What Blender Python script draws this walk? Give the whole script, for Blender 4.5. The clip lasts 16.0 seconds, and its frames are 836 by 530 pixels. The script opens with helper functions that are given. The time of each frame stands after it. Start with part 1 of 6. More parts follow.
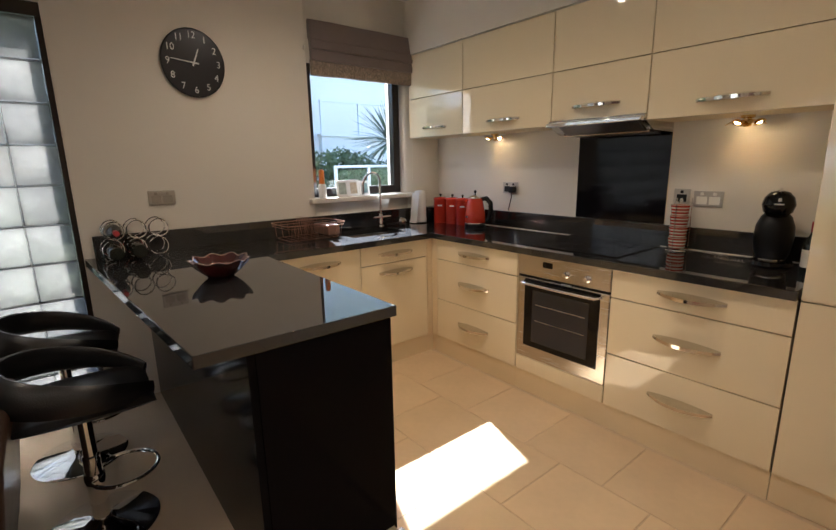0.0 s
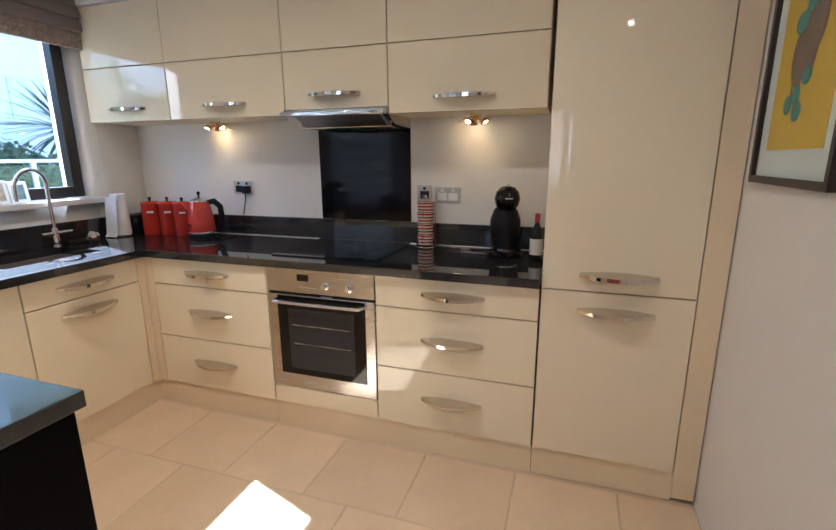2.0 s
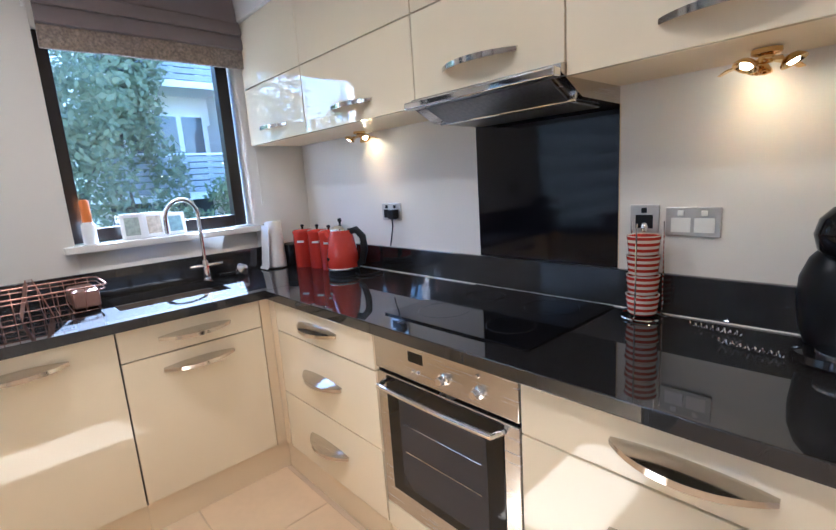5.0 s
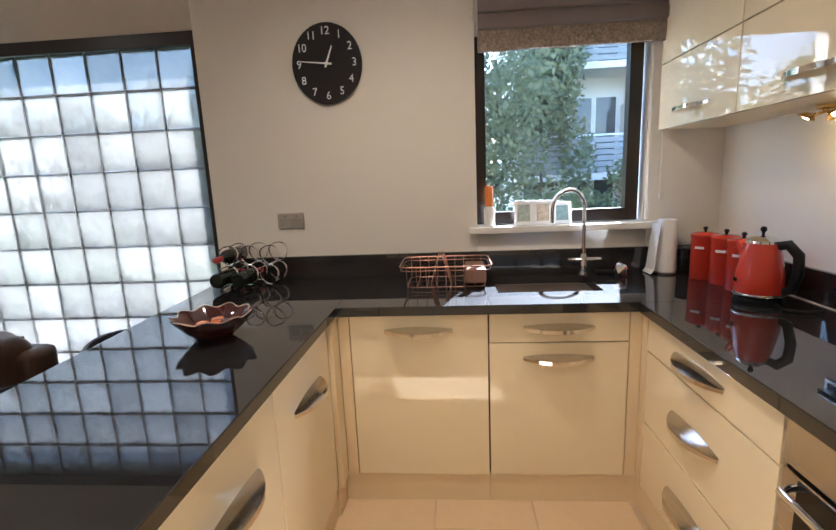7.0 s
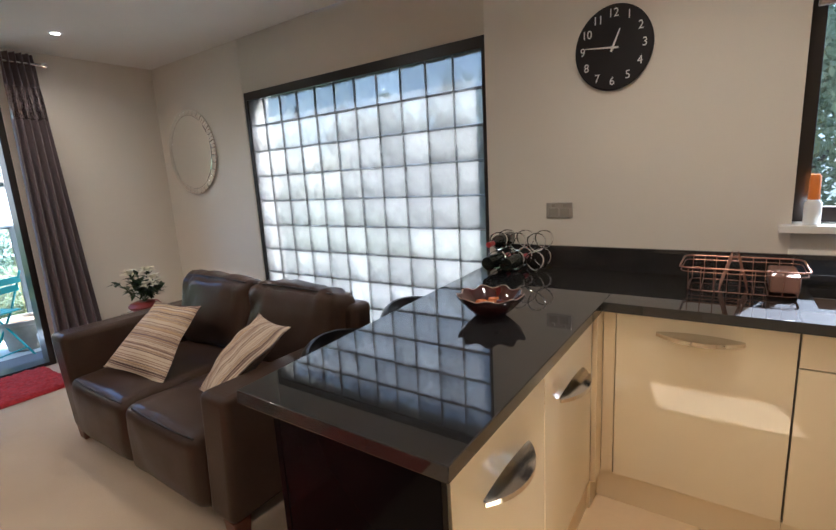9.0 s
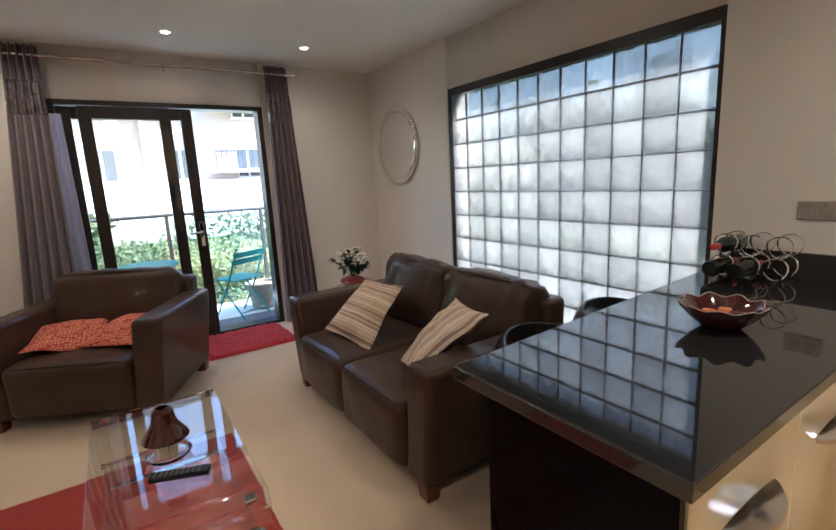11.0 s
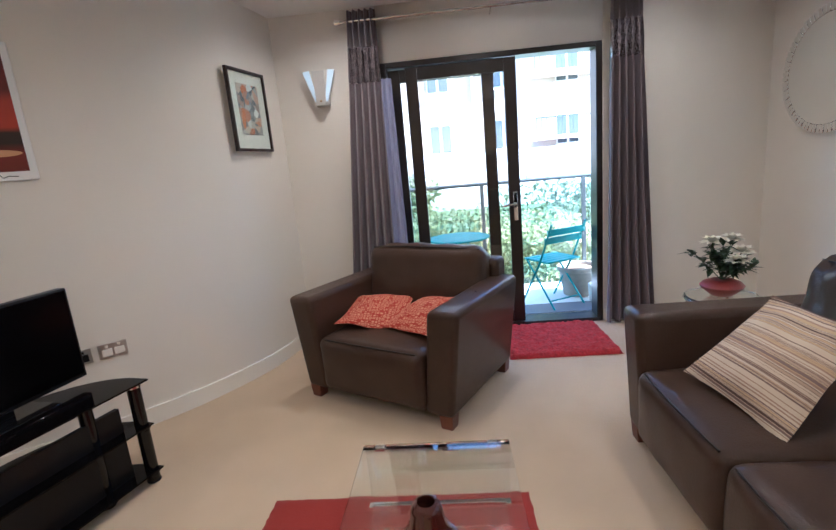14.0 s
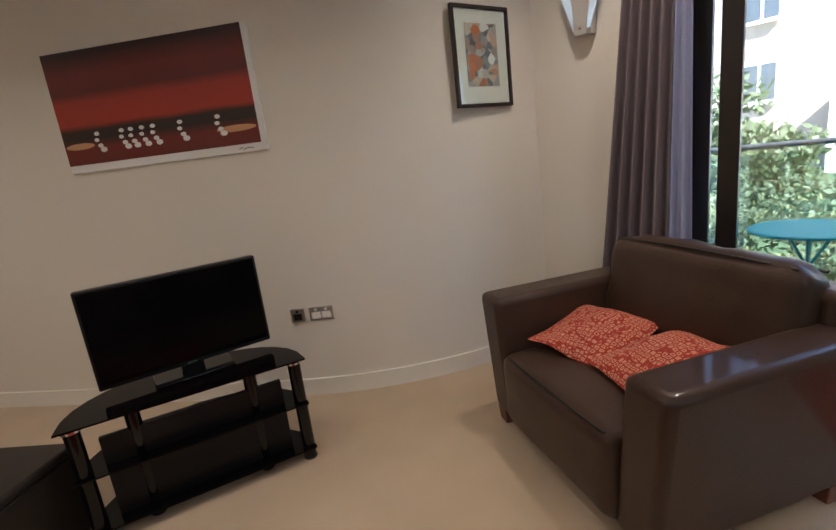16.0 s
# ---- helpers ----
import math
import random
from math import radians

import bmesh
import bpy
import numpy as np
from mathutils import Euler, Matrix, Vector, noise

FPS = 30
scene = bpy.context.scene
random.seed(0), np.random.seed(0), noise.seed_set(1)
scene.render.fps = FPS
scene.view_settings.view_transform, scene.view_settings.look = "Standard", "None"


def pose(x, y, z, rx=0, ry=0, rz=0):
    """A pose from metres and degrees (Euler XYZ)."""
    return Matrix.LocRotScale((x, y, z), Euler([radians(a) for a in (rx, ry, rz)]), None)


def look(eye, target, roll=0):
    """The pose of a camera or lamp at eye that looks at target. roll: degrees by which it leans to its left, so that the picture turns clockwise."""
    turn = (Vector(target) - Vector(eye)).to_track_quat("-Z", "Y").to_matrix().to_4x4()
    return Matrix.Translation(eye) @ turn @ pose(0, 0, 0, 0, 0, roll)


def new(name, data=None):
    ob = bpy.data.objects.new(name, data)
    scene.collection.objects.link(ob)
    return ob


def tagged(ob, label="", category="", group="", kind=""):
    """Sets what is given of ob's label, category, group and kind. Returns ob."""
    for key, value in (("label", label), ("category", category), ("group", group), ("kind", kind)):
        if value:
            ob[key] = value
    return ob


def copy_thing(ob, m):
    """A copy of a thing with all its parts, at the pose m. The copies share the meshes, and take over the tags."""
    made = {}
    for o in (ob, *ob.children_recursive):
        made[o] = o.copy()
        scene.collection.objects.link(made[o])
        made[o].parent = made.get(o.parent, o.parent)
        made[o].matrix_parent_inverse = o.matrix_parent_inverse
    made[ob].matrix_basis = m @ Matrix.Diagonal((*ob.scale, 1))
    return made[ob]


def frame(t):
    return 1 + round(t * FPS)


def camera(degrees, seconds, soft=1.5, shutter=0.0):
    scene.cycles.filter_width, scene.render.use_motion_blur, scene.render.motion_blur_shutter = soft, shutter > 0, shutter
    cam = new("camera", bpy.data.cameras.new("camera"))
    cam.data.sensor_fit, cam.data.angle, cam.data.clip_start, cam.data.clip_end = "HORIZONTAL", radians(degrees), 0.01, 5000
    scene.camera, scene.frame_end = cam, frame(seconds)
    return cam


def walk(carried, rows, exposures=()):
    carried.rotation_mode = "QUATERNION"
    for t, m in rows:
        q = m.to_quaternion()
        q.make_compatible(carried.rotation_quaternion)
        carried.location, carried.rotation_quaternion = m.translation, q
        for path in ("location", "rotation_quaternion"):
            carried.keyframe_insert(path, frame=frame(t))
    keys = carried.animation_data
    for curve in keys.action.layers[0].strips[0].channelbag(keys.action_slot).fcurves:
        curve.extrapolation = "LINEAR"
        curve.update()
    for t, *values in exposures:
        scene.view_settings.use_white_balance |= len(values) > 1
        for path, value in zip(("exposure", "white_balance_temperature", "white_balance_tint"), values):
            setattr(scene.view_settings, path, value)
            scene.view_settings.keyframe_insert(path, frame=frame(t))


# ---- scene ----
cam = camera(84.9, 16.0)

PATH = [
    (0, (-2.784, -3.159, 1.406), (-1.564, -1.635, 0.974), -1.0),
    (0.5, (-2.692, -3.008, 1.404), (-1.144, -1.819, 0.967), 0.2),
    (1, (-2.627, -2.935, 1.418), (-0.882, -2.068, 0.966), -0.4),
    (1.5, (-2.583, -2.868, 1.409), (-0.74, -2.226, 0.968), -0.1),
    (2, (-2.493, -2.857, 1.398), (-0.645, -2.242, 0.94), -0.3),
    (2.5, (-2.294, -2.857, 1.395), (-0.459, -2.178, 0.982), -0.5),
    (3, (-2.14, -2.818, 1.392), (-0.311, -2.131, 0.962), -0.6),
    (3.2, (-2.079, -2.804, 1.381), (-0.25, -2.109, 0.963), -0.9),
    (5.3, (-1.418, -2.576, 1.368), (-0.261, -0.986, 1.003), -3.7),
    (5.5, (-1.389, -2.527, 1.385), (-0.347, -0.859, 1.021), -3.5),
    (6, (-1.367, -2.459, 1.394), (-0.676, -0.618, 1.028), -3.6),
    (6.5, (-1.347, -2.439, 1.416), (-1.065, -0.488, 1.04), -3.0),
    (7, (-1.36, -2.449, 1.424), (-1.517, -0.482, 1.057), -2.4),
    (7.5, (-1.39, -2.466, 1.432), (-1.862, -0.551, 1.06), -2.6),
    (8, (-1.387, -2.487, 1.443), (-2.08, -0.643, 1.073), -2.6),
    (8.5, (-1.403, -2.512, 1.452), (-2.295, -0.762, 1.075), -2.8),
    (9, (-1.438, -2.547, 1.462), (-2.562, -0.942, 1.082), -3.3),
    (9.2, (-1.452, -2.562, 1.464), (-2.65, -1.012, 1.088), -3.3),
    (11.3, (-1.561, -2.666, 1.468), (-3.258, -1.675, 1.093), -3.0),
    (11.5, (-1.601, -2.65, 1.461), (-3.335, -1.726, 1.086), -3.1),
    (12, (-1.726, -2.647, 1.461), (-3.542, -1.9, 1.084), -3.5),
    (12.5, (-1.877, -2.615, 1.453), (-3.796, -2.204, 1.066), -3.7),
    (13, (-2.036, -2.539, 1.423), (-3.993, -2.43, 1.023), -3.3),
    (13.5, (-2.269, -2.562, 1.377), (-4.231, -2.581, 0.988), -4.4),
    (14, (-2.531, -2.499, 1.422), (-4.482, -2.649, 1.006), -5.1),
    (14.5, (-2.79, -2.383, 1.403), (-4.719, -2.682, 0.967), -5.8),
    (15, (-3.068, -2.263, 1.388), (-4.959, -2.737, 0.942), -5.4),
    (15.5, (-3.334, -2.197, 1.361), (-5.066, -3.098, 0.924), -7.2),
    (16, (-3.521, -2.155, 1.386), (-4.876, -3.555, 0.935), -6.9),
]
EXPOSURE = [(0, 2.7, 5470, 10), (0.5, 2.88, 5000, 10), (1.5, 3.07, 4630, 10), (2.5, 3.1, 4700, 10), (5.5, 3.55, 4270, 10),
            (6.5, 3.55, 4650, 10), (7, 3.21, 5150, 10), (8, 3.13, 5140, 10), (9, 2.97, 5100, 10), (11.5, 2.83, 5200, 10),
            (12.5, 2.68, 5370, 10), (13.5, 3.23, 4850, 10), (14.5, 3.33, 4600, 10), (15.5, 3.25, 4600, 10), (16, 2.88, 5100, 10)]
walk(cam, [(t, look(eye, target, roll)) for t, eye, target, roll in PATH],
     EXPOSURE)

# ---- world, sun, lamps ----
world = bpy.data.worlds.new("world")
scene.world = world
world.use_nodes = True
sky = world.node_tree.nodes.new("ShaderNodeTexSky")
sky.sky_type, sky.sun_disc = "NISHITA", False
sky.sun_elevation, sky.sun_rotation = radians(42), radians(20)
world.node_tree.links.new(sky.outputs[0], world.node_tree.nodes["Background"].inputs[0])
world.node_tree.nodes["Background"].inputs[1].default_value = 0.12
SUN_TO = Vector((0.34, 1.0, 0.97))
sun = new("sun", bpy.data.lights.new("sun", "SUN"))
sun.data.energy, sun.data.angle, sun.data.color = 5.0, radians(0.53), (1.0, 0.95, 0.87)
sun.matrix_world = look(SUN_TO * 10, (0, 0, 0))


def spot(x, y, z, watts, colour, cone=100, size=0.03):
    lamp = new("downlight_beam", bpy.data.lights.new("downlight_beam", "SPOT"))
    lamp.data.energy, lamp.data.color, lamp.data.shadow_soft_size = watts, colour, size
    lamp.data.spot_size, lamp.data.spot_blend = radians(cone), 1.0
    lamp.location = (x, y, z)
    return lamp


CEIL = 2.66
WARM = (1.0, 0.74, 0.48)
# (-2.2, -4.3), (-3.3, -4.4), (-2.5, -5.6) are unseen lamps, added to light the south end
DOWNLIGHTS = [(-5.68, -3.14, 6.3), (-5.68, -2.11, 5.2), (-5.68, -1.01, 3.4), (-3.9, -3.3, 6.3), (-3.9, -1.2, 3.8), (-2.2, -4.3, 5.2),
              (-1.6, -1.1, 9.0), (-1.6, -2.4, 6.0), (-3.3, -4.4, 3.2), (-2.5, -5.6, 5.0)]
for x, y, watts in DOWNLIGHTS:
    spot(x, y, CEIL - 0.012, watts, WARM, 160)


# ---- materials ----
def material(name, colour, rough=0.5, metal=0.0, spec=0.5, coat=0.0, grain=0.0, scale=40.0, bump=0.0, bump_scale=None,
             stain=0.0, stain_scale=3.0, random_tone=0.0, sheen=0.0, rough_var=0.0, coat_rough=0.03, stretch=None):
    m = bpy.data.materials.new(name)
    m.use_nodes = True
    nodes, links = m.node_tree.nodes, m.node_tree.links
    p = nodes["Principled BSDF"]
    p.inputs["Roughness"].default_value, p.inputs["Metallic"].default_value = rough, metal
    p.inputs["Specular IOR Level"].default_value = spec
    p.inputs["Coat Weight"].default_value, p.inputs["Coat Roughness"].default_value = coat, coat_rough
    p.inputs["Sheen Weight"].default_value = sheen
    p.inputs["Base Color"].default_value = (*colour, 1)
    coords = nodes.new("ShaderNodeTexCoord").outputs["Object"]
    if stretch:
        mapping = nodes.new("ShaderNodeMapping")
        mapping.inputs["Scale"].default_value = stretch
        links.new(coords, mapping.inputs[0])
        coords = mapping.outputs[0]
    tone = None

    def noise_tex(s, detail=4):
        n = nodes.new("ShaderNodeTexNoise")
        n.inputs["Scale"].default_value, n.inputs["Detail"].default_value = s, detail
        links.new(coords, n.inputs["Vector"])
        return n.outputs["Fac"]

    def ranged(socket, low, high):
        r = nodes.new("ShaderNodeMapRange")
        r.inputs["To Min"].default_value, r.inputs["To Max"].default_value = low, high
        links.new(socket, r.inputs["Value"])
        return r.outputs[0]

    def times(a, b):
        mul = nodes.new("ShaderNodeMath")
        mul.operation = "MULTIPLY"
        links.new(a, mul.inputs[0]), links.new(b, mul.inputs[1])
        return mul.outputs[0]

    if grain:
        tone = ranged(noise_tex(scale), 1 - grain, 1 + grain)
    if stain:
        s = ranged(noise_tex(stain_scale, 3), 1 - stain, 1 + stain)
        tone = times(tone, s) if tone else s
    if random_tone:
        s = ranged(nodes.new("ShaderNodeObjectInfo").outputs["Random"], 1 - random_tone, 1 + random_tone)
        tone = times(tone, s) if tone else s
    if tone:
        mix = nodes.new("ShaderNodeVectorMath")
        mix.operation = "SCALE"
        mix.inputs[0].default_value = colour
        links.new(tone, mix.inputs["Scale"])
        links.new(mix.outputs[0], p.inputs["Base Color"])
    if rough_var:
        links.new(ranged(noise_tex(stain_scale * 2), max(0, rough - rough_var), rough + rough_var), p.inputs["Roughness"])
    if bump:
        b = nodes.new("ShaderNodeBump")
        b.inputs["Strength"].default_value, b.inputs["Distance"].default_value = bump, 0.01
        links.new(noise_tex(bump_scale or scale), b.inputs["Height"])
        links.new(b.outputs[0], p.inputs["Normal"])
    return m


def glass(name, tint=(1, 1, 1), rough=0.0, ior=1.45):
    m = bpy.data.materials.new(name)
    m.use_nodes = True
    p = m.node_tree.nodes["Principled BSDF"]
    p.inputs["Base Color"].default_value = (*tint, 1)
    p.inputs["Transmission Weight"].default_value = 1
    p.inputs["Roughness"].default_value, p.inputs["IOR"].default_value = rough, ior
    return m


def pane_glass(name, gloss=0.06, tint=(0.97, 1, 0.99)):
    """Thin window glass: clear, with a little mirror on it."""
    m = bpy.data.materials.new(name)
    m.use_nodes = True
    n, l = m.node_tree.nodes, m.node_tree.links
    n.remove(n["Principled BSDF"])
    clear, gl, mix = n.new("ShaderNodeBsdfTransparent"), n.new("ShaderNodeBsdfGlossy"), n.new("ShaderNodeMixShader")
    clear.inputs[0].default_value = (*tint, 1)
    gl.inputs["Roughness"].default_value = 0.0
    mix.inputs[0].default_value = gloss
    l.new(clear.outputs[0], mix.inputs[1]), l.new(gl.outputs[0], mix.inputs[2])
    l.new(mix.outputs[0], n["Material Output"].inputs[0])
    return m


def glow(name, colour, strength):
    m = bpy.data.materials.new(name)
    m.use_nodes = True
    p = m.node_tree.nodes["Principled BSDF"]
    p.inputs["Base Color"].default_value = (*colour, 1)
    p.inputs["Emission Color"].default_value, p.inputs["Emission Strength"].default_value = (*colour, 1), strength
    return m


PAINT = material("wall_paint", (0.73, 0.685, 0.61), 0.75, grain=0.015, scale=180, stain=0.03, stain_scale=1.2, bump=0.06, bump_scale=220)
CEILING_PAINT = material("ceiling_paint", (0.80, 0.78, 0.74), 0.85, grain=0.01, scale=150, stain=0.02, bump=0.04, bump_scale=200)
TRIM_PAINT = material("trim_paint", (0.80, 0.77, 0.70), 0.35, stain=0.03, stain_scale=4)
CREAM = material("cream_gloss", (0.82, 0.71, 0.50), 0.03, spec=0.5, coat=0.25, coat_rough=0.006, stain=0.015, stain_scale=2, rough_var=0.008)
CREAM_MATT = material("cream_board", (0.78, 0.64, 0.42), 0.4, stain=0.03, stain_scale=4)
GAP = material("shadow_gap", (0.10, 0.075, 0.05), 0.7)
GRANITE = material("black_granite", (0.014, 0.0135, 0.014), 0.018, spec=1.0, grain=0.75, scale=420, stain=0.2, stain_scale=6, rough_var=0.012)
# mica flecks scattered through the stone catch direct sun
gnodes, glinks = GRANITE.node_tree.nodes, GRANITE.node_tree.links
fleck, fleck_noise, fleck_share, fleck_mix = (gnodes.new(k) for k in ("ShaderNodeBsdfGlossy", "ShaderNodeTexNoise", "ShaderNodeMapRange", "ShaderNodeMixShader"))
fleck.inputs["Color"].default_value, fleck.inputs["Roughness"].default_value = (0.62, 0.64, 0.68, 1), 0.45
fleck_noise.inputs["Scale"].default_value = 700
fleck_share.inputs["From Min"].default_value, fleck_share.inputs["From Max"].default_value = 0.30, 0.62
fleck_share.inputs["To Max"].default_value = 0.034
glinks.new(gnodes.new("ShaderNodeTexCoord").outputs["Object"], fleck_noise.inputs["Vector"])
glinks.new(fleck_noise.outputs["Fac"], fleck_share.inputs["Value"]), glinks.new(fleck_share.outputs[0], fleck_mix.inputs[0])
glinks.new(gnodes["Principled BSDF"].outputs[0], fleck_mix.inputs[1]), glinks.new(fleck.outputs[0], fleck_mix.inputs[2])
glinks.new(fleck_mix.outputs[0], gnodes["Material Output"].inputs[0])
BLACK_GLOSS = material("black_gloss", (0.005, 0.005, 0.006), 0.06, spec=0.4, stain=0.1, rough_var=0.03)
BLACK_PANEL = material("black_panel", (0.005, 0.0045, 0.0055), 0.10, spec=0.05, stain=0.15)
BLACK_MATT = material("black_plastic", (0.007, 0.007, 0.008), 0.35, spec=0.25, grain=0.1, scale=300)
CHROME = material("chrome", (0.86, 0.85, 0.84), 0.06, metal=1.0, rough_var=0.03)
STEEL = material("brushed_steel", (0.62, 0.59, 0.55), 0.26, metal=1.0, grain=0.08, scale=60, stretch=(1, 1, 40), rough_var=0.05)
SINK_STEEL = material("sink_steel", (0.55, 0.55, 0.56), 0.3, metal=1.0, grain=0.05, scale=90, rough_var=0.06)
GOLD = material("polished_brass", (0.83, 0.58, 0.22), 0.15, metal=1.0)
TILE = material("floor_tile", (0.71, 0.54, 0.34), 0.2, spec=0.45, grain=0.04, scale=30, stain=0.10, stain_scale=3.5, random_tone=0.05, bump=0.05, bump_scale=25, rough_var=0.08)
GROUT = material("grout", (0.58, 0.44, 0.29), 0.9, grain=0.1, scale=90)
CARPET = material("carpet", (0.53, 0.41, 0.275), 0.95, grain=0.16, scale=260, stain=0.2, stain_scale=2.2, bump=0.5, bump_scale=320, sheen=0.2)
FRAME_DARK = material("dark_window_frame", (0.017, 0.012, 0.010), 0.3, spec=0.5, stain=0.1)
WINDOW_GLASS = pane_glass("window_glass", 0.06, (1.0, 0.975, 0.945))
BALUSTRADE_GLASS = pane_glass("balustrade_glass", 0.10, (0.86, 0.95, 0.93))


# ---- shaping ----
def bx(bm, x0, x1, y0, y1, z0, z1, bevel=0.0, seg=2, m=None):
    """A box, its edges rounded by bevel."""
    made = bmesh.ops.create_cube(bm, size=1, matrix=Matrix.Translation(((x0 + x1) / 2, (y0 + y1) / 2, (z0 + z1) / 2))
                                 @ Matrix.Diagonal((abs(x1 - x0), abs(y1 - y0), abs(z1 - z0), 1)))["verts"]
    if bevel:
        edges = list({e for v in made for e in v.link_edges})
        made = bmesh.ops.bevel(bm, geom=edges, offset=bevel, segments=seg, profile=0.5, affect="EDGES")["verts"]
    if m:
        bmesh.ops.transform(bm, matrix=m, verts=list({v for v in made}))
    return bm


def box(x0, x1, y0, y1, z0, z1, bevel=0.0, seg=2):
    return bx(bmesh.new(), x0, x1, y0, y1, z0, z1, bevel, seg)


def ring_faces(bm, rings, closed_round=True, caps=True):
    n = len(rings[0])
    for a, b in zip(rings, rings[1:]):
        for i in range(n if closed_round else n - 1):
            bm.faces.new((a[i], a[(i + 1) % n], b[(i + 1) % n], b[i]))
    if caps:
        for r in (rings[0][::-1], rings[-1]):
            bm.faces.new(r)


def lathe(profile, seg=24, at=(0, 0, 0), bm=None, caps=True):
    """A body turned round z from (radius, height) pairs."""
    bm = bm or bmesh.new()
    rings = [[bm.verts.new((at[0] + r * math.cos(2 * math.pi * i / seg), at[1] + r * math.sin(2 * math.pi * i / seg), at[2] + z))
              for i in range(seg)] for r, z in profile]
    ring_faces(bm, rings, True, caps)
    return bm


def tube(points, radius, seg=8, closed=False, bm=None, flat=1.0):
    """A round bar along points; radius may be a list."""
    bm = bm or bmesh.new()
    pts = [Vector(p) for p in points]
    n, rings = len(pts), []
    side = None
    for i, p in enumerate(pts):
        ahead = (pts[(i + 1) % n] - pts[i - 1]) if closed or 0 < i < n - 1 else (pts[1] - pts[0] if i == 0 else pts[-1] - pts[-2])
        ahead.normalize()
        if side is None:
            side = ahead.orthogonal().normalized()
            if abs(ahead.z) < 0.99:
                side = ahead.cross(Vector((0, 0, 1))).normalized()
        side = (side - ahead * side.dot(ahead)).normalized()
        up = ahead.cross(side)
        r = radius[i] if isinstance(radius, (list, tuple)) else radius
        rings.append([bm.verts.new(p + side * r * math.cos(a) + up * r * flat * math.sin(a))
                      for a in (2 * math.pi * k / seg for k in range(seg))])
    if closed:
        rings.append(rings[0])
    ring_faces(bm, rings, True, not closed)
    return bm


def rod(a, b, r, seg=10, bm=None):
    return tube([a, b], r, seg, bm=bm)


def arc(n, f):
    return [f(i / (n - 1)) for i in range(n)]


def finish(bm, smooth=40):
    bmesh.ops.recalc_face_normals(bm, faces=bm.faces)
    flat = set()
    if smooth and 6 < len(bm.faces) < 900:
        # large plane faces between bevels stay plane
        bm.faces.index_update()
        areas = [f.calc_area() for f in bm.faces]
        median = sorted(areas)[len(areas) // 2]
        for f in bm.faces:
            a = areas[f.index]
            if a > 4 * median and not any(areas[g.index] > 0.25 * a and 0.01 < f.normal.angle(g.normal, 0) < 0.7
                                          for e in f.edges for g in e.link_faces if g is not f):
                flat.add(f.index)
    mesh = bpy.data.meshes.new("mesh")
    bm.to_mesh(mesh)
    bm.free()
    if smooth:
        mesh.set_sharp_from_angle(angle=radians(smooth))
        mesh.polygons.foreach_set("use_smooth", [i not in flat for i in range(len(mesh.polygons))])
    return mesh


def part(name, bm, mat, parent=None, label="", smooth=40, at=None):
    """Links bm (or a mesh already made) as one mesh object."""
    mesh = bm if isinstance(bm, bpy.types.Mesh) else finish(bm, smooth)
    if not mesh.materials:
        mesh.materials.append(mat)
    mesh.name = name
    ob = new(name, mesh)
    ob.parent = parent
    if at is not None:
        ob.matrix_basis = at
    if label:
        tagged(ob, label)
    return ob


def thing(name, m, label, category, group="", kind=""):
    ob = new(name)
    ob.empty_display_size = 0.1
    ob.matrix_basis = m
    return tagged(ob, label, category, group, kind)


def single(name, bm, mat, label, category, m=None, group="", kind="", smooth=40):
    ob = part(name, bm, mat, smooth=smooth)
    if m is not None:
        ob.matrix_basis = m
    return tagged(ob, label, category, group, kind)


def structure(name, bm, mat, label, category, smooth=30):
    return single(name, bm, mat, label, category, kind="structure", smooth=smooth)


# ---- large structure ----
TH = 0.28
WIN = (-1.23, -0.36, 1.165, 2.13)      # kitchen window: x0, x1, z0, z1
GB = (-4.935, -2.672, 0.0, 2.235)         # glass block opening
BD = (-2.96, -1.24, 0.0, 2.25)         # balcony door: y0, y1, z0, z1

bm = bmesh.new()
for x0, x1, z0, z1 in ((-6.64, GB[0], -0.2, CEIL + 0.1), (GB[0], GB[1], GB[3], CEIL + 0.1), (GB[0], GB[1], -0.2, GB[2]),
                       (GB[1], WIN[0], -0.2, CEIL + 0.1), (WIN[0], WIN[1], -0.2, WIN[2] - 0.03), (WIN[0], WIN[1], WIN[3], CEIL + 0.1),
                       (WIN[1], 0.28, -0.2, CEIL + 0.1)):
    bx(bm, x0, x1, 0, TH, z0, z1)
structure("wall_north", bm, PAINT, "cream painted wall with clock, window and glass blocks", "wall")
structure("wall_east", box(0, 0.28, -3.7, 0, -0.2, CEIL + 0.1), PAINT, "cream painted wall behind the hob", "wall")
structure("wall_kitchen_end", box(-1.62, 0, -3.71, -3.43, -0.2, CEIL + 0.1), PAINT, "cream painted wall beside the tall cabinet", "wall")
bm = bmesh.new()
for y0, y1, z0, z1 in ((-4.1, BD[0], -0.2, CEIL + 0.1), (BD[0], BD[1], BD[3], CEIL + 0.1), (BD[0], BD[1], -0.2, BD[2]), (BD[1], 0.0, -0.2, CEIL + 0.1)):
    bx(bm, -6.64, -6.36, y0, y1, z0, z1)
structure("wall_west", bm, PAINT, "cream painted wall with the balcony door", "wall")


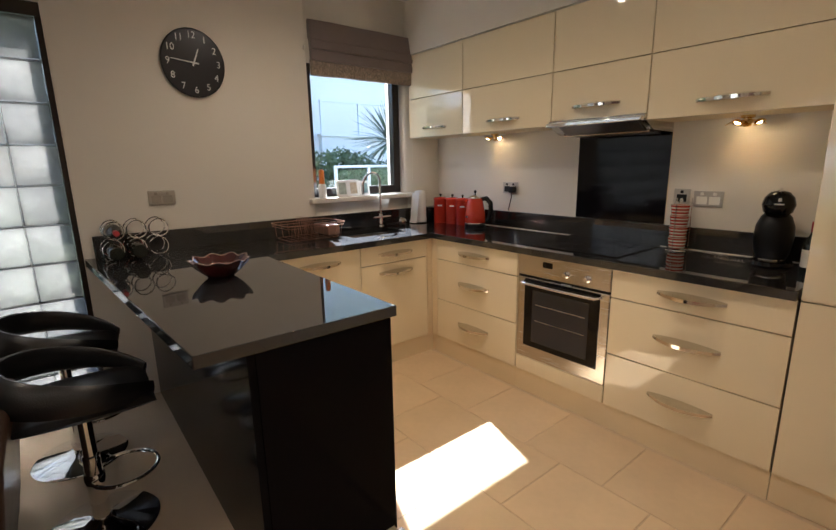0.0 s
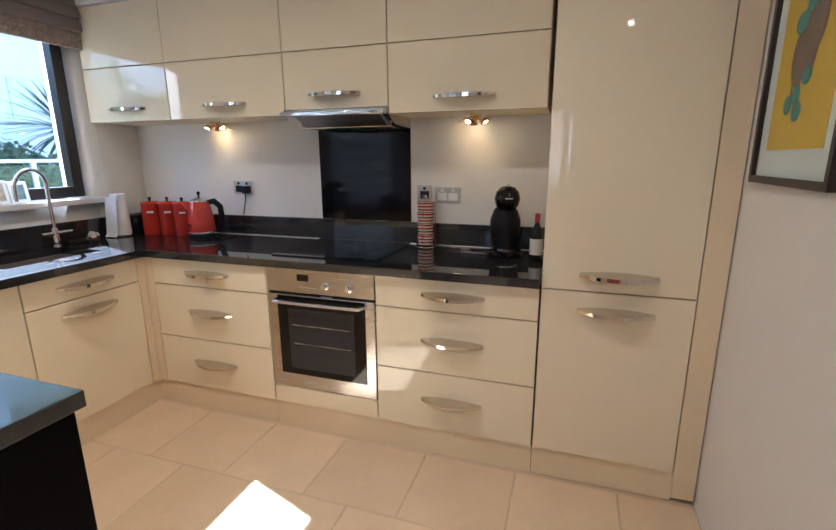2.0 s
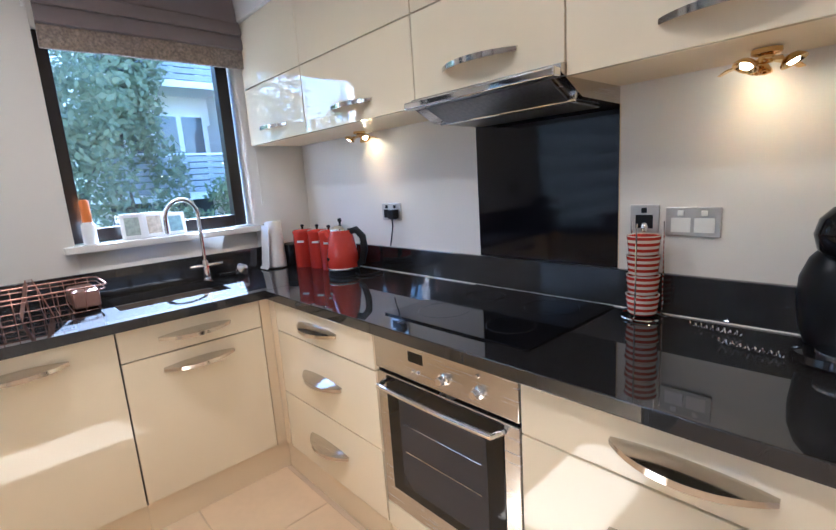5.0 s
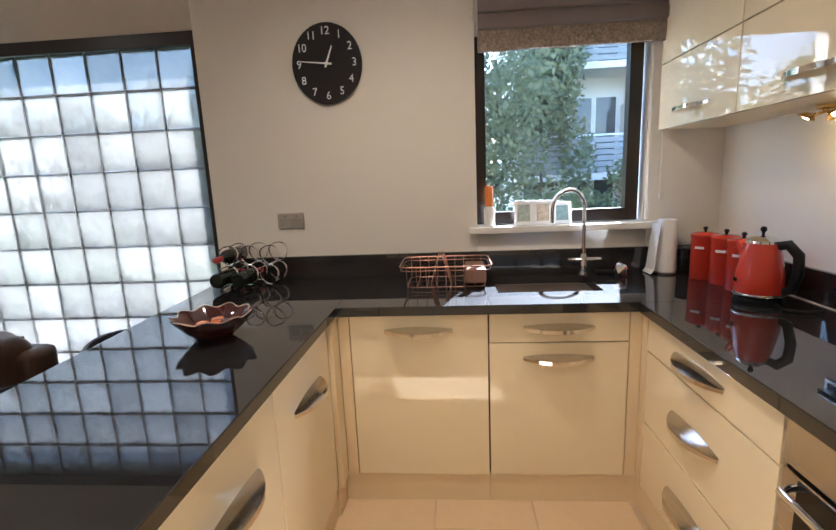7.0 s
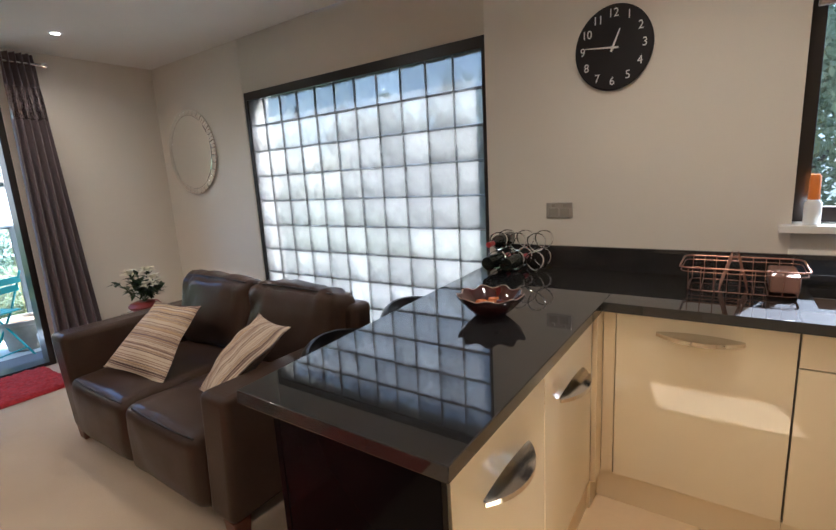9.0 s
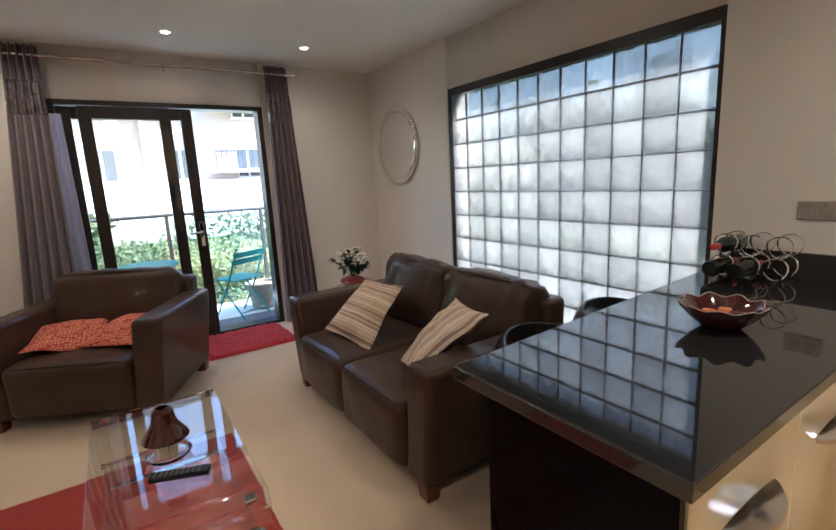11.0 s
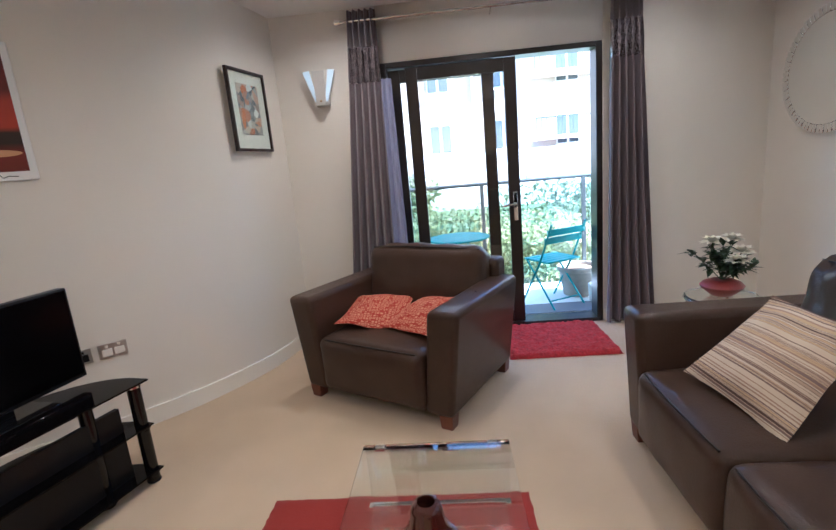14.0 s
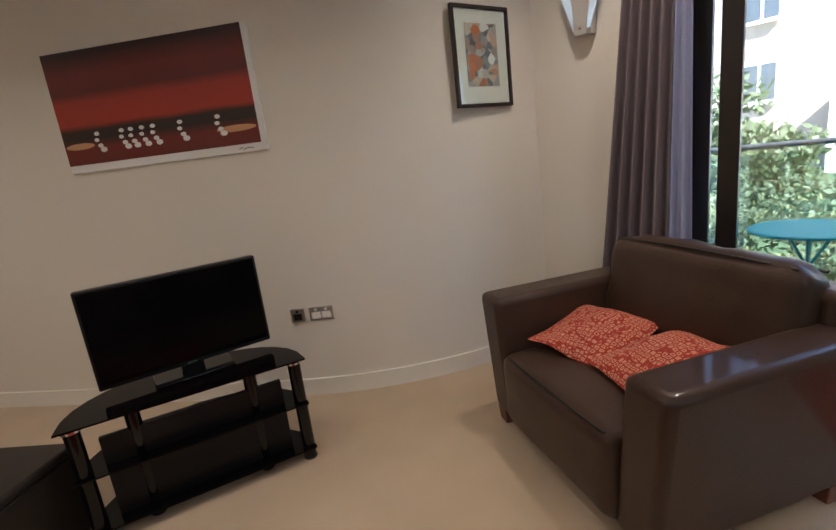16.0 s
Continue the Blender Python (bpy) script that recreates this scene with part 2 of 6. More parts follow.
def curve_wall(t):
    """The plan of the curved wall, from the balcony side to the corner behind the television."""
    p = [Vector(v) for v in ((-6.70, -3.76), (-6.36, -3.80), (-6.05, -3.865), (-5.72, -3.965), (-5.40, -4.14), (-5.12, -4.345),
                             (-4.82, -4.655), (-4.45, -5.13), (-4.08, -5.64), (-3.70, -6.16), (-3.0, -7.12), (-2.3, -8.08))]
    n = len(p) - 3
    i = min(int(t * n), n - 1)
    u = t * n - i
    a, b, c, d = p[i:i + 4]
    return 0.5 * (2 * b + (c - a) * u + (2 * a - 5 * b + 4 * c - d) * u * u + (3 * b - a - 3 * c + d) * u ** 3)


def swept_wall(z0, z1, inner, outer, n=40):
    bm = bmesh.new()
    rings = []
    for i in range(n):
        t = i / (n - 1)
        p = curve_wall(t)
        d = (curve_wall(min(1, t + 0.01)) - curve_wall(max(0, t - 0.01))).normalized()
        out = Vector((d.y, -d.x))
        a, b = p + out * inner, p + out * outer
        rings.append([bm.verts.new((a.x, a.y, z0)), bm.verts.new((b.x, b.y, z0)), bm.verts.new((b.x, b.y, z1)), bm.verts.new((a.x, a.y, z1))])
    ring_faces(bm, rings)
    return bm


structure("wall_curved", swept_wall(-0.2, CEIL + 0.1, 0.0, 0.25), PAINT, "curved cream painted wall behind the television", "wall")
structure("baseboard_curved", swept_wall(0.0, 0.11, -0.018, 0.0), TRIM_PAINT, "white skirting board along the curved wall", "skirting board")
structure("wall_south", box(-3.2, -1.34, -7.4, -7.1, -0.2, CEIL + 0.1), PAINT, "cream painted wall at the back of the room", "wall")
structure("wall_hall", box(-1.62, -1.34, -7.1, -3.71, -0.2, CEIL + 0.1), PAINT, "cream painted wall beside the hall", "wall")
structure("ceiling", box(-6.64, 0.28, -7.4, 0.28, CEIL, CEIL + 0.2), CEILING_PAINT, "white painted flat ceiling", "ceiling")
for nm, b in (("baseboard_west_1", box(-6.36, -6.342, -3.78, BD[0] - 0.02, 0, 0.11, 0.004)), ("baseboard_west_2", box(-6.36, -6.342, BD[1] + 0.02, 0, 0, 0.11, 0.004)),
              ("baseboard_north_1", box(-6.342, GB[0] - 0.03, -0.018, 0, 0, 0.11, 0.004)),
              ("baseboard_south", box(-2.95, -1.62, -7.1, -7.082, 0, 0.11, 0.004))):
    structure(nm, b, TRIM_PAINT, "white painted skirting board along the wall", "skirting board")
floor_base = structure("floor", box(-1.9, 0.0, -3.43, 0.0, -0.06, -0.0228), GROUT, "beige tiled kitchen floor laid in running bond", "floor")
bm = bmesh.new()
bx(bm, -6.64, -1.9, -7.4, 0.0, -0.06, 0.0)
bx(bm, -1.9, -1.34, -7.4, -3.43, -0.06, 0.0)
structure("carpet_floor", bm, CARPET, "beige wool carpet of the living room", "carpet")
structure("threshold_trim", box(-1.92, -1.88, -3.43, -1.9, -0.02, 0.004, 0.003), STEEL, "metal strip between carpet and tiles", "trim")


# chrome darkened and warmed: dim reflections of doors and worktop put into its colour
HANDLE_CHROME = material("dimmed_chrome", (0.68, 0.64, 0.58), 0.11, metal=1.0, stain=0.12, stain_scale=25, rough_var=0.03)

# ---- kitchen units: front at y = 0, width along x, body behind ----
def handle_bm(cx, cz, w=0.29, out=0.054):
    """A half-moon chrome pull: a flat mirror plate that leaves the door along a low arc, with a turned-down front lip."""
    bm = bmesh.new()
    rings = []
    for i in range(19):
        u = i / 18 * 2 - 1
        e = 1 - abs(u) ** 2.2
        y, z1 = -0.005 - out * e, cz + 0.003 + 0.010 * e
        x, lip = cx + u * w / 2, 0.012 + 0.005 * e
        rings.append([bm.verts.new(v) for v in ((x, -0.001, z1), (x, y - 0.004, cz), (x, y - 0.003, cz - lip), (x, y + 0.001, cz - lip), (x, y + 0.001, cz - 0.003), (x, -0.001, z1 - 0.004))])
    ring_faces(bm, rings)
    return bm


def front(unit, x0, x1, z0, z1, name="drawer_front", handle=True, hz=None, hx=None, g=0.0025):
    f = part(name, box(x0 + g, x1 - g, 0.0, 0.020, z0 + g, z1 - g, 0.0022, 2), CREAM, unit)
    if handle:
        part("handle", handle_bm((x0 + x1) / 2 if hx is None else hx, (z0 + z1) / 2 if hz is None else hz), HANDLE_CHROME, f, "bowed chrome handle", smooth=25)
    return f


def base_unit(m, w, splits, label, category="cabinet", plinth=True, depth=0.56):
    u = thing("kitchen_cabinet", m, label, category, "fitted kitchen cabinets")
    part("body", box(0.001, w - 0.001, 0.022, depth, 0.12, 0.868), GAP, u)
    for name, z0, z1, hz, on in splits:
        front(u, 0, w, z0, z1, name, on, hz)
    if plinth:
        part("plinth", box(0, w, 0.012, 0.028, -0.025, 0.115), CREAM_MATT, u)
    return u


D3 = (("drawer_front", 0.718, 0.868, 0.80, True), ("drawer_front", 0.412, 0.718, 0.58, True), ("drawer_front", 0.118, 0.412, 0.28, True))
FX = -0.60
east = lambda y: pose(FX, y, 0, 0, 0, -90)
north = lambda x: pose(x, FX, 0)
base_unit(east(-0.655), 0.755, D3, "cream gloss cabinet with three wide drawers")
base_unit(east(-2.012), 0.75, D3, "cream gloss cabinet with three drawers beside the oven")
base_unit(north(-1.815), 0.592, (("door", 0.118, 0.868, 0.80, True),), "cream gloss dishwasher door with bowed handle")
base_unit(north(-1.222), 0.575, (("drawer_front", 0.735, 0.868, 0.805, True), ("door", 0.118, 0.735, 0.672, True)), "cream gloss sink cabinet with drawer and door")
post = thing("corner_post", pose(0, 0, 0), "cream corner posts between the cabinet runs", "cabinet", "fitted kitchen cabinets")
part("filler", box(-0.646, -0.60, -0.60, -0.58, 0.118, 0.866), CREAM_MATT, post)
part("filler", box(-0.60, -0.58, -0.654, -0.602, 0.118, 0.866), CREAM_MATT, post)
part("filler", box(-1.862, -1.816, -0.60, -0.58, 0.118, 0.866), CREAM_MATT, post)
part("filler", box(-1.884, -1.864, -0.70, -0.602, 0.118, 0.866), CREAM_MATT, post)
part("plinth", box(-0.648, -0.572, -0.588, -0.572, -0.025, 0.115), CREAM_MATT, post)
part("plinth", box(-0.588, -0.572, -0.66, -0.589, -0.025, 0.115), CREAM_MATT, post)
part("plinth", box(-1.90, -1.815, -0.588, -0.572, -0.025, 0.115), CREAM_MATT, post)
part("plinth", box(-1.90, -1.884, -0.70, -0.589, -0.025, 0.115), CREAM_MATT, post)

# peninsula cabinets face the kitchen
PX = -1.885
pen = lambda y: pose(PX, y, 0, 0, 0, 90)
base_unit(pen(-1.84), 0.57, (("door", 0.118, 0.868, 0.70, True),), "cream gloss peninsula cabinet with one door", depth=0.48)
base_unit(pen(-1.27), 0.57, (("door", 0.118, 0.868, 0.70, True),), "cream gloss peninsula cabinet with one door", depth=0.48)
panel = thing("peninsula_panel", pose(-2.12, -1.85, 0), "black gloss end and back panels of the peninsula", "panel")
part("end_panel", box(-0.255, 0.235, -0.024, 0.0, -0.02, 0.868, 0.002), BLACK_PANEL, panel)
part("back_panel", box(-0.281, -0.257, -0.024, 1.84, 0.0, 0.868, 0.002), BLACK_PANEL, panel)

# worktops with a sink cut-out
worktop = thing("worktop", pose(-0.6, -0.6, 0.87), "polished black granite worktop along two walls and the peninsula", "worktop")
lo, hi = 0.0, 0.04
part("slab", box(-0.03, 0.6, -2.16, -0.03, lo, hi, 0.003), GRANITE, worktop)
SK = (-1.165, -0.70, -0.43, -0.10)    # sink hole x0 x1 y0 y1
ox, oy = 0.6, 0.6
for b in (box(SK[1] + ox, 0.6, -0.03, 0.6, lo, hi), box(-1.26, SK[0] + ox, -0.03, 0.6, lo, hi),
          box(SK[0] + ox, SK[1] + ox, -0.03, SK[2] + oy, lo, hi), box(SK[0] + ox, SK[1] + ox, SK[3] + oy, 0.6, lo, hi)):
    part("slab", b, GRANITE, worktop)
bm = bmesh.new()
ring_faces(bm, [[bm.verts.new((x + ox, y + oy, z)) for x, y in ((-2.67, 0.0), (-1.86, 0.0), (-1.862, -1.88), (-2.545, -1.88))] for z in (lo, hi)])
bmesh.ops.bevel(bm, geom=list(bm.edges), offset=0.003, segments=2, profile=0.5, affect="EDGES")
part("slab", bm, GRANITE, worktop)
part("upstand", box(0.58, 0.6, -2.16, 0.58, 0.0402, 0.165, 0.002), GRANITE, worktop)
part("upstand", box(-2.02, 0.58, 0.58, 0.6, 0.0402, 0.165, 0.002), GRANITE, worktop)
part("sealant", tube([(0.575, -2.16, 0.042), (0.575, 0.57, 0.042)], 0.0025, 6), TRIM_PAINT, worktop)

# tall unit
tall = thing("tall_cabinet", east(-2.765), "tall cream gloss fridge cabinet with two doors", "cabinet", "fitted kitchen cabinets")
part("body", box(0.001, 0.655, 0.022, 0.58, 0.12, 2.60), CREAM_MATT, tall)
front(tall, 0, 0.572, 0.118, 0.868, "door", True, 0.793, 0.29)
front(tall, 0, 0.572, 0.868, 2.40, "door", True, 0.942, 0.29)
front(tall, 0, 0.572, 2.40, 2.60, "door", False)
part("side_panel", box(0.574, 0.660, 0.004, 0.024, 0.0, 2.60), CREAM_MATT, tall)
part("plinth", box(0, 0.574, 0.012, 0.03, -0.02, 0.115), CREAM_MATT, tall)

# wall cupboards in two rows
UX, UD = -0.327, 0.32
for y0, y1, zb, tag in ((-0.004, -0.640, 1.615, 0), (-0.640, -1.408, 1.615, 0), (-1.408, -1.988, 1.640, 1), (-1.988, -2.735, 1.605, 0)):
    w = y0 - y1
    u = thing("wall_cupboard", pose(UX, y0, 0, 0, 0, -90), "cream gloss wall cupboard with two lift-up doors", "cupboard", "wall cupboards")
    part("body", box(0.001, w - 0.001, 0.021, UD, zb + 0.003, 2.262), CREAM_MATT, u)
    front(u, 0, w, zb, 1.922, "flap_door", True, zb + 0.075)
    front(u, 0, w, 1.922, 2.262, "flap_door", False)
structure("soffit", box(-0.34, 0.0, -2.735, -0.001, 2.266, CEIL - 0.001), PAINT, "painted boxing above the wall cupboards", "soffit")

# oven in its housing
oven = thing("built_in_oven", east(-1.412), "stainless steel built-in oven with dark glass door", "oven")
OW = 0.596
part("body", box(0.004, OW, 0.022, 0.55, 0.215, 0.866), BLACK_MATT, oven)
panel_o = part("control_panel", box(0.004, OW, 0.0, 0.02, 0.742, 0.866, 0.002), STEEL, oven)
part("display", box(0.18, 0.245, -0.0015, 0.004, 0.805, 0.838), BLACK_GLOSS, panel_o)
for kx in (0.335, 0.465):
    part("knob", lathe([(0.019, 0), (0.019, 0.006), (0.014, 0.008), (0.013, 0.024), (0.011, 0.026)], 20), CHROME, panel_o,
         at=Matrix.Translation((kx, 0, 0.787)) @ Matrix.Rotation(radians(90), 4, "X"))
for kx in (0.20, 0.222, 0.465):
    part("button", lathe([(0.006, 0), (0.006, 0.005), (0.004, 0.007)], 12), CHROME, panel_o,
         at=Matrix.Translation((kx, 0, 0.775 if kx < 0.3 else 0.835)) @ Matrix.Rotation(radians(90), 4, "X"))
door_o = part("oven_door", box(0.004, OW, 0.002, 0.022, 0.218, 0.728, 0.003), STEEL, oven)
part("glass", box(0.055, OW - 0.05, -0.001, 0.004, 0.295, 0.722, 0.002), BLACK_GLOSS, door_o, "black oven glass")
part("inner_frame", box(0.115, OW - 0.11, -0.0018, 0.001, 0.33, 0.655, 0.0005), material("oven_cavity_glass", (0.03, 0.03, 0.035), 0.12), door_o)
for z in (0.57, 0.47):
    part("rack_bar", rod((0.14, -0.003, z), (OW - 0.13, -0.003, z), 0.0018, 6), CHROME, door_o)
part("handle", tube([(0.05, 0.0, 0.70), (0.06, -0.038, 0.70)] + [(0.06 + 0.475 * i / 8, -0.040 - 0.006 * math.sin(math.pi * i / 8), 0.70) for i in range(9)] + [(0.545, 0.0, 0.70)], 0.009, 10), CHROME, door_o, "polished bar handle")
part("filler", box(0.002, OW, 0.002, 0.02, 0.118, 0.214, 0.002), CREAM, oven)
part("plinth", box(0, 0.60, 0.012, 0.028, -0.025, 0.115), CREAM_MATT, oven)

# hob, splashback, extractor
hob = thing("hob", pose(-0.285, -1.70, 0.9105), "black ceramic glass hob set on the worktop", "hob")
part("glass", box(-0.25, 0.25, -0.295, 0.295, 0.0, 0.006, 0.002), BLACK_GLOSS, hob)
for zx, zy, zr in ((-0.11, -0.14, 0.075), (0.12, -0.14, 0.09), (-0.11, 0.14, 0.09), (0.12, 0.14, 0.075)):
    part("zone_ring", tube([(zx + zr * math.cos(a / 24 * 2 * math.pi), zy + zr * math.sin(a / 24 * 2 * math.pi), 0.0056) for a in range(24)], 0.0010, 4, True), BLACK_MATT, hob)
splash = thing("splashback", pose(0, -1.701, 1.037), "black glass splashback behind the hob", "splashback")
part("glass", box(-0.008, -0.001, -0.289, 0.289, 0, 0.519, 0.001), material("splash_glass", (0.004, 0.004, 0.006), 0.07, spec=0.28, stain=0.2, bump=0.015, bump_scale=9), splash)
for sy in (-0.291, 0.289):
    part("sealant", box(-0.005, -0.001, sy, sy + 0.002, 0, 0.519), CREAM_MATT, splash, "pale line of sealant")
hood = thing("cooker_hood", pose(-0.18, -1.70, 1.55), "slim steel telescopic cooker hood under the cupboards", "extractor hood")


def prism(profile, y0, y1, bm=None):
    """An (x, z) outline drawn out along y."""
    bm = bm or bmesh.new()
    ring_faces(bm, [[bm.verts.new((x, y, z)) for x, z in profile] for y in (y0, y1)])
    return bm


part("casing", prism([(-0.17, 0.088), (-0.17, 0.066), (-0.06, 0.012), (0.178, 0.006), (0.178, 0.088)], -0.289, 0.289), STEEL, hood)
part("visor", box(-0.205, -0.168, -0.289, 0.289, 0.052, 0.078, 0.006, 3), CHROME, hood, "chrome pull-out front")
part("filter", prism([(-0.162, 0.058), (-0.056, 0.008), (0.12, 0.002), (0.12, -0.002), (-0.06, 0.002), (-0.165, 0.052)], -0.25, 0.22), material("filter_mesh", (0.30, 0.30, 0.31), 0.35, metal=0.9, grain=0.3, scale=90), hood, "steel mesh grease filter")
part("trim_bar", rod((-0.062, -0.27, 0.008), (-0.062, 0.25, 0.008), 0.007, 8), CHROME, hood)

# under-cupboard spotlights
BULB = glow("lamp_glow", (1.0, 0.72, 0.35), 10)
for sx, sy in ((-0.105, -0.76), (-0.14, -2.38)):
    lampy = thing("under_cupboard_light", pose(sx, sy, 1.606 if sy < -2 else 1.616), "small polished brass spotlight lit under a wall cupboard", "spotlight", "under-cupboard spotlights")
    part("mount", lathe([(0.03, -0.001), (0.03, -0.012), (0.016, -0.016), (0.016, -0.03)], 20), GOLD, lampy)
    for a in (25, 145, 265):
        arm_at = pose(0, 0, 0, 0, 0, a)
        cup = part("reflector", lathe([(0.006, 0.004), (0.016, 0.0), (0.025, -0.010), (0.027, -0.016), (0.024, -0.016), (0.014, -0.004)], 16), GOLD, lampy, at=arm_at @ pose(0.045, 0, -0.026, 0, -28, 0))
        part("bulb", lathe([(0.003, -0.017), (0.010, -0.016), (0.013, -0.010), (0.008, -0.006)], 12), BULB, cup, "glowing halogen bulb")
        part("petal", prism([(0.008, -0.020), (0.075, -0.030), (0.095, -0.042), (0.075, -0.034), (0.008, -0.024)], -0.010, 0.010), GOLD, lampy, at=pose(0, 0, 0, 0, 0, a + 60))
    lamp_s = spot(-0.12, sy, 1.548, 0.05, (1.0, 0.60, 0.26), 150, 0.02)


# sockets and switches
PLATE_METAL = material("brushed_plate", (0.52, 0.49, 0.45), 0.32, metal=0.85, grain=0.08, scale=90, stretch=(1, 1, 12))


SOCKET_INSERT = material("socket_insert", (0.40, 0.37, 0.32), 0.35, metal=0.4, stain=0.1)


def socket_plate(m, w, label, colour="black", h=0.086, plug=False):
    s = thing("wall_socket", m, label, "socket", "wall sockets")
    part("plate", box(-w / 2, w / 2, -0.008, 0, -h / 2, h / 2, 0.003), PLATE_METAL, s)
    insert = {"black": BLACK_MATT, "white": TRIM_PAINT, "grey": SOCKET_INSERT}[colour]
    n = 2 if w > 0.1 else 1
    for k in range(n):
        cx = (k - (n - 1) / 2) * 0.062
        part("insert", box(cx - 0.026, cx + 0.026, -0.0095, -0.007, -0.03, 0.012, 0.001), insert, s)
        part("rocker", box(cx - 0.008, cx + 0.008, -0.013, -0.007, 0.018, 0.034, 0.002), insert, s)
    if plug:
        part("plug", box(0.008, 0.055, -0.04, -0.010, -0.035, 0.012, 0.006), BLACK_MATT, s, "black plug")
        part("cable", tube([(0.03, -0.03, -0.035), (0.03, -0.028, -0.07), (0.018, -0.03, -0.12), (0.008, -0.034, -0.17)], 0.0035, 6), BLACK_MATT, s)
    return s


socket_plate(pose(-0.001, -0.84, 1.215, 0, 0, -90), 0.145, "chrome double socket with a black plug in it", plug=True)
socket_plate(pose(-0.001, -2.072, 1.202, 0, 0, -90), 0.086, "chrome single switch plate on the kitchen wall")
socket_plate(pose(-0.001, -2.206, 1.194, 0, 0, -90), 0.145, "chrome double socket with white inserts", "white")
socket_plate(pose(-2.24, -0.001, 1.232), 0.146, "brushed chrome double socket above the worktop", "grey")

# sink and tap
sink = thing("sink", pose(-0.9325, -0.265, 0.87), "undermounted stainless steel sink bowl", "sink")
bm = bmesh.new()
hw, hd = 0.2325, 0.165


def rounded(w, d, r, z, n=5):
    return [(sx * (w - r) + r * math.cos(radians(a0 + 90 * k / n)), sy * (d - r) + r * math.sin(radians(a0 + 90 * k / n)), z)
            for sx, sy, a0 in ((1, 1, 0), (-1, 1, 90), (-1, -1, 180), (1, -1, 270)) for k in range(n + 1)]


ring_faces(bm, [[bm.verts.new(p) for p in rounded(hw + g, hd + g, r, z)] for g, r, z in
                ((0.012, 0.05, -0.012), (0.012, 0.05, -0.002), (0.0, 0.045, -0.001), (-0.004, 0.045, -0.02), (-0.012, 0.05, -0.15), (-0.05, 0.05, -0.165), (-0.2, 0.03, -0.168))], caps=False)
bm.faces.new(bm.verts[-24:])
part("bowl", bm, SINK_STEEL, sink)
part("drain", lathe([(0.001, -0.162), (0.03, -0.162), (0.034, -0.166)], 20, caps=False), CHROME, sink)
part("overflow", box(-0.03, 0.03, 0.150, 0.156, -0.06, -0.045, 0.002), BLACK_MATT, sink)
tap = thing("mixer_tap", pose(-0.695, -0.075, 0.91), "chrome swan-neck mixer tap with two levers", "tap")
part("base", lathe([(0.027, 0), (0.027, 0.008), (0.018, 0.014), (0.017, 0.10), (0.012, 0.108)], 20), CHROME, tap)
part("spout", tube([(0, 0, 0.1), (0, 0, 0.33)] + [(-0.08 + 0.08 * math.cos(a), -0.02 * math.sin(a), 0.34 + 0.095 * math.sin(a)) for a in (math.pi * k / 12 for k in range(13))] + [(-0.16, 0, 0.27)], 0.0105, 12), CHROME, tap)
for s in (-1, 1):
    part("lever", tube([(0, 0, 0.075), (s * 0.05, -0.01, 0.078), (s * 0.085, -0.02, 0.08)], [0.013, 0.011, 0.008], 10), CHROME, tap)
plug = thing("sink_plug", pose(-0.545, -0.13, 0.911), "chrome pull-out spray head lying by the tap", "tap")
part("head", lathe([(0.03, 0), (0.036, 0.012), (0.036, 0.035), (0.022, 0.05), (0.012, 0.06)], 20), CHROME, plug, at=pose(0, 0, 0.02, 60, 0, 30))
part("hose", tube([(0.0, 0.02, 0.02), (-0.03, 0.05, 0.012), (-0.08, 0.06, 0.012)], 0.008, 8), BLACK_MATT, plug)

# dish rack
WIRE = material("coated_wire", (0.32, 0.165, 0.11), 0.32, metal=0.7)
rack = thing("dish_rack", pose(-1.40, -0.22, 0.911), "copper-toned wire dish rack on the worktop", "dish rack")
rack.scale = (0.96, 1.0, 0.9)
for z, g in ((0.125, 0.0), (0.105, 0.004), (0.012, 0.03)):
    part("rim", tube([(p[0], p[1], z) for p in rounded(0.225 - g, 0.15 - g, 0.04, 0)], 0.004 if z > 0.12 else 0.0022, 6, True), WIRE, rack)
for k in range(9):
    x = -0.19 + 0.38 * k / 8
    part("cross_wire", tube([(x, -0.148, 0.122), (x, -0.12, 0.012), (x, 0.12, 0.012), (x, 0.148, 0.122)], 0.0018, 5), WIRE, rack)
for k in range(8):
    y = -0.10 + 0.028 * k
    part("plate_prong", tube([(-0.075, y, 0.012), (-0.035, y, 0.165), (-0.012, y, 0.165), (0.028, y, 0.012)], 0.0018, 5), WIRE, rack)
part("cutlery_tray", box(0.10, 0.20, -0.10, 0.12, 0.02, 0.10, 0.01), material("tray_plastic", (0.22, 0.12, 0.08), 0.4), rack)

# wire wine rack
WR = pose(-2.43, -0.11, 0.911)
wine_rack = thing("wine_rack", WR, "chrome wire wine rack with round holders", "wine rack")
for row in range(2):
    for col in range(3):
        cx, cz = -0.11 + 0.11 * col + 0.012 * row, 0.06 + 0.105 * row
        for y in (-0.07, 0.05):
            part("ring", tube([(cx + 0.05 * math.cos(a), y + 0.012 * math.sin(2 * a), cz + 0.05 * math.sin(a)) for a in (2 * math.pi * k / 20 for k in range(20))], 0.0038, 6, True), CHROME, wine_rack)
        part("side_wire", rod((cx, -0.07, cz - 0.05), (cx, 0.05, cz - 0.05), 0.003, 6), CHROME, wine_rack)
for s in (-1, 1):
    part("foot_wire", tube([(s * 0.15, -0.08, 0.005), (s * 0.15, 0.06, 0.005)], 0.004, 6), CHROME, wine_rack)
BOTTLE = material("dark_bottle_glass", (0.012, 0.016, 0.012), 0.08, spec=0.6)
RED_CAP = material("red_foil", (0.42, 0.03, 0.03), 0.3, stain=0.1)


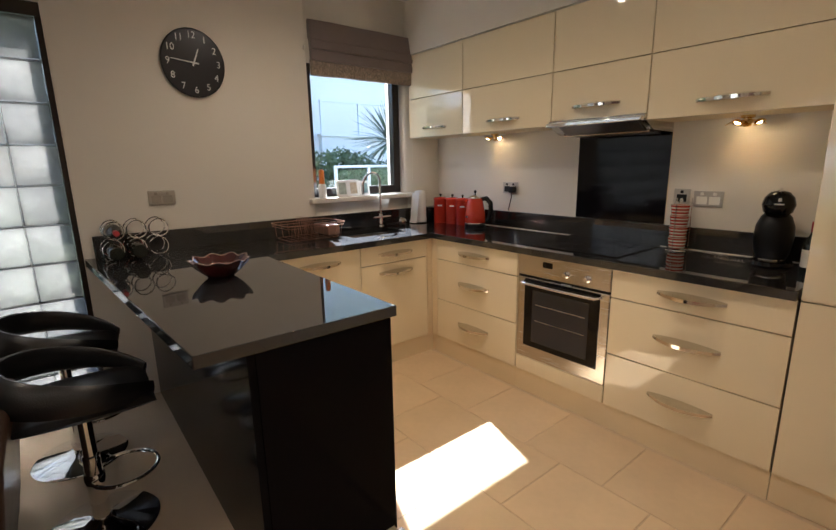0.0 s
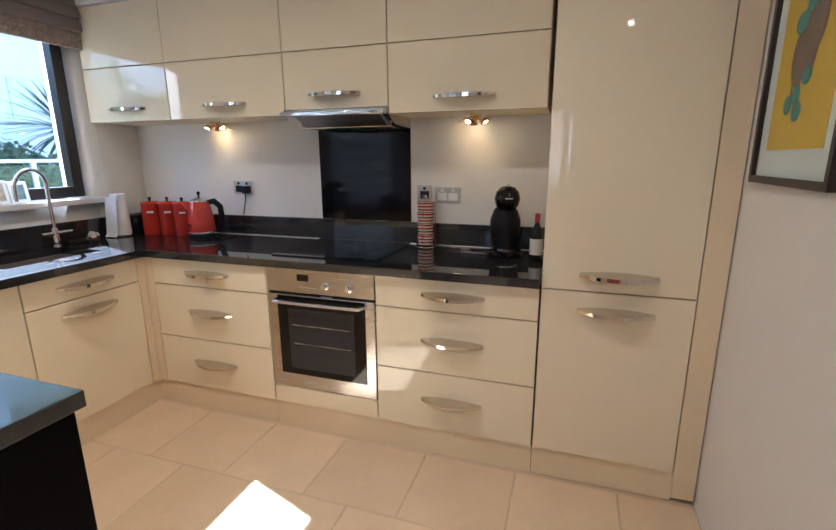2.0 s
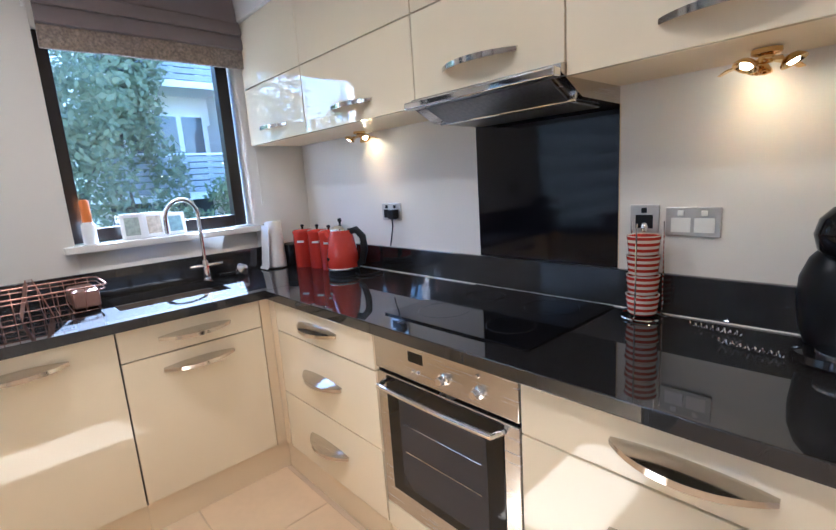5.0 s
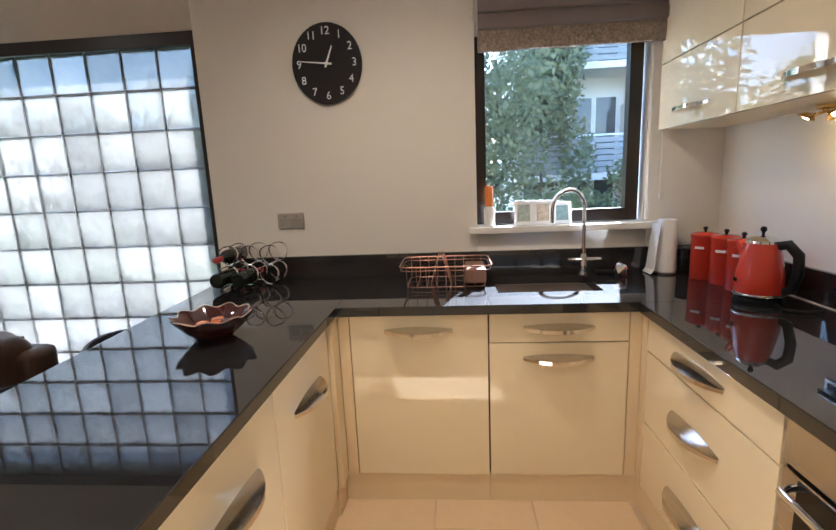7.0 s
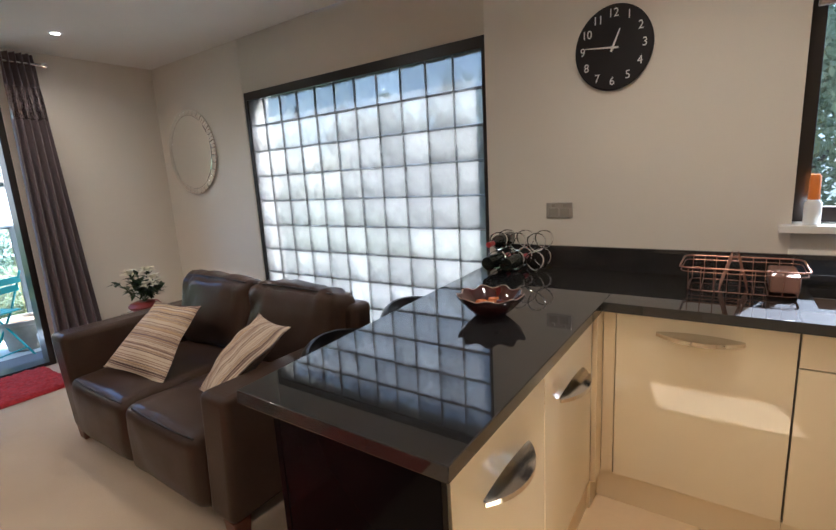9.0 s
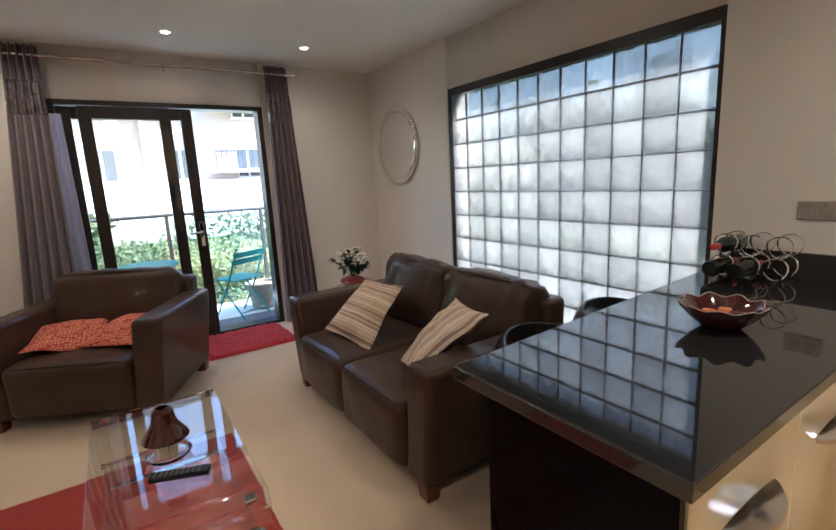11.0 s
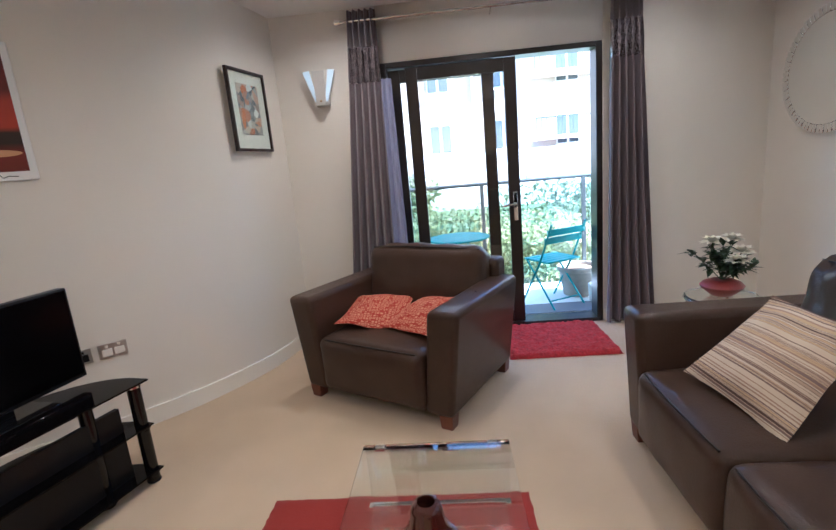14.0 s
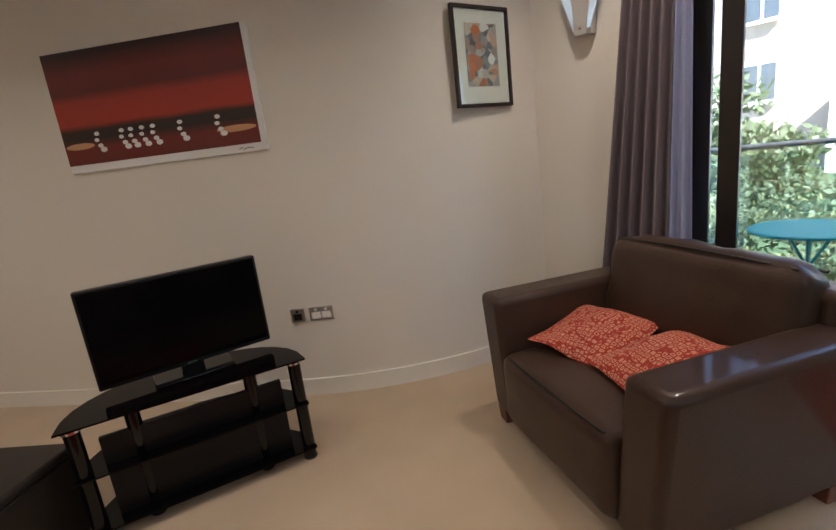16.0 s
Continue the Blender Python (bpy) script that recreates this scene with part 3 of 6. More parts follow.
def bottle_profile(h=0.30, r=0.037):
    return [(r * 0.9, 0), (r, 0.006), (r, h * 0.58), (r * 0.85, h * 0.66), (r * 0.42, h * 0.76), (r * 0.36, h * 0.80), (r * 0.36, h)]


LABEL = material("bottle_label", (0.70, 0.66, 0.58), 0.6, stain=0.15, stain_scale=30)


def wine_bottle(m, label, h=0.30, paper=True):
    b = thing("wine_bottle", m, label, "bottle", "wine bottles")
    part("body", lathe(bottle_profile(h), 20), BOTTLE, b)
    part("capsule", lathe([(0.0148, h * 0.82), (0.0152, h + 0.002), (0.010, h + 0.004)], 16), RED_CAP, b, "red foil cap")
    if paper:
        part("label", lathe([(0.0375, h * 0.14), (0.0378, h * 0.16), (0.0378, h * 0.46), (0.0375, h * 0.48)], 20, caps=False), LABEL, b, "pale paper label")
    return b


for cx, cz, d, turn in ((-0.11, 0.058, -0.20, -90), (0.0, 0.058, -0.20, -90), (-0.098, 0.163, 0.09, 90)):
    wine_bottle(WR @ pose(cx, d, cz, turn, 0, 0), "dark wine bottle with red cap lying in the rack", 0.29, False)
wine_bottle(pose(-0.27, -2.715, 0.911) @ Matrix.Diagonal((0.82, 0.82, 0.9, 1)), "small red wine bottle with pale label", 0.25)

# fruit bowl
bowl = thing("glass_bowl", pose(-2.205, -0.97, 0.911), "dark red glass bowl with a scalloped rim", "bowl")
bm = bmesh.new()
prof = [(0.045, 0.0), (0.06, 0.004), (0.095, 0.035), (0.122, 0.07), (0.128, 0.082), (0.123, 0.082), (0.09, 0.04), (0.05, 0.012), (0.002, 0.010)]
rings = []
for r, z in prof:
    rings.append([bm.verts.new(((r + (0.007 * math.sin(a * 9) if z > 0.05 else 0)) * math.cos(a), (r + (0.007 * math.sin(a * 9) if z > 0.05 else 0)) * math.sin(a), z + (0.006 * math.sin(a * 9) if z > 0.075 else 0)))
                  for a in (2 * math.pi * k / 54 for k in range(54))])
ring_faces(bm, rings)
part("bowl", bm, material("red_glass", (0.045, 0.008, 0.007), 0.06, spec=0.6, coat=0.4, stain=0.5, stain_scale=14), bowl)
part("rim", tube([((0.1255 + 0.007 * math.sin(a * 9)) * math.cos(a), (0.1255 + 0.007 * math.sin(a * 9)) * math.sin(a), 0.083 + 0.006 * math.sin(a * 9)) for a in (2 * math.pi * k / 72 for k in range(72))], 0.0022, 5, True), material("pale_rim", (0.55, 0.42, 0.34), 0.2, metal=0.5), bowl, "pale wavy rim")
for k, (px, py, c) in enumerate(((-0.04, 0.0, (0.45, 0.12, 0.03)), (0.035, 0.03, (0.10, 0.02, 0.015)), (0.03, -0.045, (0.35, 0.2, 0.12)), (-0.01, 0.05, (0.5, 0.16, 0.05)))):
    part("glass_pebble", lathe([(0.002, -0.018), (0.02, -0.014), (0.028, 0), (0.02, 0.014), (0.002, 0.018)], 14, (px, py, 0.040)), material("pebble_%d" % k, c, 0.15, stain=0.3, stain_scale=20), bowl)

# canisters, kettle, kitchen roll
RED = material("red_enamel", (0.50, 0.032, 0.014), 0.13, spec=0.6, coat=0.4, stain=0.06)
WHITE_PRINT = material("white_print", (0.75, 0.72, 0.68), 0.5)


def canister(m, h=0.215):
    c = thing("storage_canister", m, "red enamel kitchen canister with a lid", "canister", "red canisters")
    part("body", lathe([(0.054, 0), (0.057, 0.004), (0.057, h - 0.022), (0.059, h - 0.018), (0.059, h - 0.014)], 28), RED, c)
    lid = part("lid", lathe([(0.060, h - 0.014), (0.060, h - 0.006), (0.050, h + 0.002), (0.004, h + 0.006)], 28), RED, c)
    part("knob", lathe([(0.006, h + 0.004), (0.006, h + 0.014), (0.011, h + 0.02), (0.009, h + 0.028), (0.002, h + 0.031)], 16), BLACK_GLOSS, lid, "black knob")
    part("lettering", box(-0.019, 0.019, -0.0583, -0.0555, h * 0.68, h * 0.73), WHITE_PRINT, c, at=pose(0, 0, 0, 0, 0, -48))
    return c


for cx, cy in ((-0.187, -0.237), (-0.158, -0.352), (-0.155, -0.470)):
    canister(pose(cx, cy, 0.911))
single("storage_jar", lathe([(0.045, 0), (0.05, 0.006), (0.05, 0.11), (0.044, 0.125), (0.03, 0.13), (0.004, 0.132)], 24), BLACK_GLOSS, "black lidded jar beside the canisters", "jar", pose(-0.20, -0.115, 0.911))
kettle = thing("kettle", pose(-0.20, -0.655, 0.911, 0, 0, -60) @ Matrix.Diagonal((1.02, 1.02, 1.17, 1)), "red electric kettle with chrome lid and black handle", "kettle")
part("base_plate", lathe([(0.078, 0), (0.08, 0.006), (0.076, 0.02), (0.06, 0.024)], 28), BLACK_MATT, kettle)
part("body", lathe([(0.078, 0.026), (0.082, 0.032), (0.078, 0.09), (0.064, 0.16), (0.053, 0.195)], 32), RED, kettle)
part("band", lathe([(0.0825, 0.027), (0.0835, 0.031), (0.0815, 0.036)], 32, caps=False), CHROME, kettle)
lid = part("lid", lathe([(0.054, 0.195), (0.053, 0.203), (0.035, 0.215), (0.010, 0.220)], 28), CHROME, kettle)
part("knob", lathe([(0.005, 0.219), (0.005, 0.228), (0.011, 0.235), (0.009, 0.245), (0.002, 0.248)], 14), BLACK_GLOSS, lid)
part("handle", tube([(0.05, 0, 0.188), (0.085, 0, 0.195), (0.118, 0, 0.165), (0.122, 0, 0.11), (0.105, 0, 0.055), (0.078, 0, 0.045)], [0.010, 0.012, 0.013, 0.013, 0.012, 0.009], 10, flat=1.4), BLACK_MATT, kettle, "black curved handle")
part("spout", tube([(-0.055, 0, 0.15), (-0.078, 0, 0.172), (-0.092, 0, 0.192)], [0.016, 0.013, 0.010], 10), RED, kettle)
part("emblem", box(-0.084, -0.080, -0.012, 0.012, 0.07, 0.082), CHROME, kettle, at=pose(0, 0, 0, 0, 0, 55))
part("cord", tube([(0.07, -0.02, 0.008), (0.12, -0.07, 0.006), (0.17, -0.05, 0.006), (0.20, 0.02, 0.006)], 0.004, 6), BLACK_MATT, kettle)
roll = thing("kitchen_roll", pose(-0.30, -0.10, 0.911, 0, 0, 0) @ Matrix.Diagonal((1, 1, 1.15, 1)), "white kitchen roll on a slim stand", "kitchen roll")
part("holder_plate", lathe([(0.06, 0), (0.062, 0.006), (0.01, 0.009)], 24), CHROME, roll)
part("paper", lathe([(0.052, 0.010), (0.054, 0.02), (0.046, 0.23), (0.042, 0.236), (0.02, 0.236)], 24), material("tissue", (0.82, 0.81, 0.80), 0.9, bump=0.3, bump_scale=150, stain=0.03), roll)
part("loose_sheet", prism([(-0.052, 0.22), (-0.056, 0.18), (-0.075, 0.02), (-0.09, 0.004), (-0.086, 0.004), (-0.070, 0.02), (-0.052, 0.18)], -0.05, 0.045), roll.children[1].data.materials[0], roll)

# mugs on a stand
STRIPE = bpy.data.materials.new("striped_glaze")
STRIPE.use_nodes = True
sn, sl = STRIPE.node_tree.nodes, STRIPE.node_tree.links
wave = sn.new("ShaderNodeTexWave")
wave.bands_direction = "Z"
wave.inputs["Scale"].default_value, wave.inputs["Distortion"].default_value = 18.0, 0.3
ramp = sn.new("ShaderNodeValToRGB")
ramp.color_ramp.interpolation = "CONSTANT"
ramp.color_ramp.elements[0].color, ramp.color_ramp.elements[1].color = (0.42, 0.03, 0.02, 1), (0.74, 0.62, 0.50, 1)
ramp.color_ramp.elements[1].position = 0.55
e = ramp.color_ramp.elements.new(0.40)
e.color = (0.55, 0.13, 0.04, 1)
co = sn.new("ShaderNodeTexCoord")
sl.new(co.outputs["Object"], wave.inputs["Vector"]), sl.new(wave.outputs["Fac"], ramp.inputs[0])
sl.new(ramp.outputs[0], sn["Principled BSDF"].inputs["Base Color"])
sn["Principled BSDF"].inputs["Roughness"].default_value = 0.15
MUG_AT = pose(-0.085, -2.102, 0.911)
for k in range(4):
    g = thing("mug", MUG_AT @ pose(0, 0, 0.012 + 0.060 * k, 0, 0, 15 + 9 * k), "red striped ceramic mug stacked on a stand", "mug", "stacked mugs")
    part("cup", lathe([(0.036, 0), (0.041, 0.006), (0.047, 0.058), (0.0475, 0.060), (0.044, 0.060), (0.036, 0.010), (0.002, 0.008)], 24), STRIPE, g)
    part("handle", tube([(0.044, 0, 0.050), (0.062, 0, 0.050), (0.070, 0, 0.034), (0.060, 0, 0.016), (0.042, 0, 0.014)], 0.005, 8), RED, g)
stand_m = thing("mug_stand", MUG_AT, "chrome wire stand holding mugs", "mug stand")
part("base_ring", tube([(0.062 * math.cos(a), 0.062 * math.sin(a), 0.004) for a in (2 * math.pi * k / 24 for k in range(24))], 0.003, 6, True), CHROME, stand_m)
for a in (60, 180, 300):
    ca, sa = math.cos(radians(a)), math.sin(radians(a))
    part("upright", tube([(0.08 * ca, 0.08 * sa, 0.003), (0.055 * ca, 0.055 * sa, 0.012), (0.054 * ca, 0.054 * sa, 0.29)], 0.0025, 6), CHROME, stand_m)
part("finial", lathe([(0.008, 0.262), (0.010, 0.275), (0.007, 0.285), (0.002, 0.288)], 12), CHROME, stand_m)

# coffee machine
coffee = thing("coffee_machine", pose(-0.17, -2.555, 0.911, 0, 0, -75), "rounded black capsule coffee machine", "coffee machine")
part("foot", lathe([(0.085, 0), (0.088, 0.006), (0.084, 0.022), (0.06, 0.028)], 28), BLACK_GLOSS, coffee)
part("body", lathe([(0.055, 0.02), (0.07, 0.06), (0.078, 0.13), (0.076, 0.18), (0.06, 0.225), (0.04, 0.25)], 28, (0, 0.035, 0)), BLACK_MATT, coffee)
part("head", lathe([(0.004, 0.224), (0.035, 0.230), (0.056, 0.252), (0.064, 0.285), (0.056, 0.318), (0.035, 0.342), (0.004, 0.350)], 28, (0, -0.012, 0)), BLACK_GLOSS, coffee)
part("lever", tube([(0.0, -0.01, 0.345), (0.0, -0.035, 0.356), (0.0, -0.055, 0.345)], 0.007, 8), CHROME, coffee)
part("drip_tray", lathe([(0.045, 0.028), (0.05, 0.034), (0.05, 0.042), (0.03, 0.044)], 24, (0, -0.055, 0)), CHROME, coffee)
part("badge", box(-0.018, 0.018, -0.0785, -0.070, 0.288, 0.293), WHITE_PRINT, coffee)
part("badge", box(-0.006, 0.006, -0.0775, -0.070, 0.303, 0.318), CHROME, coffee)
for (ax, ay), (ex, ey) in (((-0.10, -2.235), (-0.125, -2.365)), ((-0.20, -2.33), (-0.225, -2.47))):
    n = 60
    pts = []
    for k in range(n):
        u = k / (n - 1)
        pts.append((ax + (ex - ax) * u + 0.007 * math.cos(u * 2 * math.pi * 9), ay + (ey - ay) * u, 0.920 + 0.007 * math.sin(u * 2 * math.pi * 9)))
    single("spiral_wire", tube(pts, 0.0022, 5), CHROME, "twisted chrome wire holder lying on the worktop", "wire holder", group="spiral wires")

# ---- kitchen window ----
window_k = thing("window_1", pose(-0.79, 0.09, 1.165), "dark-framed kitchen window above the sink", "window", kind="structure")
part("stile", box(-0.44, -0.385, -0.03, 0.03, 0.006, 0.96, 0.003), FRAME_DARK, window_k)
part("stile", box(0.34, 0.405, -0.03, 0.03, 0.006, 0.96, 0.003), FRAME_DARK, window_k)
part("rail", box(-0.385, 0.34, -0.03, 0.03, 0.006, 0.07, 0.003), FRAME_DARK, window_k)
part("rail", box(-0.385, 0.34, -0.03, 0.03, 0.90, 0.96, 0.003), FRAME_DARK, window_k)
part("pane", box(-0.385, 0.34, -0.004, 0.004, 0.07, 0.90), WINDOW_GLASS, window_k).visible_shadow = False
structure("window_sill", box(-1.275, -0.285, -0.055, 0.12, 1.132, 1.166, 0.005), TRIM_PAINT, "white painted window sill above the sink", "window sill")

BLIND = material("blind_fabric", (0.20, 0.16, 0.155), 0.8, grain=0.12, scale=300, stain=0.08, stain_scale=5, bump=0.25, bump_scale=350, sheen=0.3)
VELVET = material("crushed_velvet", (0.27, 0.21, 0.16), 0.5, grain=1.0, scale=75, stain=0.5, stain_scale=28, bump=1.0, bump_scale=70, sheen=0.5)
blind = thing("roman_blind", pose(-0.77, -0.003, 2.028), "mauve-grey roman blind folded up, with a crushed velvet band", "blind")


def folded(profile, x0, x1, n=24, wob=0.004):
    bm = bmesh.new()
    rows = []
    for i in range(n + 1):
        x = x0 + (x1 - x0) * i / n
        rows.append([bm.verts.new((x, y + wob * noise.noise(Vector((x * 6, z * 20, 1))), z + wob * 1.5 * noise.noise(Vector((x * 4, z * 9, 5))))) for y, z in profile])
    ring_faces(bm, rows)
    return bm


part("velvet_band", folded([(-0.028, 0.0), (-0.034, 0.004), (-0.04, 0.05), (-0.040, 0.10), (-0.03, 0.108), (-0.022, 0.10), (-0.022, 0.0)], -0.445, 0.445), VELVET, blind, "speckled crushed velvet hem")
part("fold", folded([(-0.032, 0.092), (-0.058, 0.100), (-0.058, 0.135), (-0.045, 0.17), (-0.034, 0.178), (-0.024, 0.17), (-0.024, 0.092)], -0.443, 0.443), BLIND, blind)
part("fold", folded([(-0.034, 0.165), (-0.060, 0.172), (-0.062, 0.19), (-0.046, 0.235), (-0.034, 0.24), (-0.020, 0.235), (-0.020, 0.165)], -0.443, 0.443), BLIND, blind)
part("fabric", folded([(-0.030, 0.228), (-0.050, 0.236), (-0.048, 0.26), (-0.032, 0.34), (-0.028, 0.365), (-0.002, 0.366), (-0.002, 0.24)], -0.441, 0.441, wob=0.002), BLIND, blind)
part("cord_cleat", box(-0.478, -0.468, -0.018, 0.002, 0.165, 0.195, 0.003), TRIM_PAINT, blind)
part("cord", rod((0.452, -0.02, 0.34), (0.462, -0.012, -0.72), 0.0016, 5), TRIM_PAINT, blind)
part("cord_end", lathe([(0.003, -0.75), (0.006, -0.74), (0.005, -0.715)], 10, (0.462, -0.012, 0)), TRIM_PAINT, blind)

# things on the sill
WHITE = material("white_plastic", (0.80, 0.80, 0.78), 0.35, stain=0.03)
soap = thing("soap_bottle", pose(-1.165, -0.005, 1.167), "white soap bottle with an orange top", "bottle")
part("body", lathe([(0.028, 0), (0.03, 0.004), (0.03, 0.09), (0.02, 0.105)], 20), WHITE, soap)
part("cap", lathe([(0.02, 0.105), (0.021, 0.11), (0.019, 0.20), (0.012, 0.21)], 18), material("orange_plastic", (0.75, 0.22, 0.03), 0.3), soap, "orange cap")
for k, (sx, sw, sh) in enumerate(((-0.985, 0.10, 0.125), (-0.885, 0.10, 0.125), (-0.785, 0.10, 0.115))):
    fr = thing("photo_frame", pose(sx, 0.005, 1.167, -8, 0, 6 * (k - 1)), "small white photo frame standing on the window sill", "photo frame", "sill frames")
    for b in (box(-sw / 2, -sw / 2 + 0.018, -0.006, 0.006, 0, sh, 0.002), box(sw / 2 - 0.018, sw / 2, -0.006, 0.006, 0, sh, 0.002)):
        part("frame_side", b, WHITE, fr)
    part("frame_rail", box(-sw / 2 + 0.018, sw / 2 - 0.018, -0.006, 0.006, 0, 0.018, 0.002), WHITE, fr)
    part("frame_rail", box(-sw / 2 + 0.018, sw / 2 - 0.018, -0.006, 0.006, sh - 0.018, sh, 0.002), WHITE, fr)
    part("picture", box(-sw / 2 + 0.018, sw / 2 - 0.018, -0.001, 0.003, 0.018, sh - 0.018), material("photo_%d" % k, ((0.35, 0.4, 0.35), (0.5, 0.42, 0.3), (0.2, 0.3, 0.32))[k], 0.4, grain=0.7, scale=45), fr)


# ---- wall clock ----
def text_mesh(s, size, depth=0.001):
    curve = bpy.data.curves.new("text", "FONT")
    curve.body, curve.size, curve.align_x, curve.align_y, curve.extrude = s, size, "CENTER", "CENTER", depth
    ob = new("text", curve)
    mesh = bpy.data.meshes.new_from_object(ob.evaluated_get(bpy.context.evaluated_depsgraph_get()))
    bpy.data.objects.remove(ob)
    bpy.data.curves.remove(curve)
    mesh.materials.clear()
    return mesh


clock = thing("wall_clock", pose(-1.975, -0.002, 2.022, 90) @ Matrix.Diagonal((0.9, 0.985, 1, 1)), "round black wall clock with white numerals", "clock")
part("dial", lathe([(0.196, 0), (0.2, 0.004), (0.2, 0.016), (0.19, 0.020), (0.002, 0.021)], 64), material("clock_face", (0.010, 0.009, 0.012), 0.3), clock)
CLOCK_WHITE = material("numeral_white", (0.82, 0.82, 0.80), 0.4)
for h in range(1, 13):
    a = radians(90 - 30 * h)
    part("numeral", text_mesh(str(h), 0.056, 0.0012), CLOCK_WHITE, clock, smooth=0, at=pose(0.158 * math.cos(a), 0.158 * math.sin(a), 0.022))
part("hour_hand", prism([(-0.006, -0.02), (0.006, -0.02), (0.003, 0.09), (-0.003, 0.09)], -0.001, 0.001), CLOCK_WHITE, clock, at=pose(0, 0, 0.026, 0, 0, -23) @ pose(0, 0, 0, -90))
part("minute_hand", prism([(-0.005, -0.03), (0.005, -0.03), (0.002, 0.145), (-0.002, 0.145)], -0.001, 0.001), CLOCK_WHITE, clock, at=pose(0, 0, 0.028, 0, 0, 84) @ pose(0, 0, 0, -90))
part("hub", lathe([(0.008, 0.021), (0.008, 0.031), (0.004, 0.033)], 16), CLOCK_WHITE, clock)

# ---- kitchen picture ----
FRAME_WOOD = material("dark_wood_frame", (0.022, 0.012, 0.009), 0.35, grain=0.3, scale=60, stretch=(1, 1, 8))
MOUNT = material("mount_board", (0.76, 0.74, 0.70), 0.7, grain=0.02, scale=120)
PIC_GLASS = pane_glass("picture_glass", 0.05)


def framed(m, w, h, label, art, border=0.022, mat=0.06, depth=0.024):
    """A framed print: front towards -y, bottom left at the origin."""
    p = thing("framed_picture", m, label, "picture", "framed pictures")
    for b in (box(0, border, -depth, 0, 0, h, 0.002), box(w - border, w, -depth, 0, 0, h, 0.002)):
        part("frame_side", b, FRAME_WOOD, p)
    for b in (box(border, w - border, -depth, 0, 0, border, 0.002), box(border, w - border, -depth, 0, h - border, h, 0.002)):
        part("frame_rail", b, FRAME_WOOD, p)
    part("mount", box(border, w - border, -0.010, -0.002, border, h - border), MOUNT, p)
    part("print", box(border + mat, w - border - mat, -0.0125, -0.010, border + mat * 1.3, h - border - mat), art, p)
    part("glass", box(border, w - border, -0.018, -0.0165, border, h - border), PIC_GLASS, p)
    return p


YELLOW = material("yellow_print", (0.72, 0.44, 0.02), 0.6, stain=0.05, stain_scale=8)
pic = framed(pose(-0.695, -3.431, 1.315, 0, 0, 180), 0.51, 0.68, "dark-framed print of teal shapes on yellow", YELLOW)
TEAL, PLUM = material("teal_print", (0.10, 0.28, 0.25), 0.6, grain=0.3, scale=40), material("plum_print", (0.22, 0.13, 0.10), 0.6, grain=0.2, scale=30)
for px, pz, rx, rz, mt in ((0.215, 0.34, 0.045, 0.075, PLUM), (0.265, 0.38, 0.05, 0.11, PLUM), (0.305, 0.43, 0.035, 0.08, PLUM), (0.20, 0.43, 0.04, 0.03, TEAL), (0.245, 0.47, 0.035, 0.03, TEAL),
                           (0.30, 0.505, 0.04, 0.035, TEAL), (0.185, 0.22, 0.026, 0.026, TEAL), (0.228, 0.245, 0.024, 0.026, TEAL), (0.245, 0.20, 0.028, 0.028, TEAL), (0.275, 0.29, 0.027, 0.027, TEAL)):
    part("motif", lathe([(0.5, 0), (1, 0.0005), (0.98, 0.0015), (0.4, 0.002)], 24), mt, pic, at=Matrix.Translation((px, -0.0124, pz)) @ Matrix.Diagonal((rx, 1, rz, 1)) @ pose(0, 0, 0, 90))
for px, z0, z1 in ((0.195, 0.22, 0.33), (0.24, 0.24, 0.33)):
    part("motif", box(px - 0.003, px + 0.003, -0.0140, -0.0124, z0, z1), PLUM, pic)

# ---- glass block window ----
GLB = bpy.data.materials.new("glass_block")
GLB.use_nodes = True
gn, gl_ = GLB.node_tree.nodes, GLB.node_tree.links
gn.remove(gn["Principled BSDF"])
refr, tran, glos = gn.new("ShaderNodeBsdfRefraction"), gn.new("ShaderNodeBsdfTranslucent"), gn.new("ShaderNodeBsdfGlossy")
refr.inputs["Color"].default_value, refr.inputs["Roughness"].default_value, refr.inputs["IOR"].default_value = (0.36, 0.37, 0.38, 1), 0.16, 1.32
tran.inputs["Color"].default_value = (0.36, 0.375, 0.39, 1)
glos.inputs["Roughness"].default_value = 0.08
m1, m2 = gn.new("ShaderNodeMixShader"), gn.new("ShaderNodeMixShader")
m1.inputs[0].default_value, m2.inputs[0].default_value = 0.30, 0.05
gl_.new(refr.outputs[0], m1.inputs[1]), gl_.new(tran.outputs[0], m1.inputs[2])
gl_.new(m1.outputs[0], m2.inputs[1]), gl_.new(glos.outputs[0], m2.inputs[2])
gl_.new(m2.outputs[0], gn["Material Output"].inputs[0])
gw = gn.new("ShaderNodeTexNoise")
gw.inputs["Scale"].default_value, gw.inputs["Detail"].default_value = 5.0, 1.5
go, gadd, gr = gn.new("ShaderNodeTexCoord"), gn.new("ShaderNodeVectorMath"), gn.new("ShaderNodeObjectInfo")
gl_.new(go.outputs["Object"], gadd.inputs[0])
gsc = gn.new("ShaderNodeMath")
gsc.operation, gsc.inputs[1].default_value = "MULTIPLY", 40.0
gl_.new(gr.outputs["Random"], gsc.inputs[0]), gl_.new(gsc.outputs[0], gadd.inputs[1])
gl_.new(gadd.outputs[0], gw.inputs["Vector"])
gb_ = gn.new("ShaderNodeBump")
gb_.inputs["Strength"].default_value, gb_.inputs["Distance"].default_value = 1.0, 1.0
gdot, gh1, gh2 = gn.new("ShaderNodeVectorMath"), gn.new("ShaderNodeMath"), gn.new("ShaderNodeMath")
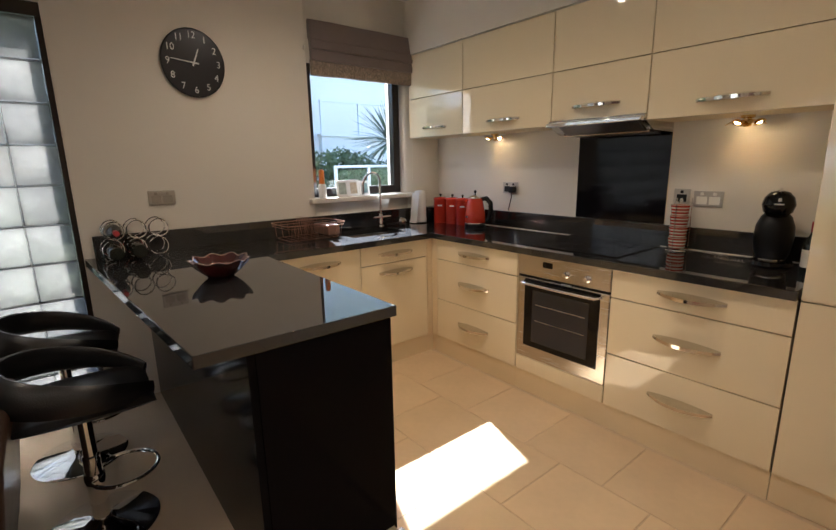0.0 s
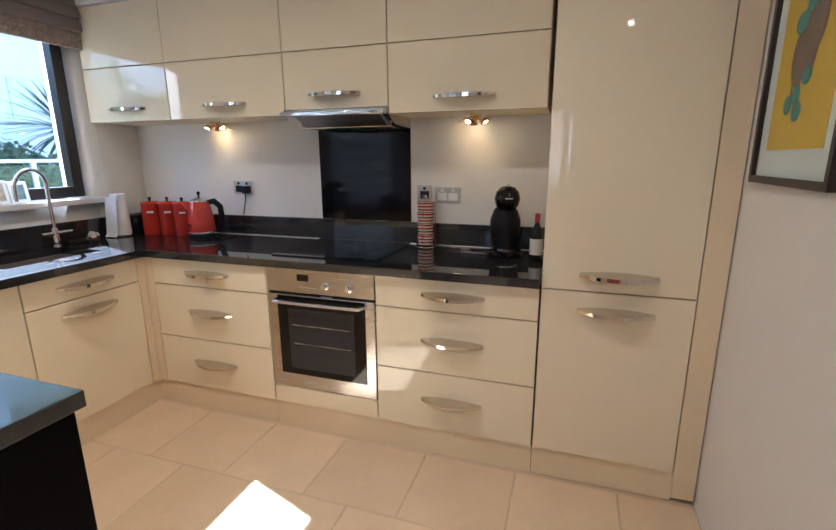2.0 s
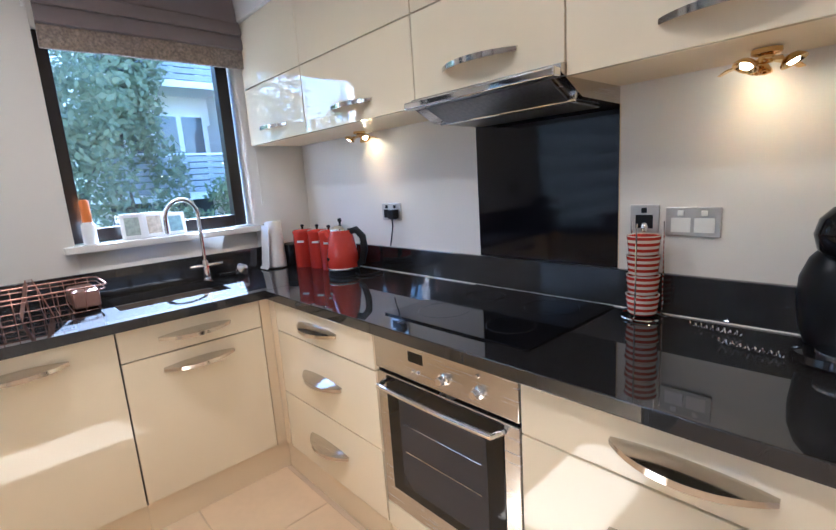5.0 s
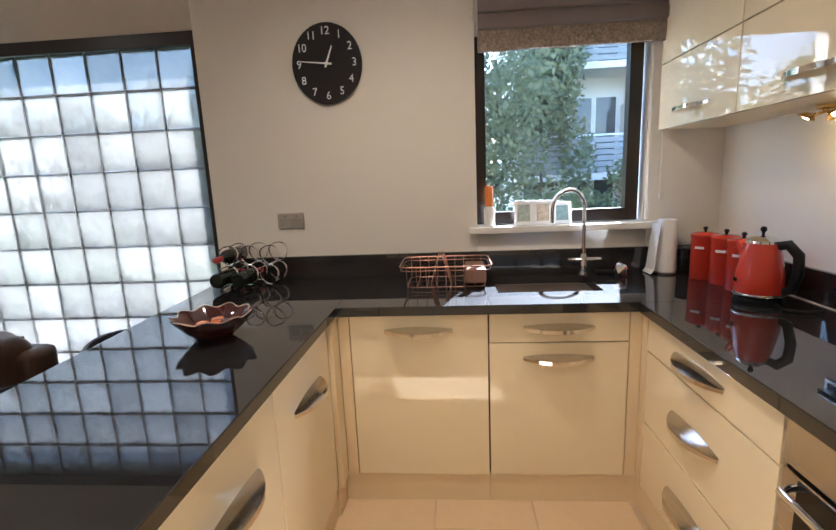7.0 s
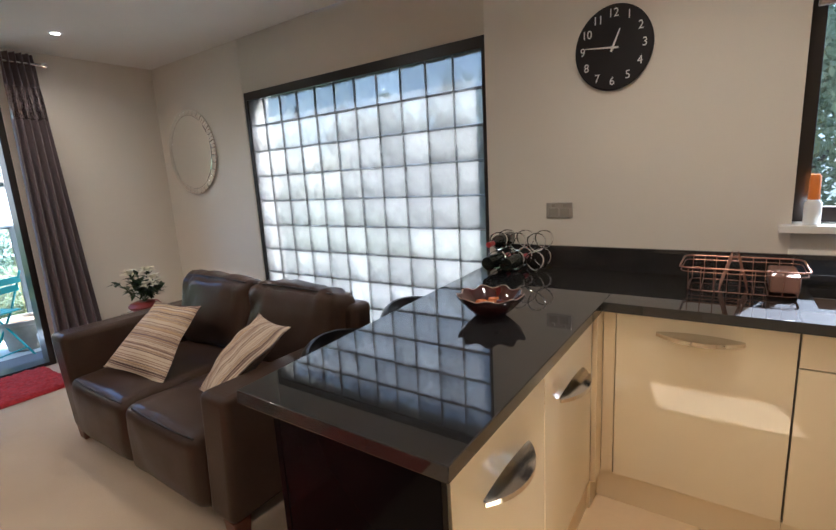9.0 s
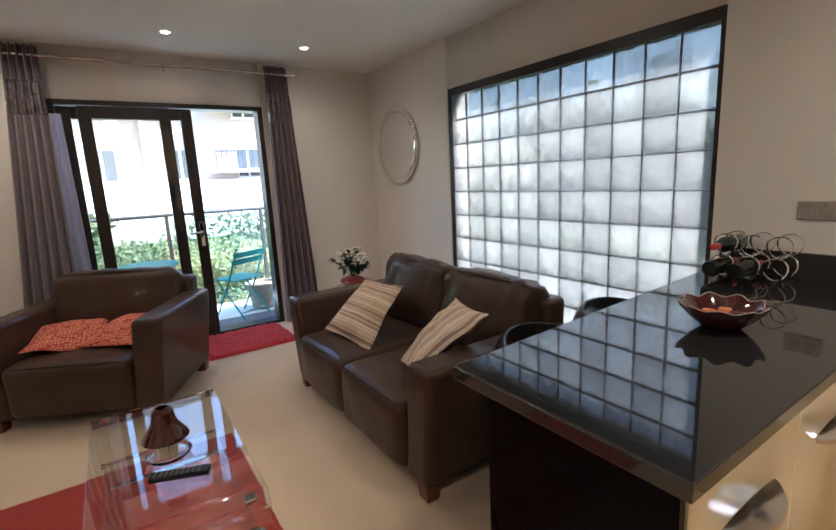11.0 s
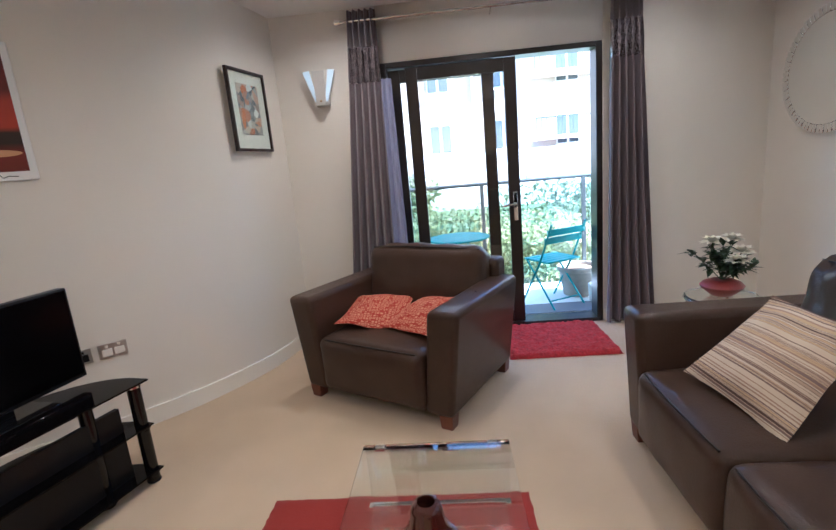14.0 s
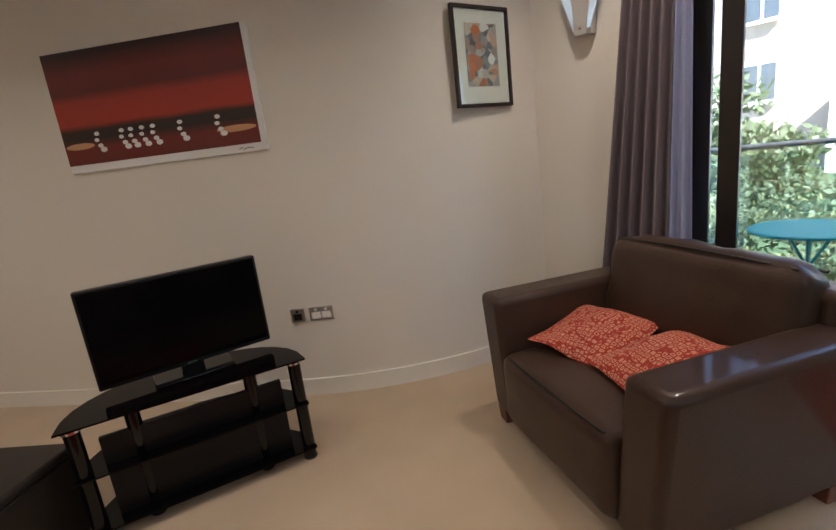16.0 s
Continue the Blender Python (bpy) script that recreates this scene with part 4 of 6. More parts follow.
gdot.operation, gh1.operation, gh2.operation = "DOT_PRODUCT", "MULTIPLY", "MULTIPLY_ADD"
gl_.new(go.outputs["Object"], gdot.inputs[0]), gl_.new(go.outputs["Object"], gdot.inputs[1])
gh1.inputs[1].default_value, gh2.inputs[1].default_value = 2.2, 0.05
gl_.new(gdot.outputs["Value"], gh1.inputs[0]), gl_.new(gw.outputs["Fac"], gh2.inputs[0]), gl_.new(gh1.outputs[0], gh2.inputs[2])
gl_.new(gh2.outputs[0], gb_.inputs["Height"])
for s in (refr, tran, glos):
    gl_.new(gb_.outputs[0], s.inputs["Normal"])
gt1, gt2 = gn.new("ShaderNodeMapRange"), gn.new("ShaderNodeVectorMath")
gt1.inputs["To Min"].default_value, gt1.inputs["To Max"].default_value = 0.90, 1.08
gl_.new(gr.outputs["Random"], gt1.inputs["Value"])
gt2.operation, gt2.inputs[0].default_value = "SCALE", (0.445, 0.430, 0.402)
gl_.new(gt1.outputs[0], gt2.inputs["Scale"])
gl_.new(gt2.outputs[0], refr.inputs["Color"]), gl_.new(gt2.outputs[0], tran.inputs["Color"])
NC, NR = 11, 10
gx0, gx1, gz0, gz1 = -4.900, -2.700, 0.058, 2.168
px_, pz_ = (gx1 - gx0) / NC, (gz1 - gz0) / NR
gbw = thing("window_2", pose((gx0 + gx1) / 2, 0.055, 0), "tall window of clear wavy glass blocks in a dark frame", "window", kind="structure")
cxw = (gx0 + gx1) / 2
part("frame_rail", box(GB[0] - cxw + 0.001, GB[1] - cxw - 0.001, -0.045, 0.045, gz1, GB[3] - 0.001, 0.002), FRAME_DARK, gbw)
part("frame_rail", box(GB[0] - cxw + 0.001, GB[1] - cxw - 0.001, -0.045, 0.045, 0.001, gz0, 0.002), FRAME_DARK, gbw)
part("frame_stile", box(GB[0] - cxw + 0.001, gx0 - cxw, -0.045, 0.045, gz0, gz1, 0.002), FRAME_DARK, gbw)
part("frame_stile", box(gx1 - cxw, GB[1] - cxw - 0.001, -0.045, 0.045, gz0, gz1, 0.002), FRAME_DARK, gbw)
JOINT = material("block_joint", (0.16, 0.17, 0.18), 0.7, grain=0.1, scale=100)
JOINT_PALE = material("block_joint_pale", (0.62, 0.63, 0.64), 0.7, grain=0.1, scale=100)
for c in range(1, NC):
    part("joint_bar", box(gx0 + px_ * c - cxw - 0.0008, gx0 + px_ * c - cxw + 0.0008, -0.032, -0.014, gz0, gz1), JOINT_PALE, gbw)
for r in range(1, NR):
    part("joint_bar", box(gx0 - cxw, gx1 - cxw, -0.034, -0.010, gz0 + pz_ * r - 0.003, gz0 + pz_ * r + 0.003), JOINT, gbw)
block_mesh = finish(box(-px_ / 2 + 0.001, px_ / 2 - 0.001, -0.036, -0.012, -pz_ / 2 + 0.0032, pz_ / 2 - 0.0032, 0.005, 3))
block_mesh.materials.append(GLB)
for c in range(NC):
    for r in range(NR):
        part("glass_block", block_mesh, GLB, gbw, at=Matrix.Translation((gx0 + px_ * (c + 0.5) - cxw, 0, gz0 + pz_ * (r + 0.5))))

# ---- round mirror ----
MIRROR = material("mirror", (0.90, 0.91, 0.90), 0.01, metal=1.0)
mir = thing("round_mirror", pose(-5.80, -0.002, 1.81, 90), "round wall mirror with a faceted silver rim", "mirror")
part("backing", lathe([(0.36, 0), (0.395, 0.002), (0.395, 0.012), (0.33, 0.014)], 72), STEEL, mir)
part("glass", lathe([(0.342, 0.012), (0.342, 0.022), (0.335, 0.024), (0.002, 0.0242)], 72), MIRROR, mir)
strip = finish(bx(bmesh.new(), 0.343, 0.40, -0.0155, 0.0155, 0.012, 0.024, 0.003, 1))
strip.materials.append(MIRROR)
for k in range(72):
    part("mirror_strip", strip, MIRROR, mir, at=pose(0, 0, 0, 0, 0, 5 * k) @ pose(0, 0, 0, 3 * (-1) ** k, 0, 0))

# ---- balcony door ----
bdoor = thing("door_1", pose(-6.46, (BD[0] + BD[1]) / 2, 0), "dark brown sliding balcony door, slid half open", "door", kind="structure")
yc_ = (BD[0] + BD[1]) / 2
w_ = (BD[1] - BD[0]) / 2
part("frame_jamb", box(-0.06, 0.095, -w_ + 0.002, -w_ + 0.05, 0.03, 2.245, 0.003), FRAME_DARK, bdoor)
part("frame_jamb", box(-0.06, 0.095, w_ - 0.05, w_ - 0.002, 0.03, 2.245, 0.003), FRAME_DARK, bdoor)
part("frame_head", box(-0.06, 0.095, -w_ + 0.05, w_ - 0.05, 2.205, 2.245, 0.003), FRAME_DARK, bdoor)
part("threshold", box(-0.08, 0.098, -w_ + 0.002, w_ - 0.002, 0.001, 0.032, 0.003), FRAME_DARK, bdoor)


def leaf(x, y0, y1, handle=False, stile=0.095):
    l = part("sliding_leaf" if handle else "fixed_leaf", box(x - 0.02, x + 0.02, y0 - yc_, y0 + stile - yc_, 0.034, 2.20, 0.003), FRAME_DARK, bdoor)
    part("stile", box(x - 0.02, x + 0.02, y1 - stile - yc_, y1 - yc_, 0.034, 2.20, 0.003), FRAME_DARK, l)
    part("rail", box(x - 0.02, x + 0.02, y0 + stile - yc_, y1 - stile - yc_, 0.034, 0.13, 0.003), FRAME_DARK, l)
    part("rail", box(x - 0.02, x + 0.02, y0 + stile - yc_, y1 - stile - yc_, 2.10, 2.20, 0.003), FRAME_DARK, l)
    part("pane", box(x - 0.004, x + 0.004, y0 + stile - yc_, y1 - stile - yc_, 0.13, 2.10), WINDOW_GLASS, l).visible_shadow = False
    if handle:
        yh = y1 - 0.045 - yc_
        part("handle", tube([(x + 0.02, yh, 1.06), (x + 0.06, yh, 1.06), (x + 0.062, yh - 0.11, 1.05)], 0.010, 10), CHROME, l, "chrome lever handle")
        part("handle_plate", box(x + 0.02, x + 0.028, yh - 0.018, yh + 0.018, 0.92, 1.16, 0.003), CHROME, l)
    return l


leaf(0.05, -2.765, -1.895, True)
leaf(-0.005, -2.91, -2.065)

# curtains
CURTAIN = material("curtain_fabric", (0.125, 0.092, 0.102), 0.55, grain=0.1, scale=250, stain=0.08, stain_scale=4, bump=0.15, bump_scale=300, sheen=0.35)
SEQUIN = material("sequin_band", (0.36, 0.32, 0.33), 0.2, metal=0.7, grain=1.0, scale=42, stain=0.6, stain_scale=16, bump=0.8, bump_scale=60)
LINING = material("curtain_lining", (0.34, 0.36, 0.52), 0.38, stain=0.05)
pole = thing("curtain_pole", pose(-6.28, -2.08, 2.545), "slim steel curtain pole above the balcony door", "curtain pole")
part("pole", rod((0, -1.14, 0), (0, 1.14, 0), 0.0125, 12), STEEL, pole)
for s in (-1, 1):
    part("finial", lathe([(0.02, 0), (0.022, 0.01), (0.022, 0.04), (0.012, 0.05)], 16), CHROME, pole, at=Matrix.Translation((0, s * 1.135, 0)) @ Matrix.Rotation(radians(-90 * s), 4, "X"))
for y in (-0.98, 0.0, 0.98):
    part("bracket", tube([(0, y, -0.01), (-0.04, y, -0.03), (-0.079, y, -0.03)], 0.008, 8), STEEL, pole)


def drape(yt0, yt1, yb0, yb1, z0, z1, waves, x, amp, thick, n=90, rows=16):
    bm = bmesh.new()
    grid = []
    for side in (0, 1):
        g = []
        for r in range(rows):
            v = r / (rows - 1)
            z = z0 + (z1 - z0) * v
            spread = 1 - v ** 0.8
            line = []
            for i in range(n):
                u = i / (n - 1)
                ya, yb = yt0 + (yb0 - yt0) * spread, yt1 + (yb1 - yt1) * spread
                a = amp * (0.8 + 0.5 * spread)
                xx = x + a * math.sin(u * waves * 2 * math.pi + 0.5 * math.sin(3 * v)) + 0.012 * noise.noise(Vector((u * 5, v * 2, yt0))) * spread
                line.append(bm.verts.new((xx + side * thick, ya + (yb - ya) * u, z)))
            g.append(line)
        grid.append(g)
    for g in grid:
        for r in range(rows - 1):
            for i in range(n - 1):
                bm.faces.new((g[r][i], g[r][i + 1], g[r + 1][i + 1], g[r + 1][i]))
    a, b = grid
    for r in range(rows - 1):
        for i in (0, n - 1):
            bm.faces.new((a[r][i], a[r + 1][i], b[r + 1][i], b[r][i]))
    for i in range(n - 1):
        for r in (0, rows - 1):
            bm.faces.new((a[r][i], a[r][i + 1], b[r][i + 1], b[r][i]))
    return bm


def curtain(yt0, yt1, yb0, yb1, label):
    c = thing("curtain", pose(0, 0, 0), label, "curtain", "balcony curtains")

    def at(z):
        s = 1 - ((z - 0.02) / 2.6) ** 0.8
        return yt0 + (yb0 - yt0) * s, yt1 + (yb1 - yt1) * s
    for nm, za, zb, mt, lb in (("lower_cloth", 0.02, 2.10, CURTAIN, ""), ("sequin_band", 2.10, 2.36, SEQUIN, "silver sequined band"), ("top_cloth", 2.36, 2.62, CURTAIN, "")):
        (b0, b1), (t0, t1) = at(za), at(zb)
        part(nm, drape(t0, t1, b0, b1, za, zb, 5, -6.285, 0.032, 0.004, rows=16 if za < 1 else 5), mt, c, lb)
    return c


lined = curtain(-3.16, -2.94, -3.42, -2.99, "mauve-brown pleated curtain with a sequined band")
curtain(-1.21, -0.99, -1.24, -0.84, "mauve-brown pleated curtain with a sequined band")
part("lining", drape(-2.95, -2.87, -3.00, -2.84, 0.03, 2.12, 2.0, -6.305, 0.018, 0.003, 30), LINING, lined, "bluish satin lining turned out")

# ---- wall light ----
sc = thing("wall_light", pose(-6.359, -3.43, 1.965, 0, 0, 90), "fan-shaped chrome and frosted glass wall light", "wall light")
SATIN = material("satin_nickel", (0.62, 0.60, 0.57), 0.42, metal=0.55, grain=0.06, scale=80)
# the wall light is off; a faint glow stands in for its reflections
FROST = glow("frosted_glass_sheen", (0.66, 0.78, 0.86), 0.03)
for s in (-1, 1):
    part("glass_wing", prism([(s * 0.03, 0.03), (s * 0.05, 0.03), (s * 0.125, 0.255), (s * 0.075, 0.262)], -0.085, -0.072), FROST, sc, "unlit frosted glass wing, its reflection added as faint glow")
part("front_plate", prism([(-0.036, 0.0), (0.036, 0.0), (0.050, 0.255), (-0.050, 0.255)], -0.10, -0.09), SATIN, sc)
part("back_box", prism([(-0.05, 0.0), (0.05, 0.0), (0.06, 0.16), (-0.06, 0.16)], -0.07, 0.0), SATIN, sc)
part("screw", lathe([(0.006, 0), (0.006, 0.004), (0.003, 0.006)], 10), GOLD, sc, at=pose(0, -0.10, 0.03, 90))


# ---- pictures in the living room ----
def art(name, colours, positions, axis="Z", scale=1.0, wobble=0.03):
    m = bpy.data.materials.new(name)
    m.use_nodes = True
    n, l = m.node_tree.nodes, m.node_tree.links
    c, sep, nz, add, r = n.new("ShaderNodeTexCoord"), n.new("ShaderNodeSeparateXYZ"), n.new("ShaderNodeTexNoise"), n.new("ShaderNodeMath"), n.new("ShaderNodeValToRGB")
    nz.inputs["Scale"].default_value = 7
    stretch = n.new("ShaderNodeMapping")
    stretch.inputs["Scale"].default_value = (0.35, 1, 2.5)
    l.new(c.outputs["Object"], sep.inputs[0]), l.new(c.outputs["Object"], stretch.inputs[0]), l.new(stretch.outputs[0], nz.inputs["Vector"])
    add.operation = "MULTIPLY_ADD"
    add.inputs[1].default_value = wobble
    l.new(nz.outputs["Fac"], add.inputs[0]), l.new(sep.outputs[axis], add.inputs[2])
    l.new(add.outputs[0], r.inputs[0])
    ramp_ = r.color_ramp
    while len(ramp_.elements) < len(colours):
        ramp_.elements.new(0.5)
    for e_, c_, p_ in zip(ramp_.elements, colours, positions):
        e_.position, e_.color = p_, (*c_, 1)
    l.new(r.outputs[0], n["Principled BSDF"].inputs["Base Color"])
    n["Principled BSDF"].inputs["Roughness"].default_value = 0.45
    return m


SUNSET = art("sunset_paint", [(0.11, 0.012, 0.006), (0.16, 0.012, 0.006), (0.02, 0.008, 0.004), (0.03, 0.01, 0.005), (0.36, 0.03, 0.008), (0.34, 0.028, 0.008), (0.12, 0.012, 0.006), (0.15, 0.013, 0.007), (0.03, 0.006, 0.004)],
             [0.03, 0.15, 0.20, 0.25, 0.28, 0.40, 0.45, 0.55, 0.66])
ang = math.degrees(math.atan2(-1.0, 0.77))
canvas = thing("canvas_painting", pose(-4.835, -4.605, 1.535, 0, 0, ang), "wide red sunset canvas with small white strokes", "painting")
# the front of the canvas is its +y side
part("canvas", box(0.0, 1.25, -0.035, 0.0, 0, 0.665, 0.004), WHITE, canvas)
part("painted_area", box(0.03, 1.249, 0.0, 0.002, 0.045, 0.664), SUNSET, canvas)
SAND = material("sand_paint", (0.55, 0.30, 0.14), 0.6, grain=0.2, scale=30)
for x0, x1, z in ((0.04, 0.28, 0.135), (1.05, 1.24, 0.15)):
    part("brush_stroke", lathe([(0.4, 0), (1, 0.0006), (0.9, 0.0012), (0.3, 0.0014)], 24), SAND, canvas, at=Matrix.Translation(((x0 + x1) / 2, 0.0018, z)) @ Matrix.Diagonal(((x1 - x0) / 2, 1, 0.018, 1)) @ pose(0, 0, 0, -90))
for x in (0.26, 0.49, 0.66, 0.73, 0.80, 0.86, 1.02):
    for k, (dx, dz, r) in enumerate(((0.0, 0.08, 0.017), (0.008, 0.045, 0.016), (-0.008, 0.012, 0.018), (-0.022, -0.012, 0.022))):
        part("brush_stroke", lathe([(0.4, 0), (1, 0.0006), (0.8, 0.0014), (0.3, 0.0016)], 10), WHITE, canvas, at=Matrix.Translation((x + dx, 0.0022, 0.13 + dz)) @ Matrix.Diagonal((r, 1, r * 0.7, 1)) @ pose(0, 0, 0, -90))
part("signature", tube([(0.17, 0.0005, 0.018), (0.15, 0.0005, 0.028), (0.14, 0.0005, 0.014), (0.12, 0.0005, 0.024), (0.08, 0.0005, 0.020)], 0.002, 5), BLACK_MATT, canvas)
ABSTRACT = bpy.data.materials.new("abstract_print")
ABSTRACT.use_nodes = True
an, al = ABSTRACT.node_tree.nodes, ABSTRACT.node_tree.links
vor, ar, ac_ = an.new("ShaderNodeTexVoronoi"), an.new("ShaderNodeValToRGB"), an.new("ShaderNodeTexCoord")
vor.inputs["Scale"].default_value = 24
al.new(ac_.outputs["Object"], vor.inputs["Vector"]), al.new(vor.outputs["Color"], ar.inputs[0]), al.new(ar.outputs[0], an["Principled BSDF"].inputs["Base Color"])
for p_, c_ in ((0.0, (0.05, 0.05, 0.06)), (0.3, (0.22, 0.24, 0.28)), (0.5, (0.55, 0.50, 0.44)), (0.62, (0.55, 0.17, 0.06)), (0.8, (0.30, 0.28, 0.28)), (1.0, (0.6, 0.58, 0.55))):
    e_ = ar.color_ramp.elements.new(p_)
    e_.color = (*c_, 1)
angb = math.degrees(math.atan2(-0.091, 0.425))
framed(pose(-6.13, -3.838, 1.64, 0, 0, angb) @ pose(0.435, 0, 0, 0, 0, 180), 0.435, 0.56, "black-framed colourful abstract print with wide white mount", ABSTRACT, 0.02, 0.075)
socket_plate(pose(-4.939, -4.517, 0.538, 0, 0, 136), 0.146, "chrome double socket low on the curved wall", "white")
socket_plate(pose(-4.837, -4.622, 0.538, 0, 0, 134), 0.086, "chrome aerial socket beside the television")

# ---- television and stand ----
SMOKED = material("smoked_glass", (0.003, 0.0025, 0.003), 0.05, spec=0.12)
st = thing("tv_stand", pose(-4.04, -4.155, 0, 0, 0, -16.3), "black glass television stand with three curved shelves", "tv stand")


def dshelf(w, d, z, t):
    bm = bmesh.new()
    out = [(-w / 2, 0.0), (w / 2, 0.0)] + [(w / 2 * math.cos(a), -d * math.sin(a) ** 0.8) for a in (math.pi * k / 16 for k in range(1, 16))]
    ring_faces(bm, [[bm.verts.new((x, y, zz)) for x, y in out] for zz in (z, z + t)])
    return bm


for z, w, d in ((0.525, 0.98, 0.42), (0.30, 0.94, 0.40), (0.06, 0.94, 0.40)):
    part("shelf", dshelf(w, d, z, 0.008), SMOKED, st, "black tinted glass shelf")
for lx, ly in ((-0.44, -0.045), (0.44, -0.045), (-0.24, -0.10), (0.24, -0.10)):
    lg = part("leg", lathe([(0.030, 0), (0.030, 0.525)], 20, (lx, ly, 0)), BLACK_GLOSS, st)
    for z in (0.041, 0.281, 0.505):
        part("collar", lathe([(0.032, z), (0.036, z + 0.004), (0.036, z + 0.014), (0.032, z + 0.018)], 20, (lx, ly, 0)), BLACK_GLOSS if z < 0.5 else CHROME, lg)
    part("foot", lathe([(0.032, 0.0), (0.034, 0.006), (0.030, 0.012)], 16, (lx, ly, 0)), BLACK_MATT, lg)
part("back_panel", box(-0.37, 0.37, -0.10, -0.075, 0.0685, 0.43), BLACK_MATT, st)
tv = thing("television", pose(-4.13, -4.372, 0.534, 0, 0, -10.6), "flat black television switched off on its stand", "television")
part("casing", box(-0.37, 0.37, -0.05, 0.0, 0.045, 0.485, 0.006, 3), BLACK_MATT, tv)
part("screen", box(-0.358, 0.358, 0.0, 0.0025, 0.065, 0.473, 0.001), material("tv_screen", (0.002, 0.002, 0.0025), 0.15, spec=0.12), tv, "dark glossy screen")
part("foot", box(-0.17, 0.17, -0.10, 0.08, 0.0, 0.012, 0.005), BLACK_GLOSS, tv)
part("neck", box(-0.05, 0.05, -0.045, -0.02, 0.010, 0.10, 0.005), BLACK_MATT, tv)
part("badge", box(-0.018, 0.018, 0.0, 0.002, 0.050, 0.058), CHROME, tv)
tvbox = thing("set_top_box", pose(-4.00, -4.35, 0.309, 0, 0, -16.3), "small black receiver box on the middle shelf", "receiver")
part("case", box(-0.16, 0.16, -0.12, 0.09, 0.0, 0.045, 0.004), BLACK_MATT, tvbox)
part("front_light", lathe([(0.004, 0), (0.004, 0.003), (0.002, 0.004)], 10), CHROME, tvbox, at=pose(-0.1, 0.09, 0.025, -90))
chest = thing("storage_box", pose(-3.225, -4.505, 0, 0, 0, 40.5), "low dark brown box beside the television stand", "storage box")
part("body", box(-0.29, 0.29, -0.29, 0.29, 0.0, 0.36, 0.015, 3), material("dark_leatherette", (0.014, 0.010, 0.007), 0.45, stain=0.15, bump=0.1, bump_scale=90), chest)
part("lid", box(-0.30, 0.30, -0.30, 0.30, 0.362, 0.40, 0.016, 3), chest.children[0].data.materials[0], chest)

# ---- leather seats ----
LEATHER = material("brown_leather", (0.050, 0.029, 0.0195), 0.42, spec=0.14, coat=0.34, coat_rough=0.07, grain=0.14, scale=150, stain=0.22, stain_scale=6, bump=0.16, bump_scale=130, rough_var=0.06)
STITCH = material("leather_seam", (0.014, 0.009, 0.007), 0.5)
FOOT_WOOD = material("reddish_wood_foot", (0.11, 0.032, 0.016), 0.4, grain=0.2, scale=40)


def hexa(bottom, top, z0, z1, bevel, seg=4, bm=None):
    """A block between two rectangles (x0, x1, y0, y1), rounded."""
    bm = bm or bmesh.new()
    ring_faces(bm, [[bm.verts.new((r[a], r[b], z)) for a, b in ((0, 2), (1, 2), (1, 3), (0, 3))] for r, z in ((bottom, z0), (top, z1))])
    bmesh.ops.bevel(bm, geom=list(bm.edges), offset=bevel, segments=seg, profile=0.5, affect="EDGES")
    return bm


def pad(w, d, h, n=22, p=5.0, crown=0.25, seed=0, wrinkle=0.006):
    """A stuffed cushion lying on z = 0, with a crowned top and soft edges."""
    bm = bmesh.new()
    top, bot = [], []
    for j in range(n + 1):
        tr, br = [], []
        for i in range(n + 1):
            u, v = i / n * 2 - 1, j / n * 2 - 1
            u, v = math.copysign(abs(u) ** 0.75, u), math.copysign(abs(v) ** 0.75, v)
            e = max(0.0, (1 - abs(u) ** p) * (1 - abs(v) ** p))
            t = e ** 0.42 * (1 - crown + crown * (1 - u * u) * (1 - v * v))
            wob = wrinkle * noise.noise(Vector((u * 3 + seed, v * 3, seed * 1.7))) * e
            x, y = u * w / 2, v * d / 2
            edge = i in (0, n) or j in (0, n)
            vt = bm.verts.new((x, y, h / 2 + t * h / 2 + wob))
            tr.append(vt)
            br.append(vt if edge else bm.verts.new((x, y, h / 2 - t * h / 2)))
        top.append(tr), bot.append(br)
    for g in (top, bot):
        for j in range(n):
            for i in range(n):
                q = (g[j][i], g[j][i + 1], g[j + 1][i + 1], g[j + 1][i])
                if len(set(q)) == 4:
                    try:
                        bm.faces.new(q)
                    except ValueError:
                        pass
    return bm


def rbox(w, d, h, r, n=16, crown=0.0, wrinkle=0.0, seed=0, folds=0.0):
    """A stuffed block centred on the origin: edges rounded by r, faces swollen by crown, leather creased by wrinkle and upright folds."""
    bm = bmesh.new()
    bmesh.ops.create_cube(bm, size=2)
    bmesh.ops.subdivide_edges(bm, edges=list(bm.edges), cuts=n, use_grid_fill=True)
    half = Vector((w / 2, d / 2, h / 2))
    for v in bm.verts:
        u = Vector([math.copysign(abs(c) ** 0.62, c) for c in v.co])
        p = Vector((u.x * half.x, u.y * half.y, u.z * half.z))
        q = Vector([max(-hh + r, min(hh - r, c)) for c, hh in zip(p, half)])
        out = (p - q).normalized() if (p - q).length > 1e-6 else Vector((0, 0, 0))
        p = q + out * r
        swell = crown * (1 - u.x ** 2) * (1 - (u.z if abs(u.y) > 0.99 else u.y) ** 2)
        crease = wrinkle * noise.noise(Vector((p.x * 7 + seed, p.y * 7, p.z * 7))) + folds * noise.noise(Vector((p.x * 30 + seed, seed, p.z * 5))) * max(0.0, u.z)
        p += out * (swell + crease)
        v.co = p
    return bm


def seam(points, parent, r=0.004):
    return part("seam", tube(points, r, 6), STITCH, parent)


